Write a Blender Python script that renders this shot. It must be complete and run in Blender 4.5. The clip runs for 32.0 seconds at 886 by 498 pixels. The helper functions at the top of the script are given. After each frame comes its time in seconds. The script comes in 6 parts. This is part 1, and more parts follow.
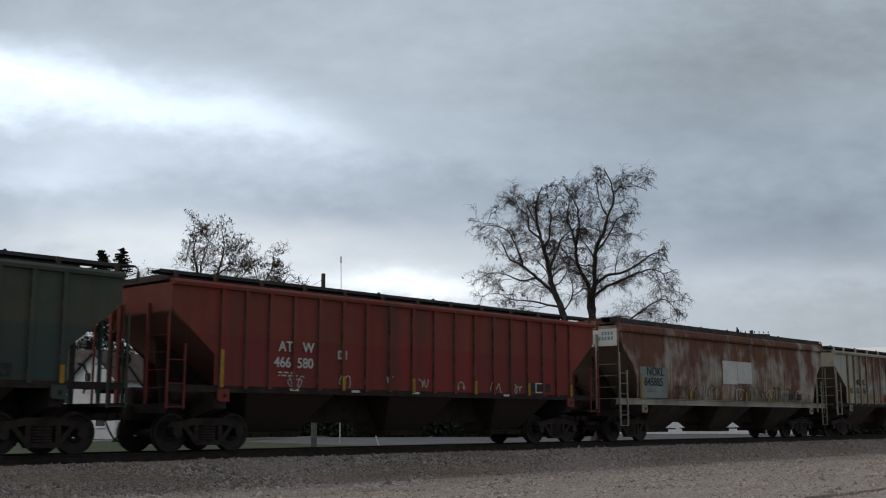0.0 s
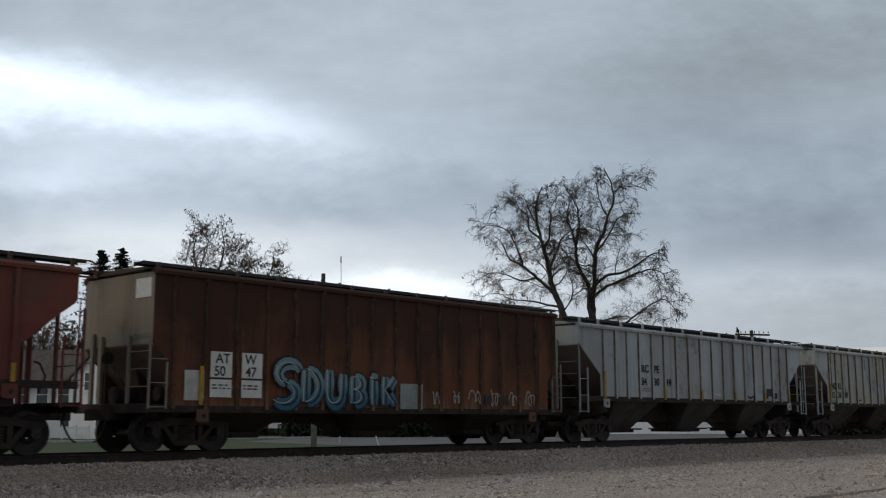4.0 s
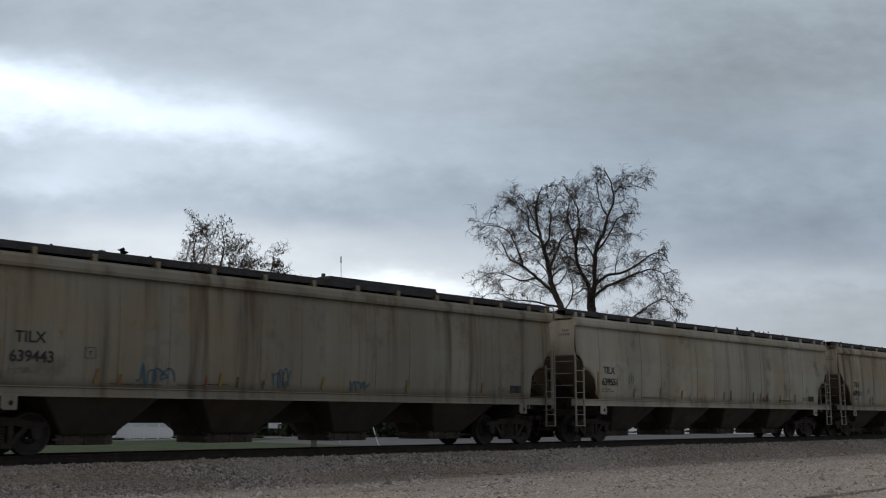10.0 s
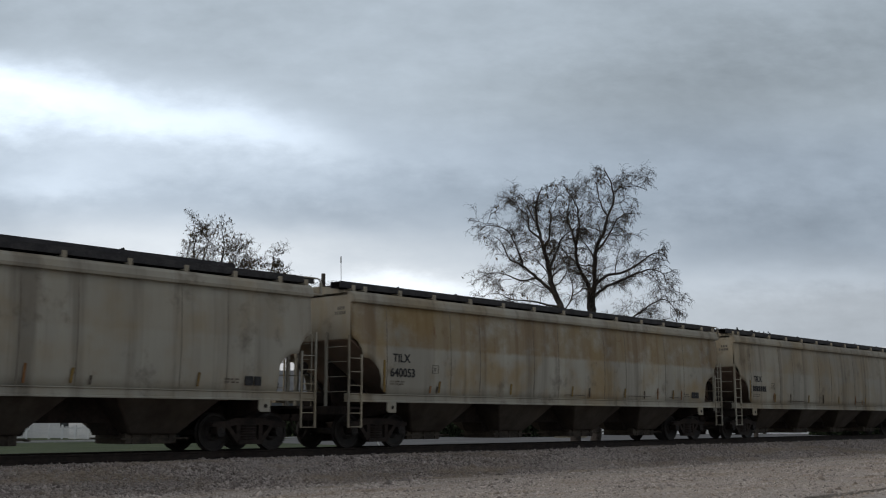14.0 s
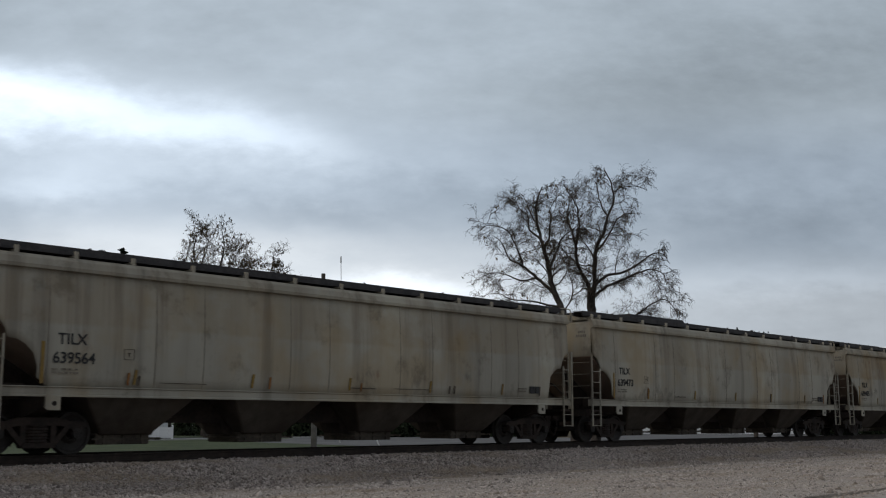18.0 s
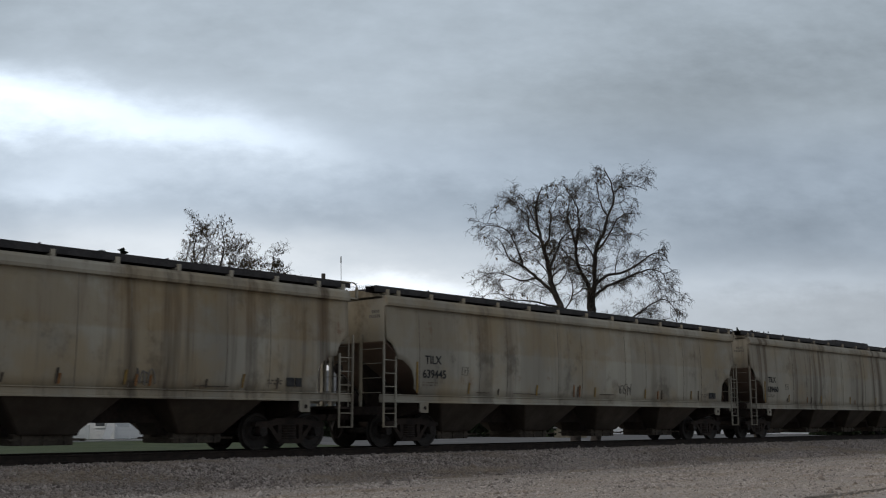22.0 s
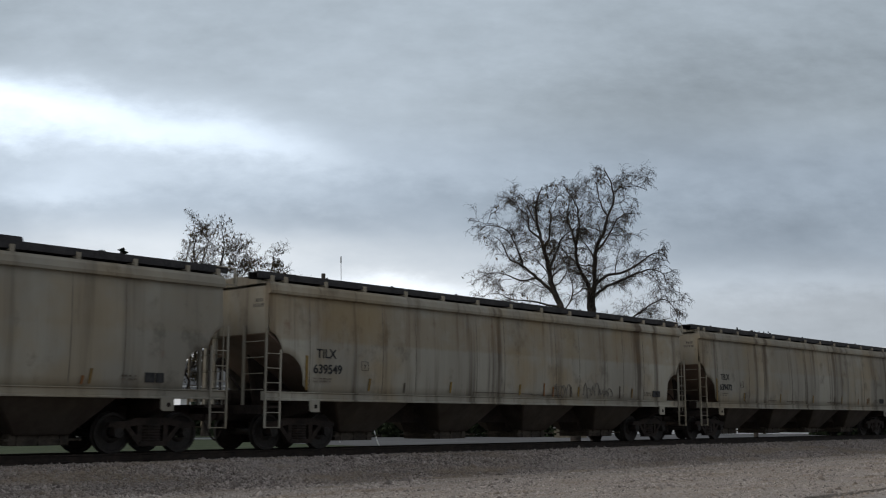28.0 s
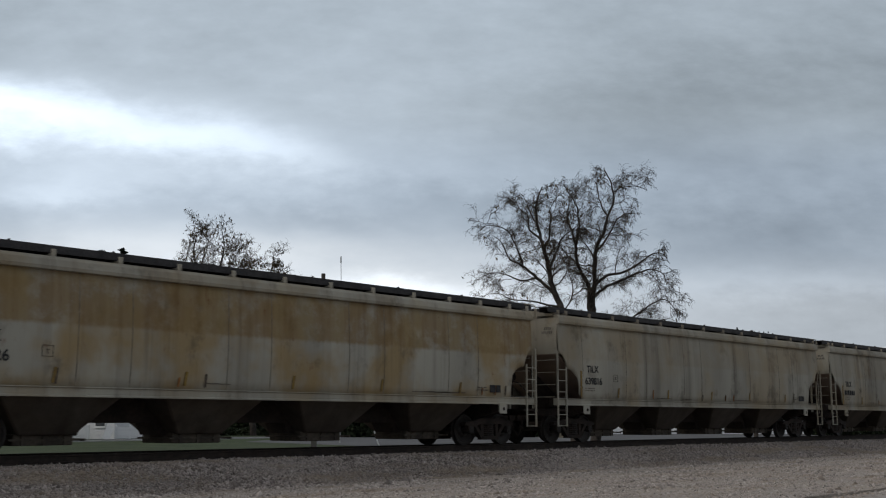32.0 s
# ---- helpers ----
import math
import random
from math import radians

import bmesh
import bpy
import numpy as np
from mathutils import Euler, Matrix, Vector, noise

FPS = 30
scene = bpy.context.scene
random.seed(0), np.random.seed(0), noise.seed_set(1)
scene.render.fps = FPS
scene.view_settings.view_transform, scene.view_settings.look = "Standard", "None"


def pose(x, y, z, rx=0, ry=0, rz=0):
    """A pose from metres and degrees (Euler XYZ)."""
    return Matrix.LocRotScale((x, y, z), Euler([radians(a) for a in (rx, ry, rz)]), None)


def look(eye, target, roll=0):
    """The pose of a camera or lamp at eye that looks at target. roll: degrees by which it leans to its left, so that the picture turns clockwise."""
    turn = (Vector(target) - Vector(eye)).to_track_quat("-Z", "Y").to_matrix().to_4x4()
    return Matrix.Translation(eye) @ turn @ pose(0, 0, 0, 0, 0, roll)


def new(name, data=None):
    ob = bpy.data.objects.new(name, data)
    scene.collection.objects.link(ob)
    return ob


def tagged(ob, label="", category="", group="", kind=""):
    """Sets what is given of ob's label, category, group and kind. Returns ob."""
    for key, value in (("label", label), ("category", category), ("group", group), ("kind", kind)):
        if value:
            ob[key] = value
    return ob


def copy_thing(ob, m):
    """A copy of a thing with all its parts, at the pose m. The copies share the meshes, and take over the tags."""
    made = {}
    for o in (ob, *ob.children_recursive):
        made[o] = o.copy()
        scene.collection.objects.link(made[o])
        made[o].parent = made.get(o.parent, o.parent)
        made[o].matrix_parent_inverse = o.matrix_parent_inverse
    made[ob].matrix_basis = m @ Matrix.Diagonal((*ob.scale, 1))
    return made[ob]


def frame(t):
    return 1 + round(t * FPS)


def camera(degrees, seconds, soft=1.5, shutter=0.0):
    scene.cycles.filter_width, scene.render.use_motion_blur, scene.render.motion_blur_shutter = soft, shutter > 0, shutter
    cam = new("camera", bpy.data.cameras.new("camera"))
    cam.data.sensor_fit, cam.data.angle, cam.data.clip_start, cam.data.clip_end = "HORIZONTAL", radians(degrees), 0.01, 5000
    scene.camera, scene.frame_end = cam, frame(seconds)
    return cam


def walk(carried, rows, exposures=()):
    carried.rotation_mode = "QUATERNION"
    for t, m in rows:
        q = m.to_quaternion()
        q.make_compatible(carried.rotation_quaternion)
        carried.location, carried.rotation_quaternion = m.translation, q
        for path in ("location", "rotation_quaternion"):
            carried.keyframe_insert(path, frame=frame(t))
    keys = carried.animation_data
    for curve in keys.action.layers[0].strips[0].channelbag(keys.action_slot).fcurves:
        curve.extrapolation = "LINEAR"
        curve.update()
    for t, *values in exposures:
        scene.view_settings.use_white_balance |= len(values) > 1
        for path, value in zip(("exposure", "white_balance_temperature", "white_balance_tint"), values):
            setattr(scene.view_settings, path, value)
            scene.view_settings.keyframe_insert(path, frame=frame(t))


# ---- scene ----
# The track runs along X; the camera stands at the origin, 22 m short of it. z = 0 is the gravel lot.
RAIL = 0.70                 # top of the rails
TRACK = 23.36               # centre line of the track
EYE = Vector((0, 0, RAIL + 0.73))
HEADING, PITCH = radians(42.776), radians(8.861)
AHEAD = Vector((math.cos(HEADING) * math.cos(PITCH), math.sin(HEADING) * math.cos(PITCH), math.sin(PITCH)))
SECONDS = 32.0

cam = camera(43.805, SECONDS, soft=1.1, shutter=0.08)
stand = look(EYE, EYE + AHEAD * 50)
walk(cam, [(0, stand), (SECONDS, stand)])

# ---- light ----
world = bpy.data.worlds.new("overcast_sky")
scene.world = world
world.use_nodes = True
wn, wl = world.node_tree.nodes, world.node_tree.links
wn.clear()
w_out, w_bg = wn.new("ShaderNodeOutputWorld"), wn.new("ShaderNodeBackground")
w_sky, w_mix = wn.new("ShaderNodeTexSky"), wn.new("ShaderNodeMix")
w_sky.sky_type, w_sky.sun_disc = "NISHITA", False
w_sky.sun_elevation, w_sky.sun_rotation = radians(38), radians(-53)
w_sky.dust_density, w_sky.air_density = 4.0, 1.2
w_bright = wn.new("ShaderNodeVectorMath")
w_bright.operation = "SCALE"
w_bright.inputs["Scale"].default_value = 0.10
w_mix.data_type = "RGBA"
w_mix.inputs["Factor"].default_value = 0.80
w_mix.inputs["B"].default_value = (0.345, 0.372, 0.40, 1)
wl.new(w_sky.outputs[0], w_bright.inputs[0])
wl.new(w_bright.outputs[0], w_mix.inputs["A"])
wl.new(w_mix.outputs["Result"], w_bg.inputs[0])
w_bg.inputs["Strength"].default_value = 1.0
wl.new(w_bg.outputs[0], w_out.inputs[0])

sun = new("sun", bpy.data.lights.new("sun", "SUN"))
sun.data.energy, sun.data.angle, sun.data.color = 0.55, radians(25), (1, 0.97, 0.92)
sun.matrix_world = look((0, 0, 0), (-math.sin(radians(-53)) * 0.788, -math.cos(radians(-53)) * 0.788, -0.616))


# ---- materials ----
class Nodes:
    """A short way to wire shader nodes."""

    def __init__(self, name):
        self.mat = bpy.data.materials.new(name)
        self.mat.use_nodes = True
        self.tree = self.mat.node_tree
        self.tree.nodes.clear()
        self.out = self.add("ShaderNodeOutputMaterial")

    def add(self, kind):
        return self.tree.nodes.new(kind)

    def put(self, value, socket):
        if hasattr(value, "is_output"):
            self.tree.links.new(value, socket)
        elif isinstance(value, tuple) and len(value) == 3 and socket.type == "RGBA":
            socket.default_value = (*value, 1)
        else:
            socket.default_value = value

    def math(self, op, a, b=0.0, c=0.0):
        n = self.add("ShaderNodeMath")
        n.operation = op
        for v, s in zip((a, b, c), n.inputs):
            self.put(v, s)
        return n.outputs[0]

    def coord(self, which="Object"):
        return self.add("ShaderNodeTexCoord").outputs[which]

    def shift(self, vec, scale=(1, 1, 1), offset=(0, 0, 0)):
        n = self.add("ShaderNodeMapping")
        self.put(vec, n.inputs["Vector"])
        n.inputs["Scale"].default_value = scale
        self.put(offset, n.inputs["Location"])
        return n.outputs[0]

    def noise(self, vec, scale, detail=3.0, rough=0.55):
        n = self.add("ShaderNodeTexNoise")
        self.put(vec, n.inputs["Vector"])
        n.inputs["Scale"].default_value, n.inputs["Detail"].default_value = scale, detail
        n.inputs["Roughness"].default_value = rough
        return n.outputs[0]

    def ramp(self, fac, lo, hi):
        n = self.add("ShaderNodeMapRange")
        n.interpolation_type = "SMOOTHSTEP"
        self.put(fac, n.inputs[0])
        n.inputs[1].default_value, n.inputs[2].default_value = lo, hi
        return n.outputs[0]

    def mix(self, fac, a, b):
        n = self.add("ShaderNodeMix")
        n.data_type = "RGBA"
        self.put(fac, n.inputs["Factor"])
        self.put(a, n.inputs["A"])
        self.put(b, n.inputs["B"])
        return n.outputs["Result"]

    def bump(self, height, strength, distance):
        n = self.add("ShaderNodeBump")
        n.inputs["Strength"].default_value, n.inputs["Distance"].default_value = strength, distance
        self.put(height, n.inputs["Height"])
        return n.outputs[0]

    def surface(self, colour, rough=0.8, metal=0.0, normal=None, spec=0.3):
        n = self.add("ShaderNodeBsdfPrincipled")
        self.put(colour, n.inputs["Base Color"])
        self.put(rough, n.inputs["Roughness"])
        n.inputs["Metallic"].default_value = metal
        n.inputs["Specular IOR Level"].default_value = spec
        if normal is not None:
            self.put(normal, n.inputs["Normal"])
        self.tree.links.new(n.outputs[0], self.out.inputs[0])
        return self.mat


def mottled(name, a, b, scale, rough=0.85, relief=0.3, dist=0.01, metal=0.0, fine=6.0, spec=0.3):
    """Two tones, mixed at a coarse and a fine scale, with a little relief."""
    n = Nodes(name)
    p = n.coord()
    big, small = n.noise(p, scale), n.noise(p, scale * fine, 4)
    f = n.ramp(n.math("ADD", n.math("MULTIPLY", big, 0.6), n.math("MULTIPLY", small, 0.4)), 0.36, 0.66)
    return n.surface(n.mix(f, a, b), rough, metal, n.bump(small, relief, dist), spec)


def car_paint(name, rust=(0.16, 0.055, 0.022), streak=0.4, grime=(0.056, 0.044, 0.034), sooty=0.0, all_over=False, soot=(0.026, 0.0175, 0.013)):
    """Weathered car paint: the object's own colour sheet by sheet, grime in upright streaks, rust by the colour's alpha."""
    n = Nodes(name)
    info = n.add("ShaderNodeObjectInfo")
    p = n.coord()
    luck = n.math("MULTIPLY", n.math("FRACT", n.math("MULTIPLY", info.outputs["Alpha"], 1000.0)), 137.0)
    off = n.add("ShaderNodeCombineXYZ")
    n.put(luck, off.inputs[0])
    n.put(n.math("MULTIPLY", luck, 0.31), off.inputs[2])
    moved = n.shift(p, (1, 1, 1), off.outputs[0])
    xyz = n.add("ShaderNodeSeparateXYZ")
    n.put(p, xyz.inputs[0])
    broad = n.noise(n.shift(moved, (0.55, 0.5, 0.16)), 1.0, 3)
    runs = n.noise(n.shift(moved, (1.7, 1, 0.07)), 1.0, 5, 0.62)
    fine = n.noise(n.shift(moved, (9, 5, 0.7)), 1.0, 4, 0.6)
    blot = n.noise(moved, 1.5, 6, 0.66)
    # each sheet of steel has weathered a little differently
    sheet_no = n.add("ShaderNodeTexWhiteNoise")
    sheet_no.noise_dimensions = "1D"
    n.put(n.math("FLOOR", n.math("ADD", n.math("DIVIDE", xyz.outputs[0], 1.56), luck)), sheet_no.inputs["W"])
    sheets = n.math("ADD", 0.86, n.math("MULTIPLY", sheet_no.outputs["Value"], 0.2))
    base = n.add("ShaderNodeVectorMath")
    base.operation = "SCALE"
    n.put(info.outputs["Color"], base.inputs[0])
    n.put(sheets, base.inputs["Scale"])
    body = n.mix(n.ramp(broad, 0.3, 0.72), n.mix(0.34, base.outputs[0], grime), base.outputs[0])
    # yellow-brown staining in soft clouds, on pale paint
    rgb = n.add("ShaderNodeSeparateColor")
    n.put(info.outputs["Color"], rgb.inputs[0])
    light = rgb.outputs["Green"]
    stain = n.ramp(n.noise(n.shift(moved, (0.42, 1, 0.40), (40, 0, 9)), 1.0, 4, 0.6), 0.44, 0.66)
    body = n.mix(n.math("MULTIPLY", stain, n.math("MULTIPLY", n.math("MINIMUM", light, 0.4), n.math("ADD", 0.58, n.math("MULTIPLY", info.outputs["Alpha"], 1.5)))), body, (0.31, 0.205, 0.075))
    dirty = n.math("MULTIPLY", n.ramp(runs, 0.50, 0.70), streak)
    body = n.mix(dirty, body, grime)
    body = n.mix(n.math("MULTIPLY", n.ramp(fine, 0.52, 0.8), streak * 0.32), body, grime)
    # soft dark scuffs that follow no run
    scuff = n.ramp(n.noise(n.shift(moved, (1.1, 1, 0.9), (5, 0, 77)), 1.0, 6, 0.68), 0.53, 0.72)
    body = n.mix(n.math("MULTIPLY", scuff, 0.52), body, grime)
    if all_over:
        # peeling paint: rust from the roof line down, ragged drips, pale islands
        up = n.math("MULTIPLY", n.math("SUBTRACT", xyz.outputs[2], 2.6), 0.045)
        drip = n.noise(n.shift(moved, (3.2, 1, 0.25)), 1.0, 4, 0.6)
        m = n.math("ADD", n.math("ADD", n.math("MULTIPLY", blot, 0.55), n.math("MULTIPLY", drip, 0.45)), up)
        body = n.mix(n.math("MULTIPLY", n.ramp(m, 0.455, 0.525), info.outputs["Alpha"]), body, n.mix(n.ramp(fine, 0.3, 0.7), rust, (0.20, 0.085, 0.05)))
    else:
        high = n.ramp(n.math("ADD", xyz.outputs[2], n.math("MULTIPLY", fine, 0.12)), 2.76, 2.88)
        wash = n.math("MULTIPLY", n.math("MULTIPLY", n.ramp(blot, 0.24, 0.56), high), info.outputs["Alpha"])
        body = n.mix(n.math("MULTIPLY", wash, 0.85), body, n.mix(n.ramp(runs, 0.35, 0.65), (0.255, 0.180, 0.076), (0.19, 0.108, 0.037)))
    speck = n.math("ADD", n.math("MULTIPLY", blot, 0.7), n.math("MULTIPLY", fine, 0.3))
    body = n.mix(n.math("MULTIPLY", n.ramp(speck, 0.60, 0.70), n.math("ADD", n.math("MULTIPLY", info.outputs["Alpha"], 0.7), 0.15)), body, rust)
    # coat over the paint; on hoppers it holds underside shade as well as soot
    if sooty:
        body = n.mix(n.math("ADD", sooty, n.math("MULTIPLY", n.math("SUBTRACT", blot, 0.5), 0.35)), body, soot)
    return n.surface(body, n.math("ADD", 0.62, n.math("MULTIPLY", runs, 0.25)), 0.0, n.bump(n.math("ADD", fine, broad), 0.25, 0.02), 0.3)


def rusted(name, top, slope, ends=None, old=False):
    """Paint lost to dark red-brown rust: solid near the roof line, running down in drips, brown bloom near the sill."""
    n = Nodes(name)
    info = n.add("ShaderNodeObjectInfo")
    p = n.coord()
    xyz = n.add("ShaderNodeSeparateXYZ")
    n.put(p, xyz.inputs[0])
    x, z = xyz.outputs[0], xyz.outputs[2]
    drip = n.noise(n.shift(p, (1.0, 1, 0.14)), 1.0, 5, 0.6)
    thin = n.noise(n.shift(p, (7, 3, 0.4)), 1.0, 4, 0.6)
    blot = n.noise(n.shift(p, (0.9, 1, 0.8), (7, 0, 3)), 1.0, 5, 0.6)
    grain = n.noise(p, 14.0, 4, 0.65)
    tone = n.math("ADD", n.math("MULTIPLY", thin, 0.6), n.math("MULTIPLY", grain, 0.4))
    if old:
        body = n.mix(n.ramp(tone, 0.35, 0.66), info.outputs["Color"], (0.135, 0.052, 0.024))
        soot = n.math("ADD", n.math("MULTIPLY", n.math("SUBTRACT", z, 2.6), 0.10), n.math("ADD", n.math("MULTIPLY", drip, 0.6), n.math("MULTIPLY", blot, 0.4)))
        body = n.mix(n.math("MULTIPLY", n.ramp(soot, 0.40, 0.60), 0.8), body, (0.032, 0.018, 0.014))
        pale = n.math("ADD", n.math("MULTIPLY", n.math("SUBTRACT", 1.3, z), 0.35), thin)
        body = n.mix(n.math("MULTIPLY", n.ramp(pale, 0.52, 0.72), 0.5), body, (0.22, 0.17, 0.10))
    else:
        body = n.mix(n.math("MULTIPLY", n.ramp(thin, 0.45, 0.75), 0.35), info.outputs["Color"], (0.20, 0.165, 0.115))
        red = n.mix(n.ramp(tone, 0.36, 0.64), (0.082, 0.028, 0.019), (0.165, 0.062, 0.033))
        m = n.math("ADD", n.math("ADD", n.math("MULTIPLY", blot, 0.45), n.math("MULTIPLY", drip, 0.55)), n.math("MULTIPLY", n.math("SUBTRACT", z, top), slope))
        m = n.math("ADD", m, n.math("MULTIPLY", n.math("SUBTRACT", thin, 0.5), 0.09))
        bloom = n.ramp(n.math("ADD", n.math("MULTIPLY", n.math("SUBTRACT", 1.9, z), 0.10), n.math("ADD", n.math("MULTIPLY", n.noise(n.shift(p, (0.8, 1, 0.9), (31, 0, 0)), 1.0, 5, 0.65), 0.7), n.math("MULTIPLY", thin, 0.3))), 0.43, 0.62)
        mask = n.ramp(m, 0.42, 0.59)
        if ends:
            inside = n.math("MULTIPLY", n.ramp(x, ends[0], ends[0] + 2.0), n.ramp(x, ends[1], ends[1] - 2.0))
            mask, bloom = n.math("MULTIPLY", mask, inside), n.math("MULTIPLY", bloom, inside)
        body = n.mix(n.math("MULTIPLY", bloom, 0.82), body, (0.18, 0.092, 0.043))
        body = n.mix(n.math("MULTIPLY", mask, 0.94), body, red)
    return n.surface(body, n.math("ADD", 0.7, n.math("MULTIPLY", drip, 0.2)), 0.0, n.bump(grain, 0.25, 0.01), 0.2)


RUST_ROUND = rusted("rust_over_cream_paint", 2.45, 0.055)
RUST_BAND = rusted("rust_below_the_roof", 2.85, 0.11, (1.6, 14.4))
RUST_OLD = rusted("old_brown_rusted_paint", 0, 0, None, True)
# hopper coat: real soot plus the shade below the car, mixed into the colour
PAINT_SOOT_SHADE = car_paint("soot_covered_paint", sooty=0.91, soot=(0.036, 0.0255, 0.0195))
PAINT_STREAKED = car_paint("heavily_streaked_paint", streak=0.92, grime=(0.085, 0.068, 0.052))
PAINT_GRIMY = car_paint("grimy_brown_paint", sooty=0.72, soot=(0.19, 0.120, 0.090))
PAINT = car_paint("weathered_car_paint")
PAINT_RUSTY = car_paint("peeling_rusty_paint", (0.12, 0.040, 0.026), 0.3, all_over=True)
DARK_STEEL = mottled("sooty_steel", (0.017, 0.0125, 0.011), (0.042, 0.030, 0.024), 2.0, 0.85)
WHEEL_STEEL = mottled("wheel_steel", (0.016, 0.014, 0.013), (0.034, 0.028, 0.025), 5.0, 0.65)
TREAD = mottled("polished_tread", (0.35, 0.33, 0.31), (0.5, 0.48, 0.46), 8.0, 0.35, metal=1.0)
ROOF_STEEL = mottled("dark_roof_steel", (0.022, 0.020, 0.022), (0.048, 0.043, 0.044), 1.5, 0.8)
GRATING = mottled("dark_grating", (0.026, 0.025, 0.027), (0.060, 0.056, 0.057), 3.0, 0.7)
YELLOW = mottled("yellow_reflector", (0.40, 0.235, 0.022), (0.25, 0.145, 0.02), 4.0, 0.6)
FADED_YELLOW = mottled("faded_yellow_strip", (0.24, 0.155, 0.035), (0.15, 0.095, 0.04), 4.0, 0.7)
# grime of seams and runs; on rib flanks this colour and the next paint shade
SEAM_RIB_SHADE = mottled("grimy_seam", (0.045, 0.036, 0.029), (0.125, 0.10, 0.077), 2.5, 0.9)
WELD_RIB_SHADE = mottled("faint_weld_line", (0.10, 0.082, 0.064), (0.24, 0.21, 0.17), 1.2, 0.9)
GATE_STEEL = mottled("dusty_gate_steel", (0.045, 0.037, 0.030), (0.10, 0.083, 0.066), 2.0, 0.85)
RUST_RUN = mottled("dark_rust_run", (0.065, 0.026, 0.017), (0.13, 0.055, 0.028), 3.0, 0.9)
TEAL_MARK = mottled("teal_spray", (0.03, 0.075, 0.11), (0.06, 0.13, 0.17), 3.0, 0.8)
PALE_DECK = mottled("bare_grey_deck", (0.12, 0.113, 0.11), (0.21, 0.20, 0.195), 2.5, 0.8)
WHITE_MARK = mottled("white_lettering", (0.62, 0.62, 0.60), (0.45, 0.45, 0.43), 9.0, 0.8)
BLACK_MARK = mottled("black_lettering", (0.020, 0.020, 0.022), (0.045, 0.045, 0.045), 9.0, 0.8)
BLUE_MARK = mottled("blue_spray", (0.10, 0.22, 0.32), (0.17, 0.34, 0.42), 3.0, 0.8)


# ---- mesh tools ----
def link(name, bm, material, parent=None, label="", smooth=False):
    me = bpy.data.meshes.new(name)
    bmesh.ops.recalc_face_normals(bm, faces=bm.faces)
    bm.to_mesh(me)
    bm.free()
    me.materials.append(material)
    if smooth:
        me.polygons.foreach_set("use_smooth", [True] * len(me.polygons))
    ob = new(name, me)
    if parent is not None:
        ob.parent = parent
    if label:
        ob["label"] = label
    return ob


def part(name, bm, material, parent, label="", smooth=False):
    """ONE mesh object under a thing or a part."""
    return link(name, bm, material, parent, label, smooth)


def empty(name, m=None):
    ob = new(name)
    ob.empty_display_size = 0.3
    if m is not None:
        ob.matrix_basis = m
    return ob


def again(ob, parent, m):
    """One more piece on the same mesh."""
    o = new(ob.name.split(".")[0], ob.data)
    o.parent = parent
    o.matrix_basis = m
    return o


def box(bm, x0, x1, y0, y1, z0, z1, bevel=0.0):
    v = [bm.verts.new((x, y, z)) for x in (x0, x1) for y in (y0, y1) for z in (z0, z1)]
    f = [bm.faces.new([v[i] for i in q]) for q in ((0, 1, 3, 2), (4, 6, 7, 5), (0, 4, 5, 1), (2, 3, 7, 6), (0, 2, 6, 4), (1, 5, 7, 3))]
    if bevel:
        bmesh.ops.bevel(bm, geom=list({e for q in f for e in q.edges}), offset=bevel, segments=1, affect="EDGES")


def boxes(*list_of, bevel=0.0):
    bm = bmesh.new()
    for b in list_of:
        box(bm, *b, bevel=bevel)
    return bm


def loft(bm, rings, closed=True, caps=True):
    """Skin a list of rings of equal length."""
    rows = [[bm.verts.new(p) for p in r] for r in rings]
    k = len(rows[0])
    for a, b in zip(rows, rows[1:]):
        for i in range(k if closed else k - 1):
            j = (i + 1) % k
            bm.faces.new((a[i], a[j], b[j], b[i]))
    if caps and closed:
        bm.faces.new(rows[0][::-1])
        bm.faces.new(rows[-1])
    return rows


def tube(bm, points, radius, sides=6, caps=True):
    """A round bar along points; radius may be one number or one for each point."""
    pts = [Vector(p) for p in points]
    radii = radius if isinstance(radius, (list, tuple)) else [radius] * len(pts)
    rings = []
    for i, p in enumerate(pts):
        d = (pts[min(i + 1, len(pts) - 1)] - pts[max(i - 1, 0)]).normalized()
        side = d.cross(Vector((0, 0, 1)) if abs(d.z) < 0.9 else Vector((1, 0, 0))).normalized()
        up = side.cross(d)
        rings.append([p + (side * math.cos(a) + up * math.sin(a)) * radii[i] for a in (2 * math.pi * k / sides for k in range(sides))])
    loft(bm, rings, True, caps)


def prism(bm, outline, axis, lo, hi):
    """Extrude a 2D outline: along y of (x, z), along x of (y, z), along z of (x, y)."""
    def at(p, w):
        return {"y": (p[0], w, p[1]), "x": (w, p[0], p[1]), "z": (p[0], p[1], w)}[axis]
    loft(bm, [[at(p, lo) for p in outline], [at(p, hi) for p in outline]])


def disc(bm, centre, axis_y, radius, half, sides=20, bore=0.0):
    """A wheel-like disc round the y axis."""
    x, y, z = centre
    rings = [[(x + radius * math.cos(a), w, z + radius * math.sin(a)) for a in (2 * math.pi * k / sides for k in range(sides))] for w in (y - half, y + half)]
    loft(bm, rings)


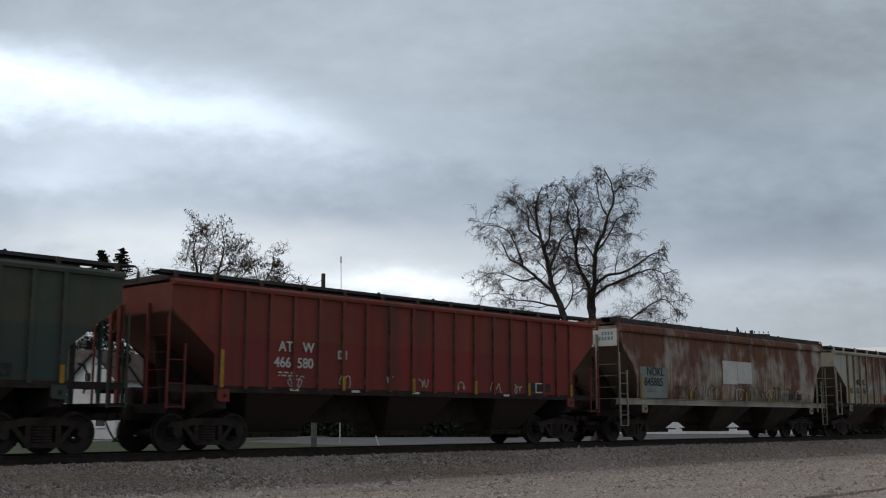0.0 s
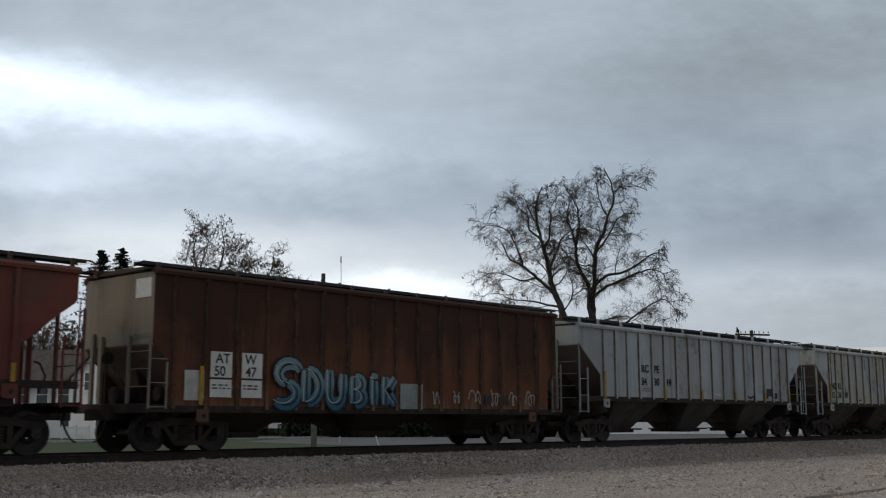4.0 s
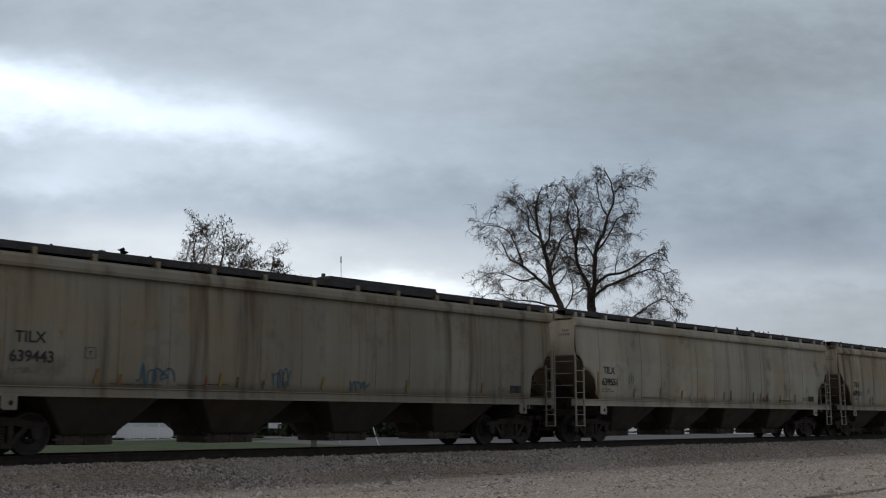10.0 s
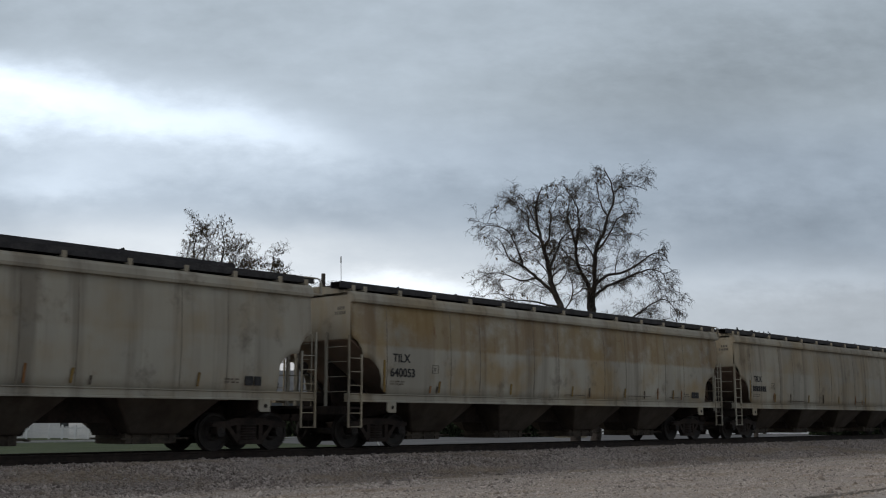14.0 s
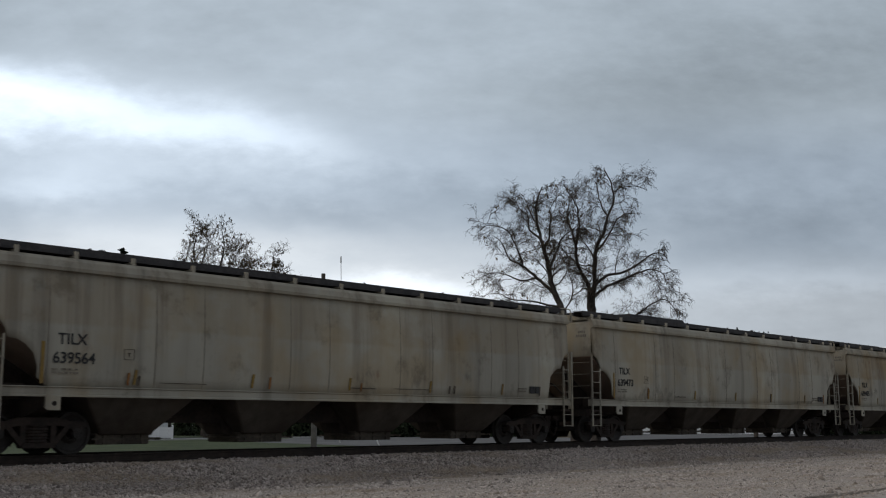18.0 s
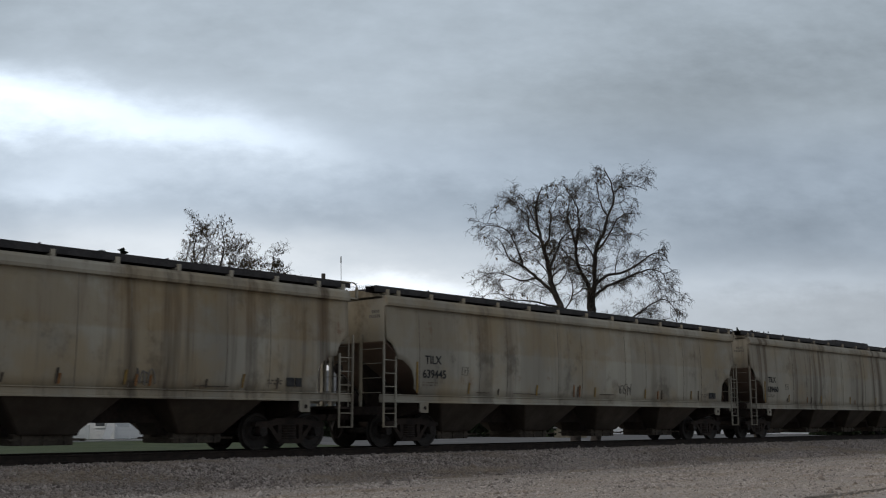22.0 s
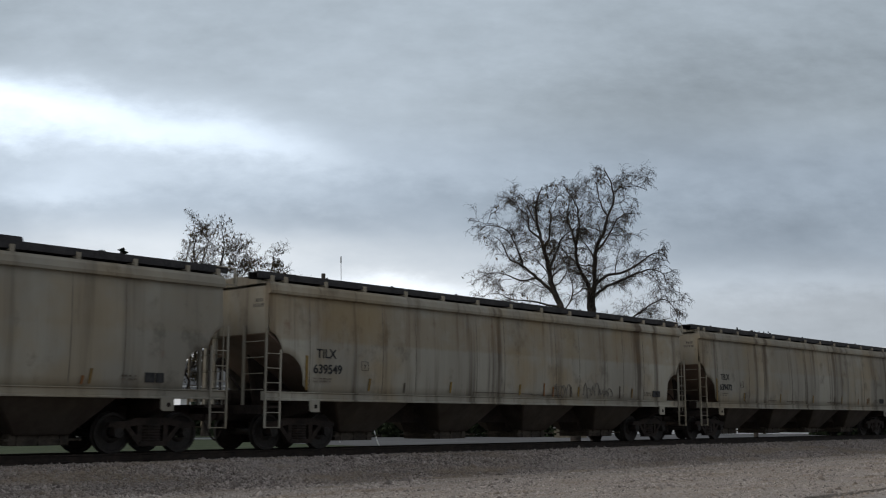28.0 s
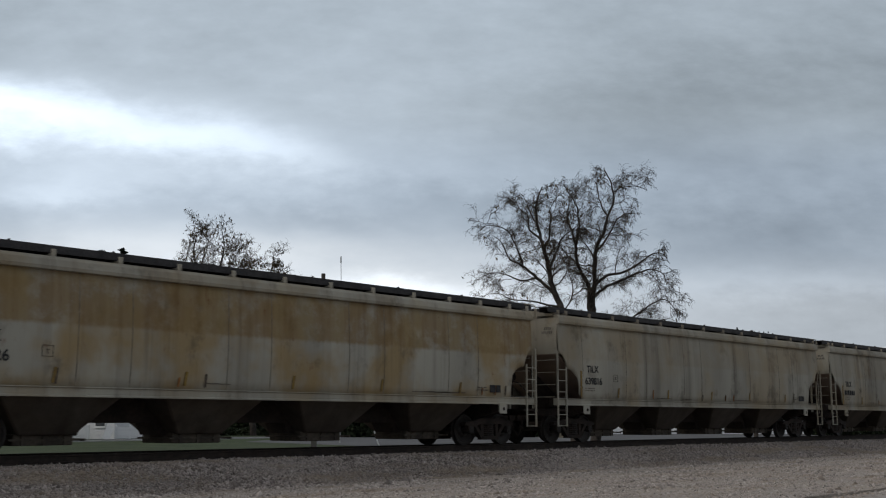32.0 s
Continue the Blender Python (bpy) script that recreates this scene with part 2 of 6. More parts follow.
def raw(name, verts, faces, material, parent=None, smooth=False):
    me = bpy.data.meshes.new(name)
    me.from_pydata([tuple(v) for v in verts], [], [tuple(f) for f in faces])
    me.materials.append(material)
    if smooth:
        me.polygons.foreach_set("use_smooth", [True] * len(me.polygons))
    ob = new(name, me)
    if parent is not None:
        ob.parent = parent
    return ob


def words(name, text, size, material, parent, x, z, y, wide=1.0, label="", facing=0.0, depth=0.004, bold=0.014):
    """Lettering in the built-in font, as a thin mesh that faces -y (or turned by facing degrees)."""
    cu = bpy.data.curves.new(name, "FONT")
    cu.body, cu.size, cu.extrude, cu.offset = text, size, depth, size * bold
    tmp = bpy.data.objects.new(name, cu)
    scene.collection.objects.link(tmp)
    bpy.context.view_layer.update()
    me = bpy.data.meshes.new_from_object(tmp.evaluated_get(bpy.context.evaluated_depsgraph_get()))
    bpy.data.objects.remove(tmp)
    bpy.data.curves.remove(cu)
    turn = pose(x, y, z, 90, 0, facing)
    me.transform(turn @ Matrix.Diagonal((wide, 1, 1, 1)))
    me.materials.clear()
    me.materials.append(material)
    me.name = name
    ob = new(name, me)
    ob.parent = parent
    if label:
        ob["label"] = label
    return ob


# ---- hopper cars: x along the car from its left corner, y across (near side -), z above the rail ----
HALF = 1.60


def outline_low(notch, sill, length):
    """The lower edge of a car's side as (x, z): cut away over the trucks at both ends."""
    left = [(x, z) for x, z in notch] + [(notch[-1][0] + 0.001, sill)]
    return left + [(length - x, z) for x, z in reversed(left)]


def low_at(edge, x):
    for (x0, z0), (x1, z1) in zip(edge, edge[1:]):
        if x0 <= x <= x1:
            return z0 + (z1 - z0) * (x - x0) / max(x1 - x0, 1e-6)
    return edge[-1][1]


def bulge(z, sill, top, amount):
    u = min(max((z - sill) / (top - sill), 0), 1)
    return amount * math.sin(math.pi * u ** 0.8)


def side_sheet(length, sill, top, notch, swell, sign):
    """A side: upright, or bowed outwards where swell is set, 25 mm thick."""
    edge = outline_low(notch, sill, length)
    xs = sorted({x for x, _ in edge} | {length * k / 26 for k in range(27)})
    bm = bmesh.new()
    rows = 9 if swell else 2
    grid = []
    for x in xs:
        z0 = low_at(edge, x)
        col = []
        for r in range(rows):
            z = z0 + (top - z0) * r / (rows - 1)
            col.append(bm.verts.new((x, sign * (HALF - 0.06 + bulge(z, sill, top, swell)), z)))
        grid.append(col)
    for a, b in zip(grid, grid[1:]):
        for r in range(rows - 1):
            bm.faces.new((a[r], b[r], b[r + 1], a[r + 1]))
    bmesh.ops.recalc_face_normals(bm, faces=bm.faces)
    bmesh.ops.solidify(bm, geom=list(bm.faces), thickness=0.025)
    return bm


def hopper_bay(x0, x1, b0, b1, top, low, wide=HALF - 0.08, narrow=0.48):
    """One funnel: x0..x1 at the sill, b0..b1 at the outlet."""
    bm = bmesh.new()
    top_ring = [(x0, -wide, top), (x1, -wide, top), (x1, wide, top), (x0, wide, top)]
    low_ring = [(b0, -narrow, low), (b1, -narrow, low), (b1, narrow, low), (b0, narrow, low)]
    loft(bm, [low_ring, top_ring])
    bmesh.ops.bevel(bm, geom=list(bm.edges), offset=0.03, segments=1, affect="EDGES")
    return bm


def side_frame():
    """A cast truck side: arched top, sloping tension legs, windows beside the springs."""
    bm = bmesh.new()
    top = [(-1.15, 0.60), (-1.12, 0.70), (-0.72, 0.72), (-0.42, 0.80), (0.42, 0.80), (0.72, 0.72), (1.12, 0.70), (1.15, 0.60), (0.75, 0.56), (0.45, 0.63), (-0.45, 0.63), (-0.75, 0.56)]
    prism(bm, top, "y", -0.09, 0.09)
    for s in (-1, 1):
        prism(bm, [(s * 0.74, 0.60), (s * 0.60, 0.60), (s * 0.30, 0.26), (s * 0.36, 0.16)], "y", -0.08, 0.08)
        prism(bm, [(s * 0.28, 0.64), (s * 0.40, 0.64), (s * 0.40, 0.26), (s * 0.28, 0.26)], "y", -0.07, 0.07)
        prism(bm, [(s * 0.76, 0.56), (s * 1.02, 0.60), (s * 1.00, 0.42), (s * 0.80, 0.42)], "y", -0.10, 0.10)
    prism(bm, [(-0.38, 0.16), (0.38, 0.16), (0.34, 0.27), (-0.34, 0.27)], "y", -0.11, 0.11)
    return bm


def springs():
    """A nest of coil springs, seen as one ridged body."""
    bm = bmesh.new()
    rings = []
    for k in range(13):
        f = 1.0 if k % 2 else 0.86
        ring = []
        for j in range(20):
            a = 2 * math.pi * j / 20
            lobes = 1 + 0.10 * math.cos(6 * a)
            ring.append((0.25 * f * lobes * math.cos(a), 0.14 * f * math.sin(a), 0.26 + 0.385 * k / 12))
        rings.append(ring)
    loft(bm, rings)
    return bm


def wheelset():
    """Axle, two flanged wheels with dished plates, and bearing caps with their bolts, round its own middle."""
    bm = bmesh.new()
    tube(bm, [(0, -1.05, 0), (0, 1.05, 0)], 0.085, 10)
    for s in (-1, 1):
        prof = [(0.12, 0.62), (0.14, 0.60), (0.20, 0.655), (0.36, 0.70), (0.39, 0.68), (0.40, 0.685), (0.485, 0.685), (0.485, 0.715), (0.459, 0.73), (0.455, 0.82), (0.40, 0.82), (0.37, 0.79), (0.22, 0.745), (0.16, 0.80), (0.12, 0.80)]
        n = 28
        rings = [[(r * math.cos(a), s * y, r * math.sin(a)) for r, y in prof] for a in (2 * math.pi * k / n for k in range(n))]
        loft(bm, rings + [rings[0]], True, False)
        tube(bm, [(0, s * 0.98, 0), (0, s * 1.12, 0)], 0.115, 12)
        for k in range(3):
            a = 2 * math.pi * k / 3
            disc(bm, (0.06 * math.cos(a), s * 1.13, 0.06 * math.sin(a)), True, 0.018, 0.012, 6)
    bmesh.ops.remove_doubles(bm, verts=bm.verts, dist=0.0005)
    return bm


def ladder(x0, x1, y, tall0, tall1, low, rungs):
    """Two stiles of unlike height and round rungs."""
    bm = bmesh.new()
    box(bm, x0 - 0.022, x0 + 0.022, y - 0.035, y + 0.012, low, tall0)
    box(bm, x1 - 0.018, x1 + 0.018, y - 0.035, y + 0.012, low, tall1)
    for z in rungs:
        tube(bm, [(x0, y - 0.02, z), (x1, y - 0.02, z)], 0.013, 6)
    return bm


PROTOS = {}


def hopper_proto(kind, length, sill, top, notch, swell, bays, gates, ribs, chord, roof_rise, posts, deck, truck_in, paint):
    """A covered hopper car of one family, with all its parts; its copies share the meshes."""
    car = empty("covered_hopper_car")
    mid = length / 2
    for sign, nm in ((-1, "side_sheet"), (1, "side_sheet")):
        part(nm, side_sheet(length, sill + (0.0 if not chord else 0.12), top, notch, swell, sign), paint, car, smooth=bool(swell))
    # sills and top chords
    for sign in (-1, 1):
        y = sign * (HALF + 0.0)
        bm = bmesh.new()
        if chord:
            prism(bm, [(y - sign * 0.16, sill), (y + sign * 0.02, sill), (y + sign * 0.02, sill + 0.03), (y - sign * 0.02, sill + 0.05), (y - sign * 0.02, sill + 0.18), (y + sign * 0.02, sill + 0.20), (y + sign * 0.02, sill + 0.22), (y - sign * 0.16, sill + 0.22)], "x", -0.12, length + 0.12)
        else:
            prism(bm, [(y - sign * 0.14, sill - 0.06), (y - sign * 0.045, sill - 0.06), (y - sign * 0.045, sill + 0.10), (y - sign * 0.14, sill + 0.10)], "x", -0.1, length + 0.1)
        part("side_sill", bm, paint if chord else DARK_STEEL, car)
        bm = bmesh.new()
        h = 0.26 if chord else 0.12
        prof = [(y - sign * 0.09, top - 0.05), (y + sign * 0.03, top - 0.03), (y + sign * 0.045, top + 0.04), (y + sign * 0.0, top + h * 0.7), (y - sign * 0.07, top + h), (y - sign * 0.2, top + h)]
        prism(bm, prof, "x", -0.02, length + 0.02)
        part("top_chord", bm, paint, car, smooth=False)
    eave = top + (0.26 if chord else 0.12)
    # roof
    bm = bmesh.new()
    n = 10
    arch = [(-(HALF - 0.1) + 2 * (HALF - 0.1) * k / n, eave - 0.03 + roof_rise * math.sin(math.pi * k / n)) for k in range(n + 1)]
    prism(bm, arch + [(HALF - 0.1, eave - 0.09), (-(HALF - 0.1), eave - 0.09)], "x", 0, length)
    part("roof", bm, paint, car, smooth=False)
    # hatch trough along the roof's middle and the roof walks on their posts
    part("hatch_trough", boxes((0.5, length - 0.5, -0.56, 0.56, eave + roof_rise - 0.14, deck + (0.05 if kind != "deep" else 0.0)), bevel=0.02), ROOF_STEEL, car, "dark hatch cover trough")
    for sign in (-1, 1):
        y0, y1 = sorted((sign * (HALF - 0.22), sign * (HALF - 0.62)))
        bm = bmesh.new()
        skirt = 0.17 if chord else 0.08
        box(bm, -0.25, length + 0.25, y0, y0 + 0.03, deck - skirt, deck)
        box(bm, -0.25, length + 0.25, y1 - 0.03, y1, deck - skirt, deck)
        box(bm, -0.25, length + 0.25, y0 + 0.01, y1 - 0.01, deck - 0.035, deck - 0.012)
        part("roof_walk", bm, GRATING, car, "dark steel grating roof walk")
    first = None
    for x in posts:
        for sign in (-1, 1):
            m = pose(x, sign * (HALF - 0.10), 0, 0, 0, 0 if sign < 0 else 180)
            if first is None:
                bm = boxes((-0.045, 0.045, -0.03, 0.03, eave - 0.14, deck - (0.10 if chord else 0.02)))
                box(bm, -0.02, 0.02, 0.03, 0.42, deck - 0.22, deck - 0.18)
                first = part("walk_bracket", bm, paint if kind != "deep" else GRATING, car)
                first.matrix_basis = m
            else:
                again(first, car, m)
    for x, s in ((0, -1), (length, 1)):
        # top end platform, end sheet, slope sheet, end posts
        bm = bmesh.new()
        a, b = sorted((x - s * 0.1, x + s * 0.52))
        gx = [v for k in range(7) for v in (a + (b - a) * k / 6 - 0.012, a + (b - a) * k / 6 + 0.012)]
        gy = [v for y in (-1.36, -0.68, 0.0, 0.68, 1.36) for v in (y - 0.012, y + 0.012)]
        gv = [[bm.verts.new((px, py, deck - 0.015)) for py in gy] for px in gx]
        for i in range(len(gx) - 1):
            for j in range(len(gy) - 1):
                if i % 2 == 0 or j % 2 == 0:
                    bm.faces.new((gv[i][j], gv[i + 1][j], gv[i + 1][j + 1], gv[i][j + 1]))
        bmesh.ops.solidify(bm, geom=list(bm.faces), thickness=0.035)
        part("end_platform", bm, GRATING, car, "dark grating platform at roof level")
        if s > 0:
            # curved grab irons at the roof's far end
            for y in (-(HALF - 0.2), HALF - 0.2):
                bm = bmesh.new()
                tube(bm, [(x - 0.1, y, deck - 0.02), (x + 0.34, y, deck - 0.02), (x + 0.44, y, deck - 0.07), (x + 0.46, y, deck - 0.16)], 0.02, 6)
                box(bm, x + 0.43, x + 0.49, y - 0.03, y + 0.03, eave - 0.2, deck - 0.14)
                box(bm, x, x + 0.46, y - 0.02, y + 0.02, eave - 0.2, eave - 0.16)
                part("grab_iron", bm, paint, car)
        zc = notch[0][1]
        a, b = sorted((x + s * 0.0, x - s * 0.03))
        bm = boxes((a, b, -(HALF - 0.09), HALF - 0.09, zc - 0.03, eave - 0.02))
        part("end_sheet", bm, paint, car)
        bm = bmesh.new()
        xi = bays[0][0] + 0.25
        inner = [(0.02, zc), (xi, sill + 0.05), (xi, sill - 0.02), (0.02, zc - 0.06)]
        inner = [((px if s < 0 else length - px), pz) for px, pz in inner]
        prism(bm, inner, "y", -(HALF - 0.1), HALF - 0.1)
        part("slope_sheet", bm, PAINT_GRIMY, car)
        for y, high, wide in ((-0.62, zc + 0.18, 0.035), (0.62, zc + 0.22, 0.075), (1.0, zc + 0.75 if chord else zc + 0.3, 0.06)):
            bm = boxes((x + s * 0.045 - 0.04, x + s * 0.045 + 0.04, y - wide, y + wide, 1.1, high), bevel=0.008)
            part("end_post", bm, paint, car)
        bm = bmesh.new()
        tube(bm, [(x + s * 0.05, 0.35, 2.05), (x + s * 0.05, 0.1, 2.0), (x + s * 0.02, -0.25, 1.7), (x - s * 0.2, -0.4, 1.35)], 0.028, 6)
        part("brake_pipe", bm, DARK_STEEL, car)
        # web plate between slope sheet and platform
        bm = bmesh.new()
        web = [(0.55, zc - 0.5), (xi - 0.1, sill + 0.1), (xi - 0.1, 1.08), (0.75, 1.08)]
        prism(bm, [((px if s < 0 else length - px), pz) for px, pz in web], "y", -0.03, 0.03)
        part("web_plate", bm, DARK_STEEL, car)
        # stub sill, coupler, platform, bolster
        a, b = sorted((x + s * 0.45, x - s * 2.6))
        part("stub_sill", boxes((a, b, -0.20, 0.20, 0.74, 1.10), bevel=0.015), DARK_STEEL, car)
        bm = bmesh.new()
        box(bm, *sorted((x + s * 0.44, x + s * 0.60)), -0.11, 0.11, 0.78, 0.96)
        prism(bm, [(x + s * 0.58, -0.17), (x + s * 0.72, -0.17), (x + s * 0.74, 0.02), (x + s * 0.66, 0.10), (x + s * 0.58, 0.10)], "z", 0.73, 1.0)
        part("coupler", bm, DARK_STEEL, car, "rusty knuckle coupler")
        bm = bmesh.new()
        box(bm, *sorted((x + s * 0.14, x - s * 0.42)), -(HALF - 0.03), HALF - 0.03, 1.04, 1.10)
        box(bm, *sorted((x + s * 0.10, x + s * 0.16)), -(HALF - 0.03), HALF - 0.03, 0.90, 1.12)
        part("end_sill", bm, DARK_STEEL, car)
        tx = truck_in if s < 0 else length - truck_in
        bm = bmesh.new()
        prism(bm, [(-1.52, 1.02), (-0.3, 0.72), (0.3, 0.72), (1.52, 1.02), (1.52, sill + 0.06), (-1.52, sill + 0.06)], "x", tx - 0.16, tx + 0.16)
        part("body_bolster", bm, DARK_STEEL, car)
        for sg in (-1, 1):
            y = sg * (HALF + 0.005)
            bm = bmesh.new()
            w = 0.17
            prism(bm, [(tx - w, sill + 0.02), (tx - w, sill - 0.24), (tx - w + 0.06, sill - 0.28), (tx + w, sill - 0.28), (tx + w, sill + 0.02)], "y", y - 0.02, y + 0.02)
            pad = part("jacking_pad", bm, paint if kind != "deep" else DARK_STEEL, car)
            bm = bmesh.new()
            disc(bm, (tx + 0.03, y + sg * 0.021, sill - 0.14), True, 0.055, 0.004, 10)
            part("jack_hole", bm, DARK_STEEL, pad)
            # corner ladder and handholds
            lx = (-0.13, 0.33) if s < 0 else (length + 0.13, length - 0.33)
            part("ladder", ladder(lx[0], lx[1], sg * (HALF + 0.02) + (0.0 if sg < 0 else 0.02), min(zc + 0.05, 3.1), min(zc - 0.45, 2.5), 0.55 if chord else 1.0, [0.57, 0.93, 1.30, 1.66, 2.02, 2.38] if chord else [1.04, 1.58, 2.12]), paint, car)
        bm = bmesh.new()
        ye = -0.62
        for z in (1.5, 1.9, 2.3, 2.7):
            tube(bm, [(x + s * 0.06, -1.45, z), (x + s * 0.06, ye, z)], 0.012, 5)
        tube(bm, [(x + s * 0.06, -HALF + 0.05, 1.1), (x + s * 0.06, -HALF + 0.05, zc)], 0.016, 5)
        part("end_ladder", bm, paint, car)
        bm = bmesh.new()
        pts = [(x + s * (0.36 + 0.37 * u), -0.35 - 0.08 * u, 0.84 - 0.58 * math.sin(math.pi * 0.5 * u)) for u in (k / 7 for k in range(8))]
        tube(bm, pts, 0.022, 6)
        part("air_hose", bm, DARK_STEEL, car, "black rubber brake hose")
        # brake gear on the left platform only
        if s < 0:
            bm = bmesh.new()
            tube(bm, [(-0.05, 0.35, 1.1), (-0.05, 0.35, 2.2)], 0.03, 6)
            disc(bm, (-0.02, 0.35, 2.2), True, 0.16, 0.02, 12)
            part("brake_wheel", bm, DARK_STEEL, car)
            bm = bmesh.new()
            tube(bm, [(0.55, -0.9, 1.35), (1.15, -0.9, 1.35)], 0.17, 12)
            part("brake_cylinder", bm, DARK_STEEL, car)
            bm = bmesh.new()
            tube(bm, [(0.25, 0.5, 1.32), (1.1, 0.5, 1.32)], 0.22, 12)
            part("air_reservoir", bm, DARK_STEEL, car)
        # truck
        truck = empty("truck")
        truck.parent = car
        truck.matrix_basis = pose(tx, 0, 0)
        bm = bmesh.new()
        box(bm, -0.2, 0.2, -1.0, 1.0, 0.48, 0.70, bevel=0.02)
        part("truck_bolster", bm, DARK_STEEL, truck)
        for sg in (-1, 1):
            if "frame" not in PROTOS:
                PROTOS["frame"] = part("side_frame", side_frame(), DARK_STEEL, truck)
                PROTOS["frame"].matrix_basis = pose(0, sg * 1.0, 0)
                PROTOS["springs"] = part("spring_pack", springs(), DARK_STEEL, truck)
                PROTOS["springs"].matrix_basis = pose(0, sg * 1.0, 0)
            else:
                again(PROTOS["frame"], truck, pose(0, sg * 1.0, 0))
                again(PROTOS["springs"], truck, pose(0, sg * 1.0, 0))
        for dx in (-0.889, 0.889):
            if "wheel" not in PROTOS:
                PROTOS["wheel"] = part("wheelset", wheelset(), WHEEL_STEEL, car)
                PROTOS["wheel"].matrix_basis = pose(tx + dx, 0, 0.457)
            else:
                again(PROTOS["wheel"], car, pose(tx + dx, 0, 0.457))
    for k in range(6):
        bm = bmesh.new()
        lx = length * (0.12 + 0.15 * k) + 0.35 * math.sin(5 * k + length)
        box(bm, lx - 0.05, lx + 0.09, -0.62, -0.50, deck - 0.02, deck + 0.07)
        prism(bm, [(lx - 0.02, deck + 0.06), (lx + 0.16, deck + 0.17), (lx + 0.19, deck + 0.13), (lx + 0.06, deck + 0.05)], "y", -0.60, -0.54)
        part("hatch_latch", bm, ROOF_STEEL, car)
    # hoppers and their outlet gates
    for x0, x1, b0, b1 in bays:
        # the inward slopes' shade is painted in along with their soot
        part("hopper", hopper_bay(x0, x1, b0, b1, sill + 0.1, 0.42, narrow=0.78 if kind == "long" else 0.52), PAINT_SOOT_SHADE, car, "steel funnel painted dark for soot and shade")
        bm = bmesh.new()
        low = 0.20 if kind == "long" else 0.31
        box(bm, b0 - 0.05, b1 + 0.05, -0.66, 0.66, low, 0.45, bevel=0.02)
        box(bm, b0 - 0.16, b1 + 0.16, -0.70, 0.70, low + 0.10, low + 0.14)
        tube(bm, [(b1 + 0.2, -0.88, low + 0.12), (b1 + 0.2, 0.88, low + 0.12)], 0.03, 6)
        for gx in (b0 + 0.15, (b0 + b1) / 2, b1 - 0.15):
            box(bm, gx - 0.03, gx + 0.03, -0.70, -0.64, low, 0.45)
        part("outlet_gate", bm, GATE_STEEL if kind == "long" else DARK_STEEL, car)
    for (a0, a1, c0, c1), (d0, d1, e0, e1) in zip(bays, bays[1:]):
        bm = bmesh.new()
        m = (c1 + e0) / 2
        open_low, open_top = (1.06, 0.90) if len(bays) == 4 else (1.44, 1.36 if kind != "deep" else 1.0)
        high, thick = (0.68, 0.40) if len(bays) == 4 else (0.68 if kind != "deep" else 0.93, 0.32)
        prism(bm, [(c1 - 0.15, 0.40), (m - open_low, 0.40), (m - open_top, high), (m + open_top, high), (m + open_low, 0.40), (e0 + 0.15, 0.40), (d0 + 0.1, sill + 0.06), (a1 - 0.1, sill + 0.06)], "y", -thick, thick)
        part("cross_ridge", bm, DARK_STEEL, car)
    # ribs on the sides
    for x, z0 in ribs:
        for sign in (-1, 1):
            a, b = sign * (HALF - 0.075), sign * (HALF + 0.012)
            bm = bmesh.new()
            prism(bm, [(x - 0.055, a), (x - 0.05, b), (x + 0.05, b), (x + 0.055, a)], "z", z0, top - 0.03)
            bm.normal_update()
            # flanks take the second, darker material: rib shade painted by face direction
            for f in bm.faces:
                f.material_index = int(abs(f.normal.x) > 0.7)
            part("rib", bm, paint, car).data.materials.append(SEAM_RIB_SHADE)
    # welded seams between the sheets of a smooth side
    if kind == "long":
        weld = None
        for k in (1, 3, 4, 6, 7, 9, 10, 12, 13):
            if weld is None:
                rows = []
                for r in range(9):
                    z = sill + 0.23 + (top - sill - 0.27) * r / 8
                    y = -(HALF - 0.06 + bulge(z, sill + 0.12, top, swell)) - 0.004
                    w = 0.007 + 0.004 * math.sin(r * 2.2)
                    rows.append([(-w, y - 0.001, z), (w, y - 0.001, z), (w, y + 0.012, z), (-w, y + 0.012, z)])
                bm = bmesh.new()
                loft(bm, rows)
                weld = part("weld_seam", bm, WELD_RIB_SHADE, car)
                weld.matrix_basis = pose(LONG / 15 * k, 0, 0)
            else:
                again(weld, car, pose(LONG / 15 * k, 0, 0))
    return car


ROUND_NOTCH = [(0.0, 2.94), (0.20, 2.84), (0.34, 2.65), (0.42, 2.42), (0.62, 2.40), (0.82, 2.30), (1.0, 2.12), (1.10, 1.86), (1.11, 1.62), (1.06, 1.44)]
LONG = 19.58
LONG_POSTS = [0.12, 0.55, 1.9, 3.3, 4.9, 6.45, 8.0, 9.6, 11.15, 12.7, 14.3, 15.8, 17.2, 18.6, 19.46]
LONG_BAYS = [(2.25 + 3.94 * k, 5.2 + 3.94 * k, 3.1 + 3.94 * k, 4.38 + 3.94 * k) for k in range(4)]
SHORT = 16.75
TRI_NOTCH = [(0.0, 3.30), (1.22, 2.29), (1.23, 1.50)]
TRI_BAYS = [(2.2, 5.3, 2.9, 4.5), (7.1, 9.95, 7.8, 9.25), (11.65, 14.55, 12.45, 13.85)]
POSTS = [0.1, 1.2, 2.6, 4.0, 5.4, 6.8, 8.2, 9.6, 11.0, 12.4, 13.8, 15.2, 16.6]

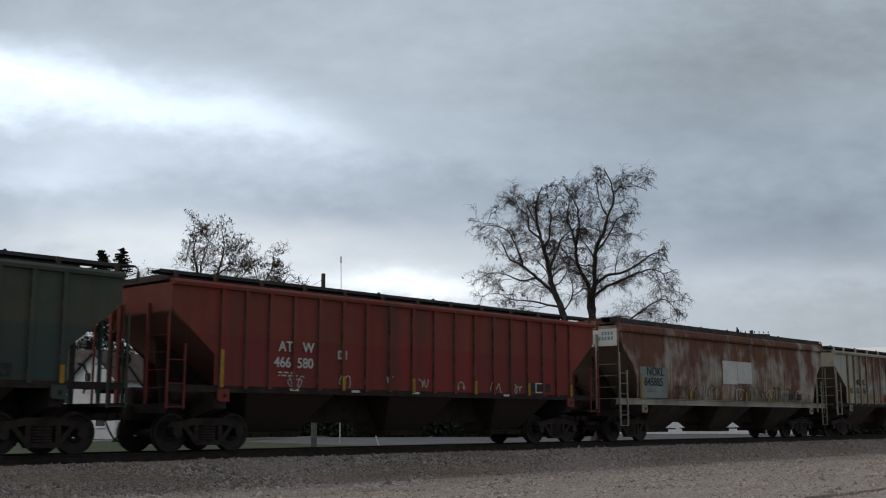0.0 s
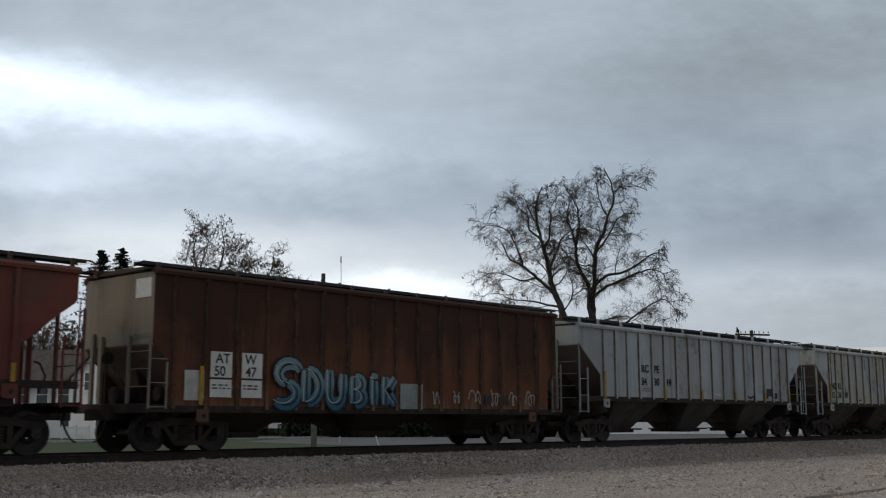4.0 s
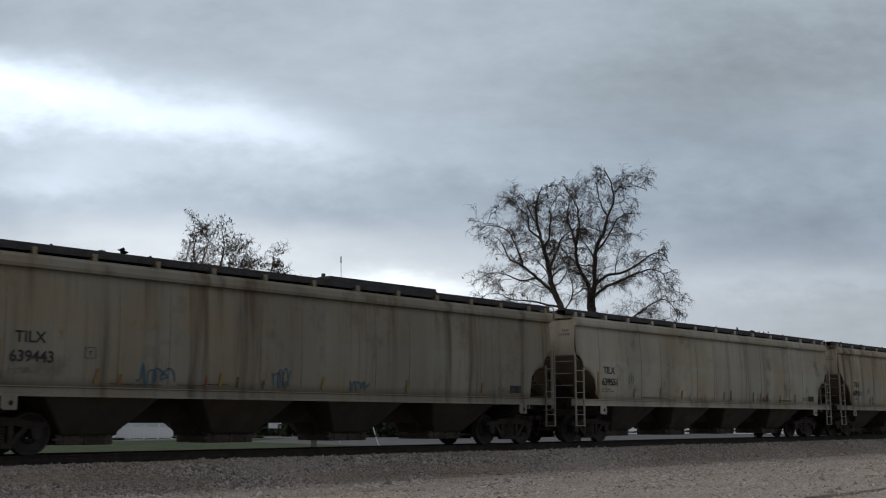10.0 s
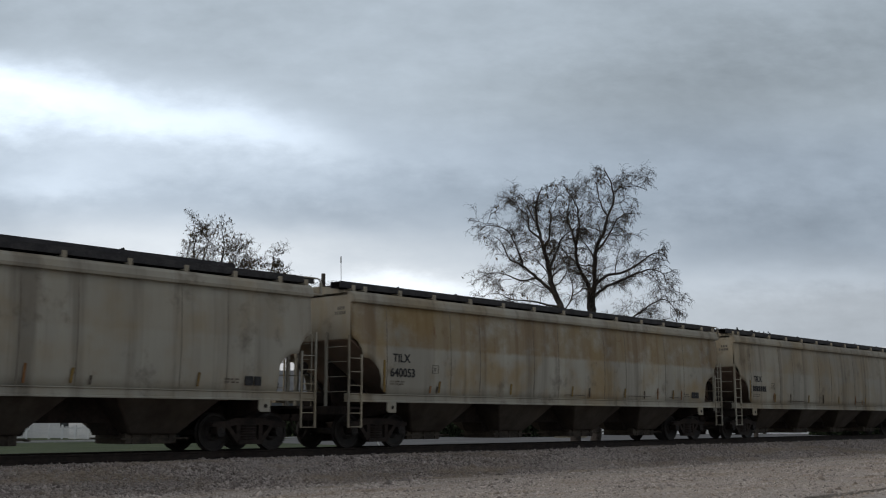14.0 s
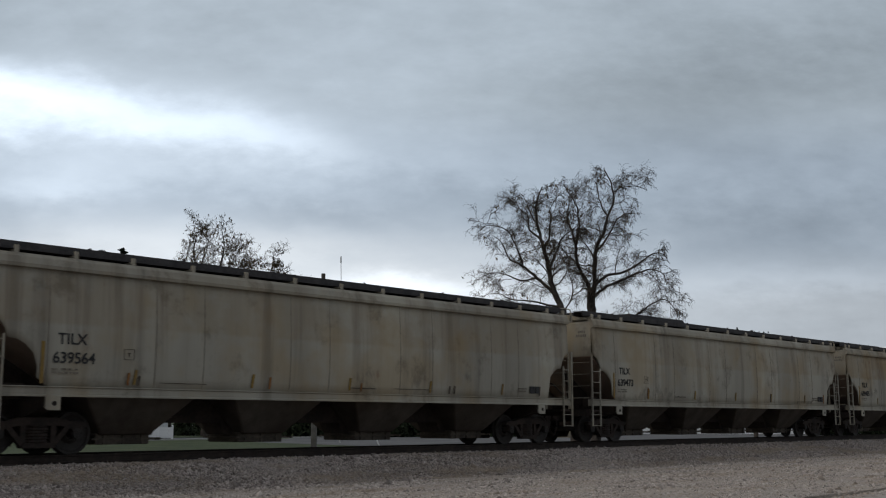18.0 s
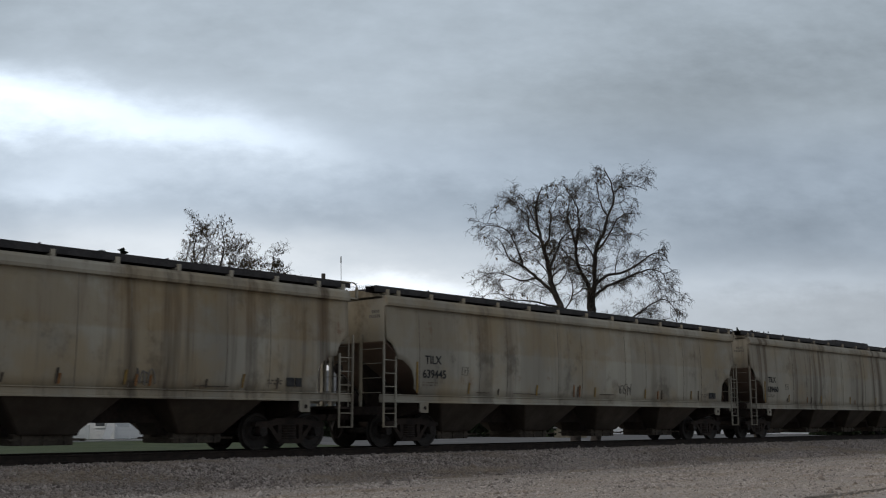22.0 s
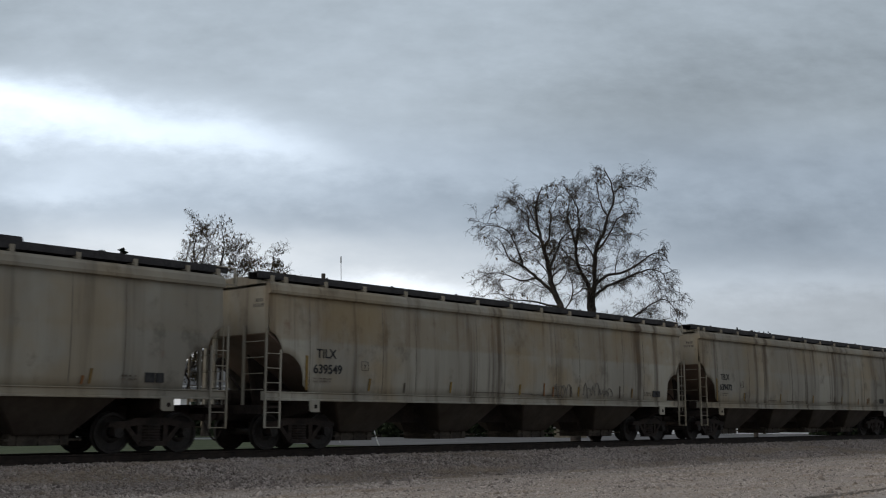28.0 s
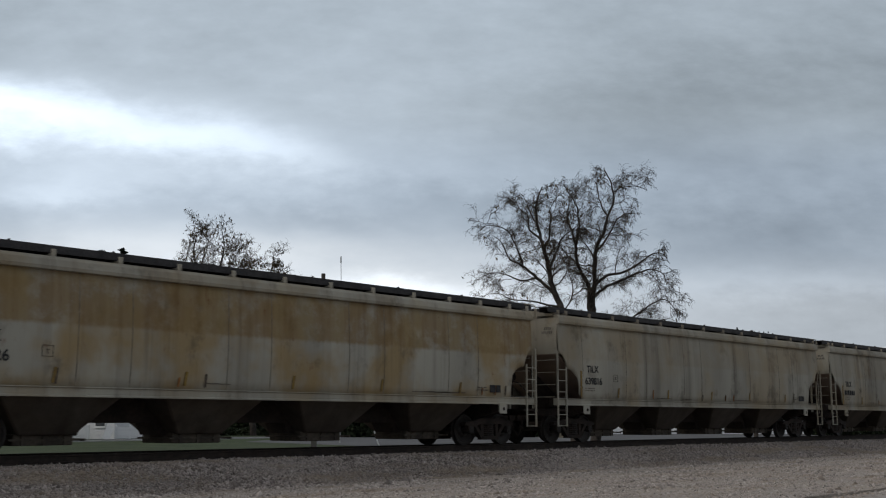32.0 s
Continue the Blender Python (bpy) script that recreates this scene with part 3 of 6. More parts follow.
short_ribs = [(x, 1.5) for x in (1.39, 2.11, 2.85, 3.62, 4.46, 5.29, 6.14, 7.04, 7.93, 8.82, 9.71, 10.58, 11.46, 12.29, 13.13, 13.9, 14.64, 15.36)]
wide_ribs = [(1.29 + 0.905 * k, 1.06) for k in range(16)]
old_ribs = [(0.55 + 0.90 * k, 1.0) for k in range(17)]
FAMILIES = {
    "long": hopper_proto("long", LONG, 1.23, 3.93, ROUND_NOTCH, 0.07, LONG_BAYS, 4, [], True, 0.25, LONG_POSTS, 4.45, 1.48, PAINT),
    "ribbed": hopper_proto("ribbed", SHORT, 1.46, 3.90, TRI_NOTCH, 0.0, TRI_BAYS, 3, short_ribs, False, 0.16, POSTS, 4.22, 1.45, PAINT),
    "round": hopper_proto("round", 16.53, 1.30, 3.90, [(0.0, 3.6), (0.23, 3.25), (0.71, 2.75), (1.0, 2.2), (1.08, 1.52)], 0.08, TRI_BAYS, 3, [], True, 0.18, POSTS, 4.36, 1.45, PAINT_RUSTY),
    "deep": hopper_proto("deep", 16.0, 1.04, 4.05, [(0.0, 3.47), (1.02, 2.41), (1.1, 1.1)], 0.0, [(a - 0.35, b - 0.35, c - 0.35, d - 0.35) for a, b, c, d in TRI_BAYS], 3, wide_ribs, False, 0.12, [p * 0.955 for p in POSTS], 4.22, 1.45, PAINT),
    "old": hopper_proto("old", 15.1, 0.98, 4.10, [(0.0, 2.5), (0.45, 2.0), (0.46, 1.05)], 0.0, [(a - 0.8, b - 0.8, c - 0.8, d - 0.8) for a, b, c, d in TRI_BAYS], 3, old_ribs, False, 0.12, [p * 0.9 for p in POSTS], 4.36, 1.35, PAINT_RUSTY),
}
SPAN = {"long": LONG, "ribbed": SHORT, "round": 16.53, "deep": 16.0, "old": 15.1}
RED, CREAM = (0.225, 0.031, 0.027), (0.405, 0.384, 0.324)
# family, place of the left corner along the train, paint, rust, mark, number, lettering, label
TRAIN = [
    ("ribbed", -296.74, (0.028, 0.062, 0.057), 0.15, "", "", "w", "dark green ribbed covered hopper car with sooty trucks"),
    ("ribbed", -278.69, RED, 0.12, "AT  W", "466 580", "w", "red ribbed covered hopper car with white lettering"),
    ("round", -260.37, (0.37, 0.355, 0.31), 1.0, "NOKL", "845885", "k", "cream round-sided hopper car under large patches of rust"),
    ("ribbed", -242.36, (0.41, 0.405, 0.355), 0.95, "NO  KL", "43 12 16", "k", "pale ribbed hopper car, rusty above, red spray writing"),
    ("ribbed", -224.27, (0.160, 0.029, 0.026), 0.12, "AT  W", "366 903", "w", "dark red ribbed hopper car with white lettering"),
    ("old", -205.62, (0.105, 0.045, 0.027), 0.6, "", "", "w", "brown rusted ribbed hopper car with blue spray writing"),
    ("ribbed", -189.21, (0.40, 0.44, 0.46), 0.0, "RC  PE", "84 90 19", "k", "pale grey ribbed covered hopper car, fairly clean"),
    ("ribbed", -170.93, (0.425, 0.463, 0.463), 0.08, "NQ  KL", "82  36  89", "k", "light grey ribbed hopper car with black lettering"),
    ("ribbed", -153.02, (0.235, 0.268, 0.242), 0.08, "CF  WR", "47 01 52", "k", "grey-green ribbed hopper car with white name patches"),
    ("deep", -135.03, (0.53, 0.505, 0.44), 0.10, "WGR", "70 31", "k", "tan deep-sided ribbed hopper car with yellow strips"),
    ("deep", -117.83, (0.50, 0.475, 0.41), 0.12, "WGR", "7042", "k", "tan deep-sided hopper car with outlined spray writing"),
]
LONG_NUMBERS = ["639443", "639551", "639511", "638893", "640053", "", "637669", "639564", "639473", "639485", "650378", "639445", "639460", "650338", "638606", "", "639549", "639472", "638631", "638626", "639816", ""]
LONG_RUST = [0.25, 0.2, 0.2, 0.15, 0.75, 0.2, 0.55, 0.3, 0.25, 0.55, 0.45, 0.3, 0.2, 0.2, 0.55, 0.15, 0.4, 0.2, 0.35, 0.9, 0.2, 0.2]
for k in range(22):
    tone = (0.62, 0.98, 0.94, 1.02, 1.1, 0.97, 1.06, 1.02, 1.06, 1.02, 0.94, 0.98, 0.9, 0.9, 1.06, 0.92, 0.98, 0.93, 0.94, 1.08, 0.98, 0.94)[k]
    TRAIN.append(("long", -100.49 + 20.998 * k, tuple(c * tone for c in CREAM), LONG_RUST[k], "TILX", LONG_NUMBERS[k], "k",
                  "cream smooth-sided covered hopper car with a broad rusty band" if LONG_RUST[k] > 0.5 else "dirty cream smooth-sided covered hopper car, streaked with grime"))


# slack running in and out: metres off the even pace, second by second
SURGE = [-0.29, -0.22, -0.16, -0.14, -0.13, -0.12, -0.10, -0.02, 0.0, -0.06, -0.02, -0.02, 0.01, 0.02, 0.04, 0.0, -0.04, -0.05, 0.01, 0.0, -0.01, -0.02, -0.02,
         -0.03, -0.03, 0.02, 0.03, 0.04, 0.03, -0.48, -0.46, -0.41, -0.40]


def travelled(t):
    """How far the train has gone at t seconds, in metres, from its place at 16 s."""
    u = (t - 16) / 16
    k = min(int(t), 31)
    return 291.77 * u - 1.0034 * u * u + SURGE[k] + (SURGE[k + 1] - SURGE[k]) * (t - k)


CARS = []
random.seed(5)
for family, x0, paint, rust, mark, number, ink, label in TRAIN:
    car = copy_thing(FAMILIES[family], pose(x0 - travelled(0), TRACK, RAIL))
    tagged(car, label, "hopper car", "cars of the freight train")
    for o in car.children_recursive:
        worn = rust if o.name.split(".")[0] in ("side_sheet", "rib") else min(rust, 0.2)
        o.color = (*paint, round(worn, 2) + 0.001 * ((len(CARS) * 0.381966) % 1))
    CARS.append((car, x0, SPAN[family]))
for proto in FAMILIES.values():
    for o in (*proto.children_recursive, proto):
        bpy.data.objects.remove(o)


def mark_bars(car, x, z, rows, material, y, width=0.55, tall=0.035, gap=0.075, name="data_stencil"):
    """Small unreadable stencils: rows of short bars."""
    bm = bmesh.new()
    for r in range(rows):
        px = x
        while px < x + width:
            w = random.uniform(0.05, 0.16)
            box(bm, px, px + w, y - 0.003, y + 0.003, z - r * gap, z - r * gap + tall)
            px += w + random.uniform(0.03, 0.08)
    return part(name, bm, material, car)


for (car, x0, span), (family, _, paint, rust, mark, number, ink, label) in zip(CARS, TRAIN):
    material = WHITE_MARK if ink == "w" else BLACK_MARK
    long_car = family == "long"
    face = -(HALF - 0.06) - {"long": 0.078, "round": 0.112}.get(family, 0.036)
    # lettering: word, left edge, base line
    if long_car:
        size, letters = 0.33, [(mark, 1.52, 2.34), (number, 1.42, 1.94)]
    else:
        size, letters = {
            "466 580": (0.36, [("AT", 3.12, 2.46), ("W", 3.90, 2.46), ("466", 2.98, 2.06), ("580", 3.72, 2.06)]),
            "845885": (0.42, [("NOKL", 1.58, 2.36), ("845885", 1.40, 1.98)]),
            "43 12 16": (0.36, [("NO", 2.20, 2.46), ("KL", 2.93, 2.46), ("43", 1.50, 2.05), ("12", 2.25, 2.05), ("16", 3.02, 2.05)]),
            "366 903": (0.34, [("AT", 2.25, 2.38), ("W", 2.98, 2.38), ("366", 2.18, 1.98), ("903", 2.92, 1.98)]),
            "84 90 19": (0.38, [("RC", 3.72, 2.46), ("PE", 4.56, 2.46), ("84", 3.70, 2.0), ("90", 4.54, 2.0), ("19", 5.38, 2.0)]),
            "82  36  89": (0.38, [("NQ", 1.50, 2.22), ("KL", 2.24, 2.22), ("82", 1.50, 1.80), ("36", 2.24, 1.80), ("89", 2.98, 1.80)]),
            "47 01 52": (0.38, [("CF", 2.97, 2.62), ("WR", 3.74, 2.62), ("47", 3.06, 2.12), ("01", 3.88, 2.12), ("52", 4.72, 2.12)]),
            "70 31": (0.27, [("WGR", 1.44, 1.56), ("7 0", 1.46, 1.28), ("3 1", 2.36, 1.28)]),
            "7042": (0.27, [("WGR", 2.34, 1.66), ("7042", 2.32, 1.32)]),
        }.get(number, (0.3, []))
    for k, (word, wx, wz) in enumerate(letters):
        if word:
            words("reporting_mark" if word.isalpha() else "car_number", word, size, material, car, wx, wz, face)
    if mark:
        nx, nz = letters[-1][1:] if long_car else (letters[0][1], letters[-1][2])
        if not number:
            mark_bars(car, nx, nz, 1, material, face, 1.1, 0.22, 0.1, "worn_number")
        mark_bars(car, nx, nz - 0.15, 2, material if ink == "w" else WELD_RIB_SHADE, face, 0.55)
    if long_car:
        bm = boxes((1.16, 1.24, face - 0.0, face + 0.012, 1.50, 2.38))
        part("reflector_strip", bm, FADED_YELLOW, car, "vertical faded yellow strip")
        for x in (3.35, 6.6, 9.8, 12.9, 16.1):
            bm = bmesh.new()
            prism(bm, [(x, 1.52), (x + 0.06, 1.52), (x + 0.12, 1.85), (x + 0.05, 1.85)], "y", face, face + 0.012)
            part("reflector_strip", bm, FADED_YELLOW, car)
        for a, b in ((17.50, 17.74), (17.78, 17.98)):
            part("data_panel", boxes((a, b, face - 0.006, face + 0.01, 1.58, 1.80)), BLACK_MARK, car)
        mark_bars(car, 16.9, 1.70, 2, WELD_RIB_SHADE, face, 0.4)
    else:
        low = {"ribbed": 1.52, "deep": 1.1, "old": 1.1, "round": 1.5}[family]
        face2 = -(HALF + 0.014) if family != "round" else face
        for x in ((1.39, 5.29, 7.93, 10.58, 13.13, 15.36) if family == "ribbed" else (1.29, 4.0, 6.71, 9.37, 12.09, 14.87) if family != "round" else (1.25, 4.6, 7.1, 9.0, 11.0, 14.9)):
            tall = 0.9 if x < 1.5 else 0.38
            if family == "old" and x > 1.5:
                continue
            part("reflector_strip", boxes((x - 0.05, x + 0.05, face2 - 0.012, face2 + 0.002, low, low + tall)), YELLOW, car)
        for a in (3.62, 2.80):
            part("data_panel", boxes((span - a, span - a + 0.32, face - 0.006, face + 0.006, low + 0.12, low + 0.38)), BLACK_MARK, car)


# ---- what sets single cars apart: patches, spray writing, raised hatches ----
PATCH = mottled("fresh_patch_paint", (0.50, 0.50, 0.47), (0.60, 0.60, 0.57), 1.2, 0.7)
BLUE_PATCH = mottled("blue_grey_patch", (0.165, 0.20, 0.20), (0.24, 0.275, 0.265), 1.5, 0.7)
RED_MARK = mottled("red_spray", (0.22, 0.03, 0.035), (0.32, 0.05, 0.05), 3.0, 0.8)
PALE_MARK = mottled("pale_chalk", (0.34, 0.33, 0.31), (0.45, 0.44, 0.41), 4.0, 0.9)
NAVY_MARK = mottled("navy_spray", (0.05, 0.06, 0.12), (0.09, 0.11, 0.20), 3.0, 0.8)
BROWN_SPRAY = mottled("faded_brown_spray", (0.075, 0.045, 0.03), (0.14, 0.09, 0.06), 4.0, 0.9)
GHOST_MARK = mottled("faded_grey_spray", (0.10, 0.09, 0.08), (0.19, 0.175, 0.15), 4.0, 0.9)
INK_MARK = mottled("dark_outline_spray", (0.010, 0.012, 0.025), (0.02, 0.024, 0.045), 3.0, 0.8)
bs = Nodes("blue_fade_spray")
bs_xyz = bs.add("ShaderNodeSeparateXYZ")
bs.put(bs.coord(), bs_xyz.inputs[0])
BLUE_SPRAY = bs.surface(bs.mix(bs.ramp(bs.math("ADD", bs_xyz.outputs[2], bs.math("MULTIPLY", bs.noise(bs.coord(), 5.0, 4), 0.5)), 1.3, 2.2), (0.025, 0.10, 0.15), (0.14, 0.23, 0.255)), 0.8)
RAW_RUST = mottled("raw_rust", (0.15, 0.065, 0.025), (0.27, 0.13, 0.05), 3.0, 0.95)


def patch(car, x0, x1, z0, z1, material, y, name="paint_patch", label=""):
    return part(name, boxes((x0, x1, y - 0.001, y + 0.004, z0, z1)), material, car, label)


def scrawl(car, x0, x1, z0, z1, material, y, loops, seed, thick=0.022, name="spray_writing"):
    """A looping sprayed line that stands for writing nobody can read."""
    rnd = random.Random(seed)
    pts = []
    steps = loops * 12
    ph = rnd.uniform(0, 6)
    tall = [rnd.uniform(0.35, 1.05) for _ in range(loops + 2)]
    wide = [rnd.uniform(-0.15, 0.75) for _ in range(loops + 2)]
    for k in range(steps + 1):
        u = k / steps
        a = 2 * math.pi * loops * u + ph
        f = u * loops
        c = int(f)
        w = (x1 - x0) / loops * (wide[c] + (wide[c + 1] - wide[c]) * (f - c)) / 0.42
        h = tall[c] + (tall[c + 1] - tall[c]) * (f - c)
        pts.append((x0 + (x1 - x0) * u + 0.42 * w * math.sin(a), z0 + (z1 - z0) * (0.5 + 0.5 * math.cos(a) * h + 0.12 * math.sin(a * 1.7 + ph))))
    bm = bmesh.new()
    rows = []
    for k, (x, z) in enumerate(pts):
        ax, az = pts[max(k - 1, 0)]
        bx, bz = pts[min(k + 1, len(pts) - 1)]
        l = math.hypot(bx - ax, bz - az) or 1
        px, pz = -(bz - az) / l * thick, (bx - ax) / l * thick
        rows.append([(x + px, y - 0.004, z + pz), (x - px, y - 0.004, z - pz), (x - px, y + 0.002, z - pz), (x + px, y + 0.002, z + pz)])
    loft(bm, rows)
    return part(name, bm, material, car)


def stroke(bm, pts, thick, y):
    rows = []
    for k, (x, z) in enumerate(pts):
        ax, az = pts[max(k - 1, 0)]
        bx, bz = pts[min(k + 1, len(pts) - 1)]
        l = math.hypot(bx - ax, bz - az) or 1
        t = thick * (0.55 + 0.45 * math.sin(math.pi * (k + 1) / (len(pts) + 1)))
        px, pz = -(bz - az) / l * t, (bx - ax) / l * t
        rows.append([(x + px, y - 0.003, z + pz), (x - px, y - 0.003, z - pz), (x - px, y + 0.003, z - pz), (x + px, y + 0.003, z + pz)])
    loft(bm, rows)


def arc(cx, cz, rx, rz, a, b, n=10):
    return [(cx + rx * math.cos(radians(a + (b - a) * k / n)), cz + rz * math.sin(radians(a + (b - a) * k / n))) for k in range(n + 1)]


def rod(*pts):
    return [(x0 + (x1 - x0) * k / 4, z0 + (z1 - z0) * k / 4) for (x0, z0), (x1, z1) in zip(pts, pts[1:]) for k in range(5)]


# swollen letter-like shapes in a unit square
SWOLLEN = [[arc(0.6, 0.74, 0.42, 0.24, 20, 250), arc(0.42, 0.28, 0.44, 0.25, 75, -140)],
           [rod((0.22, 0.1), (0.22, 0.9)), arc(0.25, 0.5, 0.55, 0.42, 85, -85)],
           [arc(0.5, 0.34, 0.33, 0.28, 180, 360), rod((0.17, 0.34), (0.17, 0.95)), rod((0.83, 0.34), (0.83, 0.85))],
           [rod((0.2, 0.08), (0.2, 0.92)), arc(0.3, 0.70, 0.38, 0.2, 90, -90), arc(0.3, 0.29, 0.46, 0.21, 90, -90)],
           [rod((0.5, 0.05), (0.45, 0.95)), rod((0.2, 0.9), (0.8, 0.86))],
           [rod((0.2, 0.05), (0.2, 0.95)), rod((0.8, 0.92), (0.3, 0.5), (0.85, 0.08))]]


def fat_letter(car, shape, x, z, w, h, y, fill, edge, glint):
    """A swollen sprayed letter: dark rim, pale blue body, thin pale glint."""
    for thick, mat, yy, nm, dx in ((0.215, edge, y, "spray_outline", 0.0), (0.165, fill, y - 0.007, "spray_fill", 0.0), (0.013, glint, y - 0.014, "spray_glint", -0.075), (0.026, edge, y - 0.011, "spray_core", 0.03)):
        bm = bmesh.new()
        for k, pts in enumerate(SWOLLEN[shape]):
            stroke(bm, [(x + w * px + dx, z + h * pz - dx * 0.4) for px, pz in pts], thick, yy - 0.001 * k)
        part(nm, bm, mat, car)


FLAT, BOWED, ROUNDED = -(HALF - 0.06) - 0.036, -(HALF - 0.06) - 0.078, -(HALF - 0.06) - 0.106
by_index = [c for c, _, _ in CARS]
# hoppers coloured dark for shade and soot, dark roof brackets on the dark cars; weathered grey ends on the brown one
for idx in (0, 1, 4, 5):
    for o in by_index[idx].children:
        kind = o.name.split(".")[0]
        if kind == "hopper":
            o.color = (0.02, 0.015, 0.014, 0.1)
        elif kind in ("walk_bracket", "roof", "roof_handrail"):
            o.color = (0.05, 0.03, 0.03, 0.1)
        elif idx == 5 and kind in ("end_sheet", "slope_sheet", "end_post", "ladder", "end_ladder"):
            o.color = (0.22, 0.205, 0.18, 0.3)
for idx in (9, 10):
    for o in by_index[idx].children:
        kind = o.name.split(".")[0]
        # near-black base colour deepens the painted shade under the tan cars
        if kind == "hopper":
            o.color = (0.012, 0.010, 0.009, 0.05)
        elif kind == "rib" and idx == 9:
            o.color = (0.60, 0.575, 0.51, 0.08)
for idx in (10, 11, 13, 21, 23, 27, 28):
    for o in by_index[idx].children:
        if o.type == "MESH" and o.data.materials[0] == PAINT:
            o.material_slots[0].link = "OBJECT"
            o.material_slots[0].material = PAINT_STREAKED
for idx in (2, 5):
    for o in by_index[idx].children:
        kind = o.name.split(".")[0]
        if o.type == "MESH" and o.data.materials[0] == PAINT_RUSTY:
            o.material_slots[0].link = "OBJECT"
            o.material_slots[0].material = (PAINT if kind in ("end_sheet", "end_post", "ladder", "end_ladder", "side_sill") else RUST_ROUND) if idx == 2 else (RUST_OLD if kind in ("side_sheet", "rib", "top_chord") else PAINT)
        if idx == 5 and kind == "rib":
            o.color = (0.035, 0.02, 0.016, 0.5)
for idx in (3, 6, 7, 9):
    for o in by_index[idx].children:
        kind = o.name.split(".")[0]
        # paler painted shade on the rib flanks of these cars
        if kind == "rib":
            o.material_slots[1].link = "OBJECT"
            o.material_slots[1].material = WELD_RIB_SHADE
        elif idx == 7 and kind == "roof_walk":
            o.material_slots[0].link = "OBJECT"
            o.material_slots[0].material = PALE_DECK
# short black dirt runs below the roof of a tan and a grey car
rnd = random.Random(77)
for k in range(22):
    x = 1.5 + 0.66 * k + rnd.uniform(-0.2, 0.2)
    h = rnd.uniform(0.10, 0.38)
    bm = bmesh.new()
    stroke(bm, [(x + 0.012 * math.sin(i * 1.3 + k), 3.92 - rnd.uniform(0.0, 0.12) - h * i / 5) for i in range(6)], rnd.uniform(0.012, 0.03), FLAT)
    part("dirt_run", bm, SEAM_RIB_SHADE, by_index[9])
    x, z, h = 2.3 + 0.62 * k + rnd.uniform(-0.2, 0.2), rnd.uniform(2.4, 3.85), rnd.uniform(0.12, 0.6)
    bm = bmesh.new()
    stroke(bm, [(x + 0.015 * math.sin(i * 1.1 + k), z - h * i / 6) for i in range(7)], rnd.uniform(0.012, 0.03), FLAT)
    part("dirt_run", bm, WELD_RIB_SHADE, by_index[7])
part("end_patch", boxes((-0.014, -0.002, -1.40, -0.75, 3.55, 4.0)), PATCH, by_index[5], "white end panel")
# rusty cream round-sided car
car = by_index[2]
patch(car, 1.14, 2.95, 1.55, 2.66, BLUE_PATCH, ROUNDED, label="blue-grey name patch")
patch(car, 7.14, 8.33, 2.18, 3.10, PATCH, ROUNDED, label="fresh cream patch")
patch(car, 8.35, 9.55, 2.22, 3.10, PATCH, ROUNDED)
for k in range(16):
    if not 5 <= k <= 6:
        scrawl(car, 3.3 + 0.68 * k, 4.0 + 0.68 * k, 1.56, 2.1 + 0.15 * math.sin(k * 2.3), (BROWN_SPRAY, GHOST_MARK, BROWN_SPRAY, PALE_MARK)[k % 4], ROUNDED, 2, 60 + k, 0.016)
part("end_patch", boxes((-0.014, -0.002, -1.46, -0.15, 3.35, 3.96)), PATCH, car, "pale blue-grey end panel")
bm = bmesh.new()
for z, n in ((3.74, 4), (3.56, 6)):
    for j in range(n):
        box(bm, -0.02, -0.014, -1.30 + 0.13 * j, -1.22 + 0.13 * j, z, z + 0.12)
part("end_stencil", bm, BLUE_MARK, car)
# pale rusty ribbed car: red spray
car = by_index[3]
for o in car.children:
    if o.name.split(".")[0] == "side_sheet":
        o.material_slots[0].link = "OBJECT"
        o.material_slots[0].material = RUST_BAND
for k, (x, w, h) in enumerate(((5.6, 0.7, 0.6), (6.5, 0.6, 0.5), (7.35, 0.75, 1.05), (9.4, 0.7, 0.9), (10.2, 0.6, 0.5), (11.05, 0.6, 0.8), (11.85, 0.5, 0.7))):
    for j in range(3):
        scrawl(car, x, x + w, 1.56, 1.56 + h * (0.6 + 0.2 * j), RED_MARK, FLAT, 3, 80 + 3 * k + j, 0.014)
patch(car, 12.5, 12.9, 1.68, 1.98, WHITE_MARK, FLAT + 0.003, "data_frame")
# the two red cars: chalk marks
for idx, spots in ((1, ((3.4, 0.55, 1.56, 1.85), (5.2, 0.3, 1.62, 1.95), (6.9, 0.25, 1.7, 2.0), (8.2, 0.35, 1.6, 1.95), (9.7, 0.45, 1.6, 1.85), (11.3, 0.5, 1.58, 1.9), (12.4, 0.4, 1.55, 1.85))),
                   (4, ((5.35, 0.65, 1.55, 2.0), (6.6, 0.3, 1.65, 2.0), (9.9, 0.5, 1.6, 1.85), (10.5, 0.8, 1.58, 1.80)))):
    for k, (x, w, z0, z1) in enumerate(spots):
        scrawl(by_index[idx], x, x + w, z0, z1, PALE_MARK, FLAT, 2, 120 + k + idx, 0.014, "chalk_mark")
    for x in (3.5, 5.6, 7.9, 11.9):
        patch(by_index[idx], x, x + 0.28, 1.47, 1.53, WHITE_MARK, FLAT - 0.012, "stencil_plate")
    x = 13.5 if idx == 1 else 14.0
    patch(by_index[idx], x, x + 0.42, 1.6, 1.92, WHITE_MARK, FLAT, "data_frame")
    patch(by_index[idx], x + 0.05, x + 0.37, 1.64, 1.88, BLACK_MARK, FLAT - 0.005, "data_plate")
    patch(by_index[idx], 5.1, 5.42, 2.33, 2.56, PALE_MARK, FLAT, "faded_stencil")
    patch(by_index[idx], 5.16, 5.36, 2.38, 2.51, RAW_RUST, FLAT - 0.004, "faded_stencil")
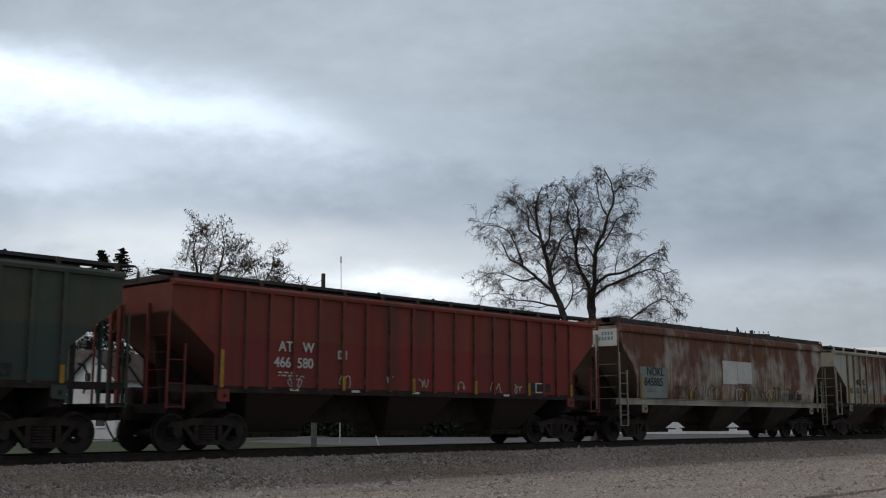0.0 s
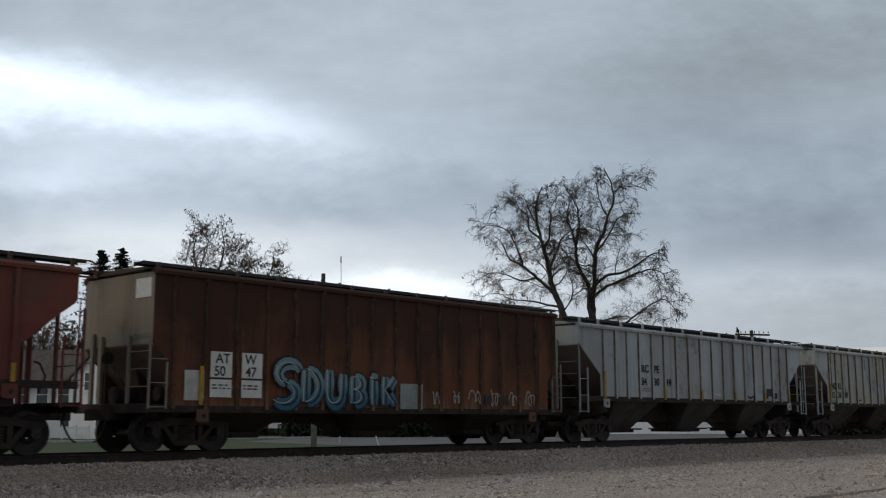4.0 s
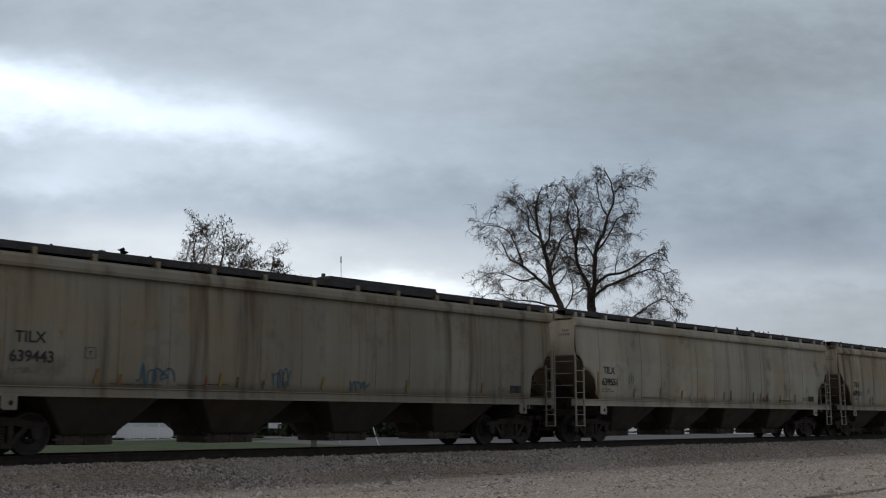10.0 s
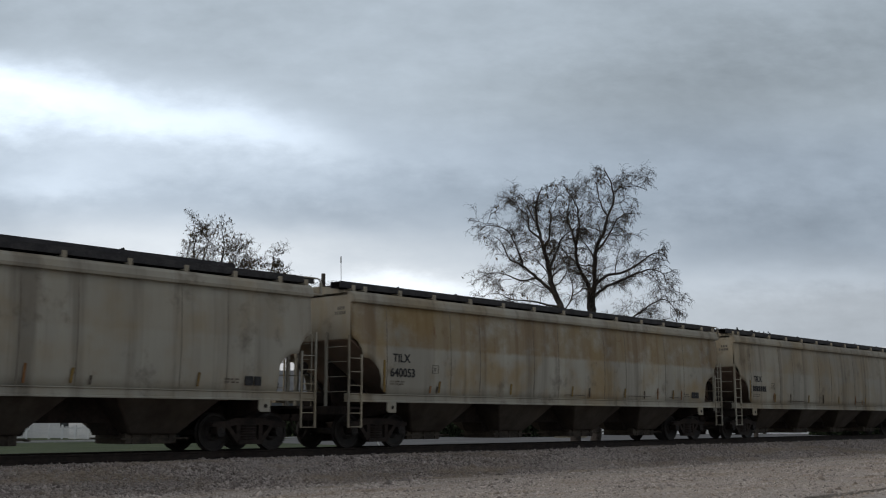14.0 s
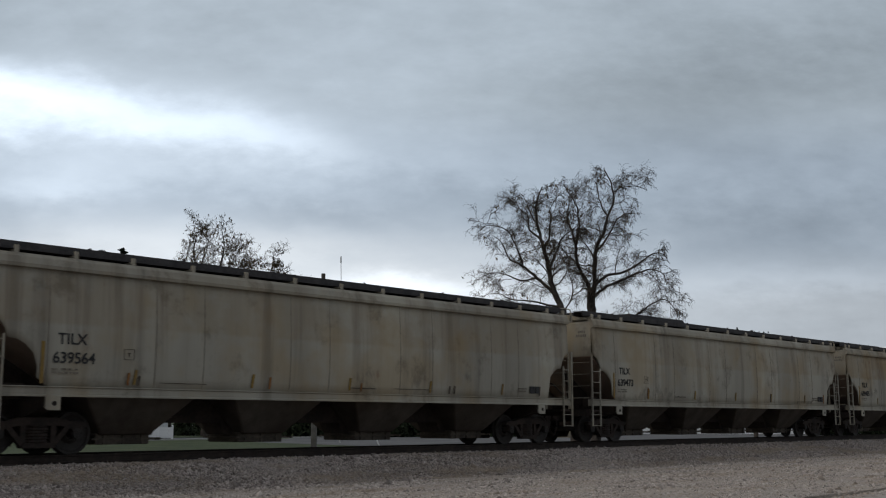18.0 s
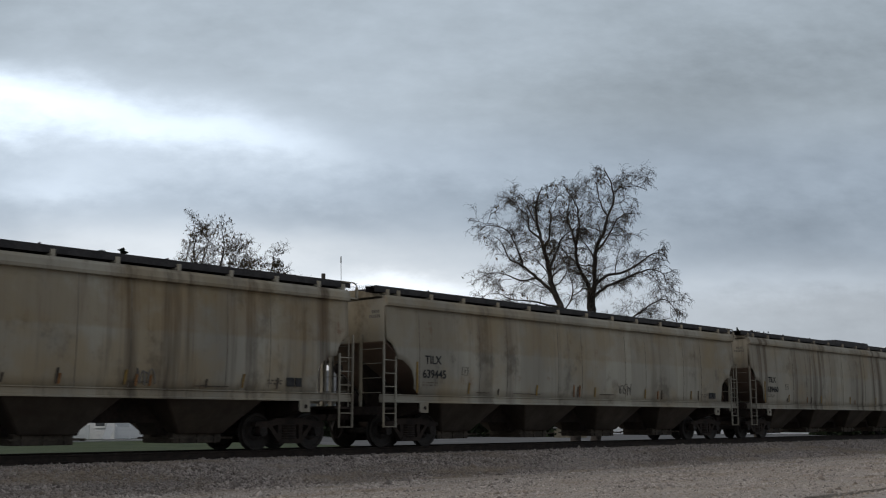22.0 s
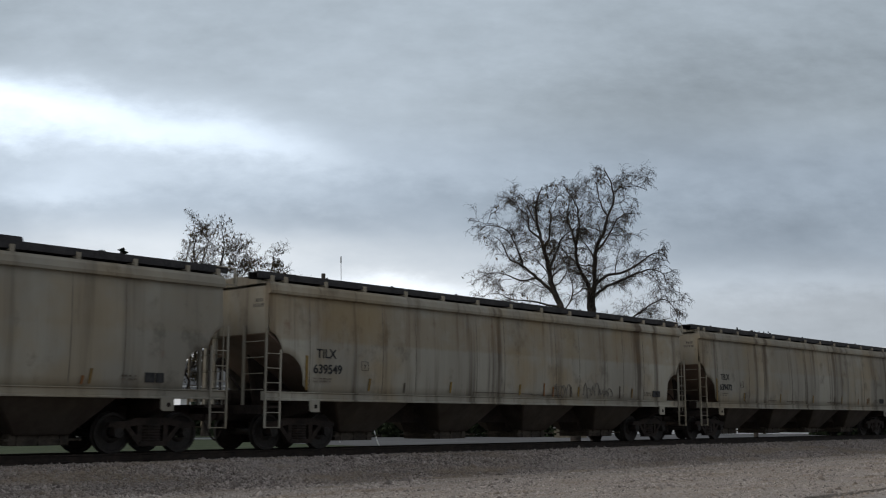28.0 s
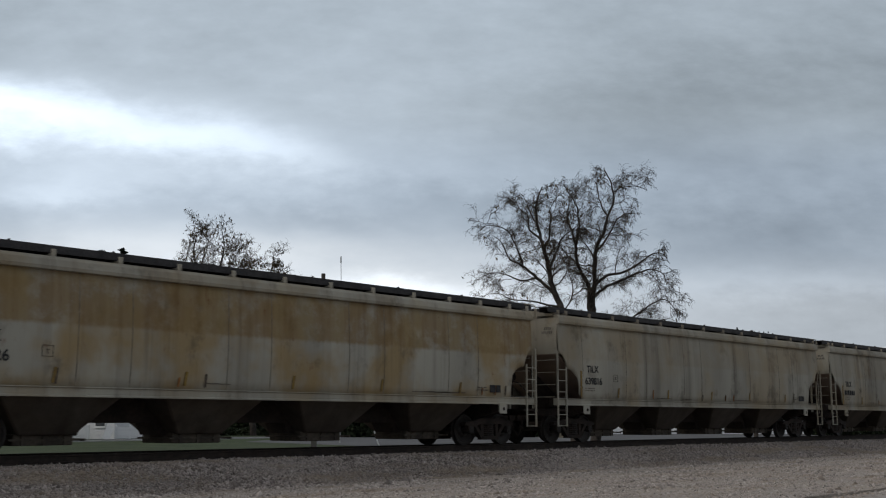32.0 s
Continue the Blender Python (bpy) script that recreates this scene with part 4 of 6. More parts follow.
# brown rusted car: white boards and fat blue letters
car = by_index[5]
for x0 in (1.56, 2.47):
    patch(car, x0, x0 + 0.62, 1.75, 2.36, PATCH, FLAT, label="white name board")
    patch(car, x0, x0 + 0.62, 1.28, 1.70, PATCH, FLAT, label="white data board")
    mark_bars(car, x0 + 0.06, 1.55, 2, BLACK_MARK, FLAT - 0.004, 0.45)
words("reporting_mark", "AT", 0.33, BLACK_MARK, car, 1.70, 2.09, FLAT - 0.004)
words("reporting_mark", "W", 0.33, BLACK_MARK, car, 2.56, 2.09, FLAT - 0.004)
words("car_number", "50", 0.33, BLACK_MARK, car, 1.66, 1.79, FLAT - 0.004)
words("car_number", "47", 0.33, BLACK_MARK, car, 2.58, 1.79, FLAT - 0.004)
for k, (x, w, h) in enumerate(((3.42, 0.85, 1.08), (4.28, 0.80, 1.0), (5.12, 0.72, 0.98), (5.98, 0.62, 0.85), (6.66, 0.40, 0.85), (7.15, 0.62, 0.85))):
    fat_letter(car, k, x, 1.10, w, h, -(HALF + 0.014), BLUE_SPRAY, INK_MARK, PALE_MARK)
patch(car, 7.9, 8.8, 1.05, 1.75, BLUE_PATCH, FLAT, "spray_block")
for k in range(6):
    scrawl(car, 9.2 + 0.85 * k, 9.6 + 0.85 * k, 1.15, 1.65, PALE_MARK, FLAT, 2, 200 + k, 0.012)
patch(car, 0.85, 1.4, 1.2, 1.9, PALE_MARK, FLAT + 0.002, "faded_sticker")
# grey-green car: white name patches
car = by_index[8]
for a, b, z0, z1 in ((2.93, 3.52, 2.56, 2.94), (3.70, 4.32, 2.56, 2.94), (4.58, 5.15, 2.50, 2.88)):
    patch(car, a, b, z0, z1, PATCH if a < 4.5 else BLUE_PATCH, FLAT + 0.004, label="pale name patch")
scrawl(car, 6.4, 7.9, 1.75, 1.95, PALE_MARK, FLAT, 6, 301, 0.02)
scrawl(car, 9.8, 11.0, 1.52, 1.66, BLACK_MARK, FLAT, 4, 302, 0.012)
# light grey cars: rust runs, repaired panel
car = by_index[7]
for x, w, z0 in ((1.66, 0.07, 2.1), (2.32, 0.04, 2.9), (2.98, 0.05, 3.1)):
    patch(car, x - 0.1, x - 0.1 + w, z0, 3.86, RUST_RUN, FLAT, "rust_run")
patch(car, 4.35, 4.9, 1.68, 1.74, BLACK_MARK, FLAT, "vent_slot")
car = by_index[6]
patch(car, 13.35, 13.85, 1.75, 2.06, BLACK_MARK, FLAT, "data_plate")
scrawl(car, 11.7, 12.3, 1.55, 1.75, BLACK_MARK, FLAT, 2, 311, 0.03)
scrawl(car, 9.0, 9.4, 1.7, 1.8, WHITE_MARK, FLAT, 3, 312, 0.012)
# tan deep-sided cars
car = by_index[10]
patch(car, 1.40, 2.04, 1.27, 2.0, PATCH, FLAT + 0.004, label="cream repaint patch")
patch(car, 2.20, 2.97, 1.27, 2.0, PATCH, FLAT + 0.004, label="cream name patch")
arches = [(4.95, 0.42, 0.95), (5.42, 0.36, 0.62), (6.2, 0.44, 0.78), (6.98, 0.40, 0.86), (7.42, 0.42, 0.80), (8.1, 0.34, 0.95), (8.55, 0.40, 0.55), (9.5, 0.3, 0.7), (10.2, 0.32, 0.62), (10.8, 0.3, 0.6), (11.5, 0.34, 0.66)]
for k, (x, w, h) in enumerate(arches):
    for mat, thick, d in ((NAVY_MARK, 0.016, 0.0), (GHOST_MARK, 0.03, 0.05)):
        bm = bmesh.new()
        stroke(bm, rod((x - w + d, 1.08), (x - w + d, 1.08 + h * 0.62)) + arc(x, 1.08 + h * 0.62, w - d, h * (0.38 - d), 180, 0) + rod((x + w - d, 1.08 + h * 0.62), (x + w * 0.8 - d, 1.12)), thick, FLAT - 0.003 * (k % 3))
        if k % 2 == 0:
            stroke(bm, arc(x, 1.30, w * 0.55, 0.16, 200, -40), thick, FLAT - 0.002)
        part("spray_writing", bm, mat if k < 7 else GHOST_MARK, car)
car = by_index[9]
patch(car, 2.3, 2.9, 1.50, 1.72, BLUE_PATCH, FLAT + 0.004)
for idx in (9, 10):
    for k in range(15):
        x0 = 1.29 + 0.905 * k + 0.07
        part("sheet_seam", boxes((x0, x0 + 0.76, FLAT - 0.002, FLAT + 0.01, 2.460, 2.471)), SEAM_RIB_SHADE, by_index[idx])
# long cream cars: raised hatch lids, sprayed tags
for k, a, b in ((0, 11.0, 15.3), (3, 4.1, 17.9), (8, 4.0, 7.85), (12, 11.1, 15.1), (13, 11.0, 18.2), (15, 11.0, 15.0), (9, 0.4, 6.9)):
    bm = bmesh.new()
    high = 4.70 if k != 9 else 4.62
    prism(bm, [(-0.56, high - 0.13), (0.56, high - 0.13), (0.50, high), (-0.50, high)], "x", a, b)
    for j in range(5):
        x = a + 0.2 + (b - a - 0.4) * j / 4
        box(bm, x - 0.04, x + 0.04, -0.5, 0.5, 4.46, high - 0.1)
    part("hatch_lid", bm, ROOF_STEEL, by_index[11 + k], "raised dark hatch lid")
for k, x0, x1, z0, z1, mat in ((0, 4.4, 5.3, 1.5, 2.0, TEAL_MARK), (0, 8.2, 8.8, 1.55, 2.0, TEAL_MARK), (0, 10.8, 11.5, 1.5, 1.8, TEAL_MARK), (9, 15.2, 16.6, 1.5, 2.0, BLACK_MARK), (9, 16.0, 16.8, 1.55, 1.9, BLACK_MARK),
                              (10, 8.9, 9.8, 1.5, 1.9, GHOST_MARK), (10, 13.2, 13.7, 1.5, 1.9, GHOST_MARK), (11, 11.3, 12.1, 1.6, 2.0, GHOST_MARK), (16, 11.6, 12.5, 1.5, 1.9, GHOST_MARK), (16, 13.2, 14.1, 1.5, 1.95, GHOST_MARK), (16, 14.1, 14.9, 1.5, 1.85, GHOST_MARK)):
    scrawl(by_index[11 + k], x0, x1, z0, z1, mat, BOWED + 0.012, 4, int(x0 * 10) + k, 0.016)
# rust spots and short rust runs low on the long cars
for k in range(22):
    rnd = random.Random(900 + k)
    for j in range(rnd.randint(4, 7)):
        x = rnd.uniform(2.6, 18.6)
        h = rnd.uniform(0.18, 0.42)
        bm = bmesh.new()
        prism(bm, [(x, 1.50), (x + 0.05, 1.50), (x + 0.09, 1.50 + h), (x + 0.03, 1.50 + h)], "y", BOWED + 0.006, BOWED + 0.016)
        part("rust_run", bm, RAW_RUST if j % 2 else SEAM_RIB_SHADE, by_index[11 + k])
    # long rub marks along the lowest sheet, and a square stencil frame
    for j in range(3):
        x, w, z = rnd.uniform(3.0, 16.5), rnd.uniform(0.6, 1.7), rnd.uniform(1.52, 1.62)
        bm = bmesh.new()
        stroke(bm, [(x + w * i / 9, z + 0.004 * math.sin(i * 1.9 + k)) for i in range(10)], rnd.uniform(0.008, 0.016), BOWED + 0.012)
        part("rub_mark", bm, SEAM_RIB_SHADE, by_index[11 + k])
    bm = bmesh.new()
    for a, b, z0, z1 in ((3.10, 3.36, 2.06, 2.07), (3.10, 3.36, 2.29, 2.30), (3.10, 3.11, 2.07, 2.29), (3.35, 3.36, 2.07, 2.29), (3.19, 3.27, 2.2, 2.215), (3.22, 3.235, 2.12, 2.2)):
        box(bm, a, b, BOWED - 0.004, BOWED + 0.002, z0, z1)
    part("stencil_frame", bm, SEAM_RIB_SHADE, by_index[11 + k])
    # small stencils on the end panel
    bm = bmesh.new()
    for z, y0, n in ((3.70, -1.28, 4), (3.57, -1.32, 6)):
        for j in range(n):
            box(bm, -0.006, -0.002, y0 + 0.075 * j, y0 + 0.075 * j + 0.045, z, z + 0.09)
    part("end_stencil", bm, GHOST_MARK, by_index[11 + k])


# ---- ground ----
def gravel(name, a, b, stone, dust):
    n = Nodes(name)
    p = n.coord()
    v = n.add("ShaderNodeTexVoronoi")
    n.put(p, v.inputs["Vector"])
    v.inputs["Scale"].default_value = stone
    big = n.noise(p, 0.35, 4)
    mid = n.noise(p, 2.2, 5, 0.6)
    col = n.mix(v.outputs["Color"], a, b)
    col = n.mix(n.math("MULTIPLY", n.ramp(n.math("ADD", n.math("MULTIPLY", big, 0.5), n.math("MULTIPLY", mid, 0.5)), 0.42, 0.66), 0.55), col, dust)
    return n.surface(col, 0.95, 0.0, n.bump(n.math("ADD", v.outputs["Distance"], mid), 0.7, 0.04), 0.15)


LOT = gravel("lot_gravel", (0.19, 0.162, 0.143), (0.53, 0.465, 0.415), 17.0, (0.43, 0.365, 0.295))
BALLAST = gravel("ballast_bed", (0.14, 0.119, 0.106), (0.42, 0.372, 0.342), 12.0, (0.31, 0.258, 0.21))
GRASS = mottled("dull_grass", (0.028, 0.042, 0.015), (0.068, 0.085, 0.034), 0.5, 0.95, 0.6, 0.05, fine=22)
ASPHALT = mottled("worn_asphalt", (0.11, 0.11, 0.112), (0.17, 0.17, 0.172), 0.3, 1.0, 0.3, 0.01, fine=30, spec=0.05)
CONCRETE = mottled("pale_concrete", (0.34, 0.335, 0.32), (0.47, 0.46, 0.44), 0.8, 0.85, 0.2, 0.01)
TIE = mottled("tie_timber", (0.035, 0.028, 0.022), (0.075, 0.06, 0.048), 3.0, 0.9)
RAIL_STEEL = mottled("rusty_rail", (0.020, 0.015, 0.013), (0.042, 0.030, 0.024), 4.0, 0.8)


def stone_material(name, dark, pale):
    n = Nodes(name)
    g = n.add("ShaderNodeNewGeometry")
    p = n.coord()
    r = g.outputs["Random Per Island"]
    col = n.mix(r, dark, pale)
    col = n.mix(n.math("MULTIPLY", n.ramp(n.noise(n.shift(p, (0.35, 1.1, 1)), 1.0, 5, 0.62), 0.44, 0.66), 0.72), col, (0.30, 0.236, 0.172))
    return n.surface(col, 0.9, 0.0, n.bump(n.noise(p, 40, 3), 0.4, 0.01), 0.2)


STONE = stone_material("ballast_stone", (0.115, 0.093, 0.082), (0.50, 0.43, 0.385))
LOT_STONE = stone_material("lot_stone", (0.13, 0.110, 0.098), (0.62, 0.545, 0.49))


def sheet(name, corners, z, material, label, category="ground"):
    bm = bmesh.new()
    bm.faces.new([bm.verts.new((x, y, z)) for x, y in corners])
    ob = link(name, bm, material)
    return tagged(ob, label, category, kind="structure")


sheet("ground", [(-4000, -4000), (4000, -4000), (4000, 4000), (-4000, 4000)], 0.0, GRASS, "flat ground with dull autumn grass")
sheet("gravel_lot", [(-120, -80), (300, -80), (300, 20.6), (-120, 20.6)], 0.004, LOT, "grey-brown gravel lot beside the railway")

# ballast bed with sloping shoulders
bm = bmesh.new()
BED = [(-4.3, -0.05), (-2.15, 0.50), (2.15, 0.50), (4.3, -0.05)]
xs = [-700 + 25 * k for k in range(28)] + [2 * k for k in range(40)] + [80 + 25 * k for k in range(28)]
loft(bm, [[(x, TRACK + y + 0.12 * (noise.noise((x * 0.3, y, 0)) if z < 0 else 0), z + 0.03 * noise.noise((x * 0.2, y, 4))) for y, z in BED] for x in xs])
bed = tagged(link("ballast_bed", bm, BALLAST), "raised bed of grey crushed stone under the track", "ballast", kind="structure")

# loose stones on the near shoulder and thinly on the lot
rng = np.random.default_rng(3)


def stones(name, count, x_of, y_of, z_of, size, material):
    """Many small irregular stones in one mesh."""
    base = np.array([(1, 0, 0), (-1, 0, 0), (0, 1, 0), (0, -1, 0), (0, 0, 1), (0, 0, -1)], float)
    tri = np.array([(0, 2, 4), (2, 1, 4), (1, 3, 4), (3, 0, 4), (2, 0, 5), (1, 2, 5), (3, 1, 5), (0, 3, 5)])
    x = x_of(count)
    y = y_of(count)
    z = z_of(x, y)
    s = size * rng.lognormal(0, 0.45, count)
    # bare, trodden patches hold smaller stones
    s *= 0.75 + 0.5 * np.clip(np.sin(x * 0.9 + 1.3 * np.sin(y * 0.8)) * np.sin(y * 2.3 + np.sin(x * 0.5)) + 0.5, 0, 1)
    spin = rng.uniform(0, 6.28, count)
    jig = 1 + rng.uniform(-0.4, 0.4, (count, 6, 3))
    p = base[None] * jig + rng.uniform(-0.3, 0.3, (count, 6, 3))
    c, d = np.cos(spin)[:, None], np.sin(spin)[:, None]
    q = np.stack((p[..., 0] * c - p[..., 1] * d, p[..., 0] * d + p[..., 1] * c, p[..., 2] * 0.8), -1) * s[:, None, None]
    q += np.stack((x, y, z), -1)[:, None]
    me = bpy.data.meshes.new(name)
    v = q.reshape(-1, 3)
    f = (tri[None] + 6 * np.arange(count)[:, None, None]).reshape(-1)
    me.vertices.add(len(v))
    me.vertices.foreach_set("co", v.reshape(-1))
    me.loops.add(len(f))
    me.loops.foreach_set("vertex_index", f)
    me.polygons.add(len(f) // 3)
    me.polygons.foreach_set("loop_start", np.arange(0, len(f), 3))
    me.update(calc_edges=True)
    me.validate()
    me.materials.append(material)
    return new(name, me)


def bed_height(x, y):
    d = np.abs(y - TRACK)
    return np.clip(0.50 - (d - 2.15) * (0.55 / 2.15), 0.0, 0.50)


near = stones("ballast_stones", 130000, lambda n: 4 + 66 * rng.beta(1, 1.6, n), lambda n: TRACK - 4.4 + rng.uniform(0, 3.35, n), lambda x, y: bed_height(x, y) + 0.003, 0.019, STONE)
tagged(near, "loose grey crushed stones on the ballast shoulder", "ballast", kind="stuff")
lot = stones("gravel_stones", 90000, lambda n: 4 + 56 * rng.beta(1, 1.6, n), lambda n: 20.5 - 12 * rng.beta(1, 1.35, n), lambda x, y: x * 0 + 0.002, 0.0165, LOT_STONE)
tagged(lot, "small loose stones on the gravel lot", "gravel", kind="stuff")

# rails and ties
RAIL_SHAPE = [(-0.07, -0.172), (0.07, -0.172), (0.07, -0.16), (0.012, -0.14), (0.012, -0.045), (0.037, -0.035), (0.037, -0.004), (0.03, 0), (-0.03, 0), (-0.037, -0.004), (-0.037, -0.035), (-0.012, -0.045), (-0.012, -0.14), (-0.07, -0.16)]
for side in (-0.7525, 0.7525):
    bm = bmesh.new()
    prism(bm, [(TRACK + side + y, RAIL + z) for y, z in RAIL_SHAPE], "x", -700, 780)
    tagged(link("rail", bm, RAIL_STEEL), "rusty steel rail with a worn top", "rail", "rails of the track", "structure")
bm = boxes((-0.115, 0.115, -1.3, 1.3, -0.17, 0.0), bevel=0.01)
ties = empty("railway_ties", pose(0, TRACK, RAIL - 0.172))
tagged(ties, "dark creosoted timber ties bedded in ballast", "tie", kind="structure")
one = part("tie", bm, TIE, ties)
one.matrix_basis = pose(4, 0, 0)
for k in range(1, 125):
    again(one, ties, pose(4 + 0.53 * k + random.uniform(-0.03, 0.03), random.uniform(-0.04, 0.04), random.uniform(-0.01, 0.004), 0, 0, random.uniform(-1, 1)))

# street, drive and far pavement
sheet("paved_yard", [(41, 33), (150, 33), (230, 78), (96, 78), (62, 74), (47, 62)], 0.008, ASPHALT, "grey worn asphalt yard beyond the track", "pavement")
STREET_SLOPE, STREET_AT = 0.1405, 68.8      # the street's line: y = STREET_AT + STREET_SLOPE * x
sheet("street", [(-60, STREET_AT - 11.9), (170, STREET_AT + 20.4), (170, STREET_AT + 27.4), (-60, STREET_AT - 4.9)], 0.012, ASPHALT, "narrow grey asphalt street between lawns", "road")
bm = bmesh.new()
prism(bm, [(-60, STREET_AT - 12.5), (170, STREET_AT + 19.8), (170, STREET_AT + 20.38), (-60, STREET_AT - 11.92)], "z", -0.05, 0.09)
tagged(link("kerb", bm, CONCRETE), "pale concrete kerb along the street", "kerb", kind="structure")

# worn edge of a packed drive across the lot
bm = bmesh.new()
rows = []
for k in range(13):
    u = k / 12
    x, y = 17.8 + 26 * u, 8.9 + 1.6 * u - 3.0 * u * u
    rows.append([(x, y, 0.006), (x + 0.05, y + 0.2, 0.03 + 0.01 * math.sin(k * 2.1)), (x + 0.1, y + 0.32, 0.006)])
loft(bm, rows, False, False)
bmesh.ops.solidify(bm, geom=list(bm.faces), thickness=0.02)
tagged(link("drive_edge", bm, gravel("packed_drive", (0.19, 0.162, 0.138), (0.39, 0.34, 0.295), 20.0, (0.33, 0.28, 0.226))), "low ridge of packed gravel along a drive", "ridge", kind="structure")


# ---- sky: a high deck of cloud that drifts away from the camera ----
CLOUD = 300.0


def cloud_material():
    n = Nodes("cloud_deck")
    xyz = n.add("ShaderNodeSeparateXYZ")
    n.put(n.coord(), xyz.inputs[0])
    c, s = math.cos(HEADING), math.sin(HEADING)
    fwd = n.math("ADD", n.math("MULTIPLY", xyz.outputs[0], c), n.math("MULTIPLY", xyz.outputs[1], s))
    side = n.math("SUBTRACT", n.math("MULTIPLY", xyz.outputs[0], s), n.math("MULTIPLY", xyz.outputs[1], c))
    u, v = n.math("DIVIDE", side, fwd), n.math("DIVIDE", CLOUD, fwd)
    # coarse wisps bend the edges of the banks
    uv = n.add("ShaderNodeCombineXYZ")
    n.put(u, uv.inputs[0])
    n.put(v, uv.inputs[1])
    wisp = n.noise(n.shift(uv.outputs[0], (4.5, 9, 1), (3.1, 0, 0)), 1.0, 5, 0.55)
    wisp2 = n.noise(n.shift(uv.outputs[0], (7, 14, 1), (9.1, 4, 2)), 1.0, 5, 0.5)
    fine = n.noise(n.shift(uv.outputs[0], (11, 22, 1), (1, 7, 5)), 1.0, 5, 0.6)
    curl = n.noise(n.shift(uv.outputs[0], (26, 52, 1), (2, 3, 8)), 1.0, 4, 0.6)
    bu = n.math("ADD", u, n.math("MULTIPLY", n.math("SUBTRACT", wisp, 0.5), 0.16))
    bv = n.math("ADD", v, n.math("ADD", n.math("MULTIPLY", n.math("SUBTRACT", wisp2, 0.5), 0.055), n.math("MULTIPLY", n.math("SUBTRACT", curl, 0.5), 0.03)))
    total = n.math("ADD", 0.418, n.math("MULTIPLY", n.math("SUBTRACT", fine, 0.5), 0.12))
    total = n.math("ADD", total, n.math("MULTIPLY", n.math("SUBTRACT", wisp, 0.5), 0.20))
    total = n.math("ADD", total, n.math("MULTIPLY", n.math("SUBTRACT", curl, 0.5), 0.10))
    total = n.math("ADD", total, n.math("MULTIPLY", n.ramp(v, 0.20, 0.10), n.math("MULTIPLY", n.ramp(u, 0.60, -0.1), 0.18)))
    # banks: centre u, v, half width, half height, slope, gain
    banks = [(-0.42, 0.318, 0.17, 0.034, -0.16, 0.66), (-0.20, 0.283, 0.12, 0.028, -0.20, 0.28), (-0.30, 0.25, 0.20, 0.04, -0.1, 0.12),
             (-0.37, 0.225, 0.08, 0.020, 0.0, 0.22), (-0.28, 0.165, 0.24, 0.034, -0.05, 0.22), (-0.03, 0.120, 0.10, 0.014, 0.0, 0.45),
             (0.34, 0.128, 0.16, 0.016, 0.0, 0.10), (0.02, 0.215, 0.14, 0.022, -0.15, -0.08), (-0.13, 0.20, 0.14, 0.014, -0.1, -0.07),
             (0.30, 0.185, 0.20, 0.034, 0.05, -0.07), (0.28, 0.325, 0.20, 0.055, 0.1, -0.11), (-0.15, 0.30, 0.34, 0.22, 0.0, 0.15), (0.08, 0.155, 0.14, 0.03, 0.0, 0.06)]
    for u0, v0, ru, rv, tilt, gain in banks:
        du = n.math("SUBTRACT", bu, u0)
        dv = n.math("SUBTRACT", n.math("SUBTRACT", bv, v0), n.math("MULTIPLY", du, tilt))
        q = n.math("ADD", n.math("POWER", n.math("ABSOLUTE", n.math("DIVIDE", du, ru)), 2.0), n.math("POWER", n.math("ABSOLUTE", n.math("DIVIDE", dv, rv)), 2.0))
        total = n.math("ADD", total, n.math("MULTIPLY", n.math("EXPONENT", n.math("MULTIPLY", q, -1.0)), gain))
    total = n.math("MAXIMUM", total, 0.12)
    tint = n.mix(n.math("MAXIMUM", n.ramp(total, 0.25, 0.85), n.math("MULTIPLY", n.ramp(v, 0.19, 0.10), 0.75)), n.mix(n.ramp(v, 0.24, 0.32), (0.80, 0.965, 1.16), (0.84, 0.985, 1.12)), n.mix(n.ramp(v, 0.16, 0.22), (0.93, 1.0, 1.07), (0.86, 0.99, 1.14)))
    e = n.add("ShaderNodeEmission")
    n.put(tint, e.inputs["Color"])
    n.put(total, e.inputs["Strength"])
    n.tree.links.new(e.outputs[0], n.out.inputs[0])
    return n.mat


bm = bmesh.new()
cs, sn = Vector((math.cos(HEADING), math.sin(HEADING), 0)), Vector((math.sin(HEADING), -math.cos(HEADING), 0))
rows = []
for k in range(14):
    f = 560 * (4880 / 560) ** (k / 13)
    rows.append([tuple(cs * f + sn * f * (0.62 * (j / 10 * 2 - 1))) for j in range(11)])
loft(bm, rows, False, False)
cloud = tagged(link("cloud_deck", bm, cloud_material()), "grey layered overcast cloud with one bright break", "sky", kind="structure")
cloud.matrix_basis = pose(EYE.x, EYE.y, EYE.z + CLOUD)
bm = bmesh.new()
rows = [[tuple(cs * 4900 * math.cos(a) + sn * 4900 * math.sin(a) + Vector((0, 0, z))) for a in (radians(-50 + 10 * j) for j in range(11))] for z in (-30, 340)]
loft(bm, rows, False, False)
hz = Nodes("horizon_haze")
e = hz.add("ShaderNodeEmission")
e.inputs[0].default_value, e.inputs[1].default_value = (0.98, 1.0, 1.02, 1), 0.55
hz.tree.links.new(e.outputs[0], hz.out.inputs[0])
tagged(link("horizon_backdrop", bm, hz.mat), "pale hazy sky low over the horizon", "sky", kind="structure")


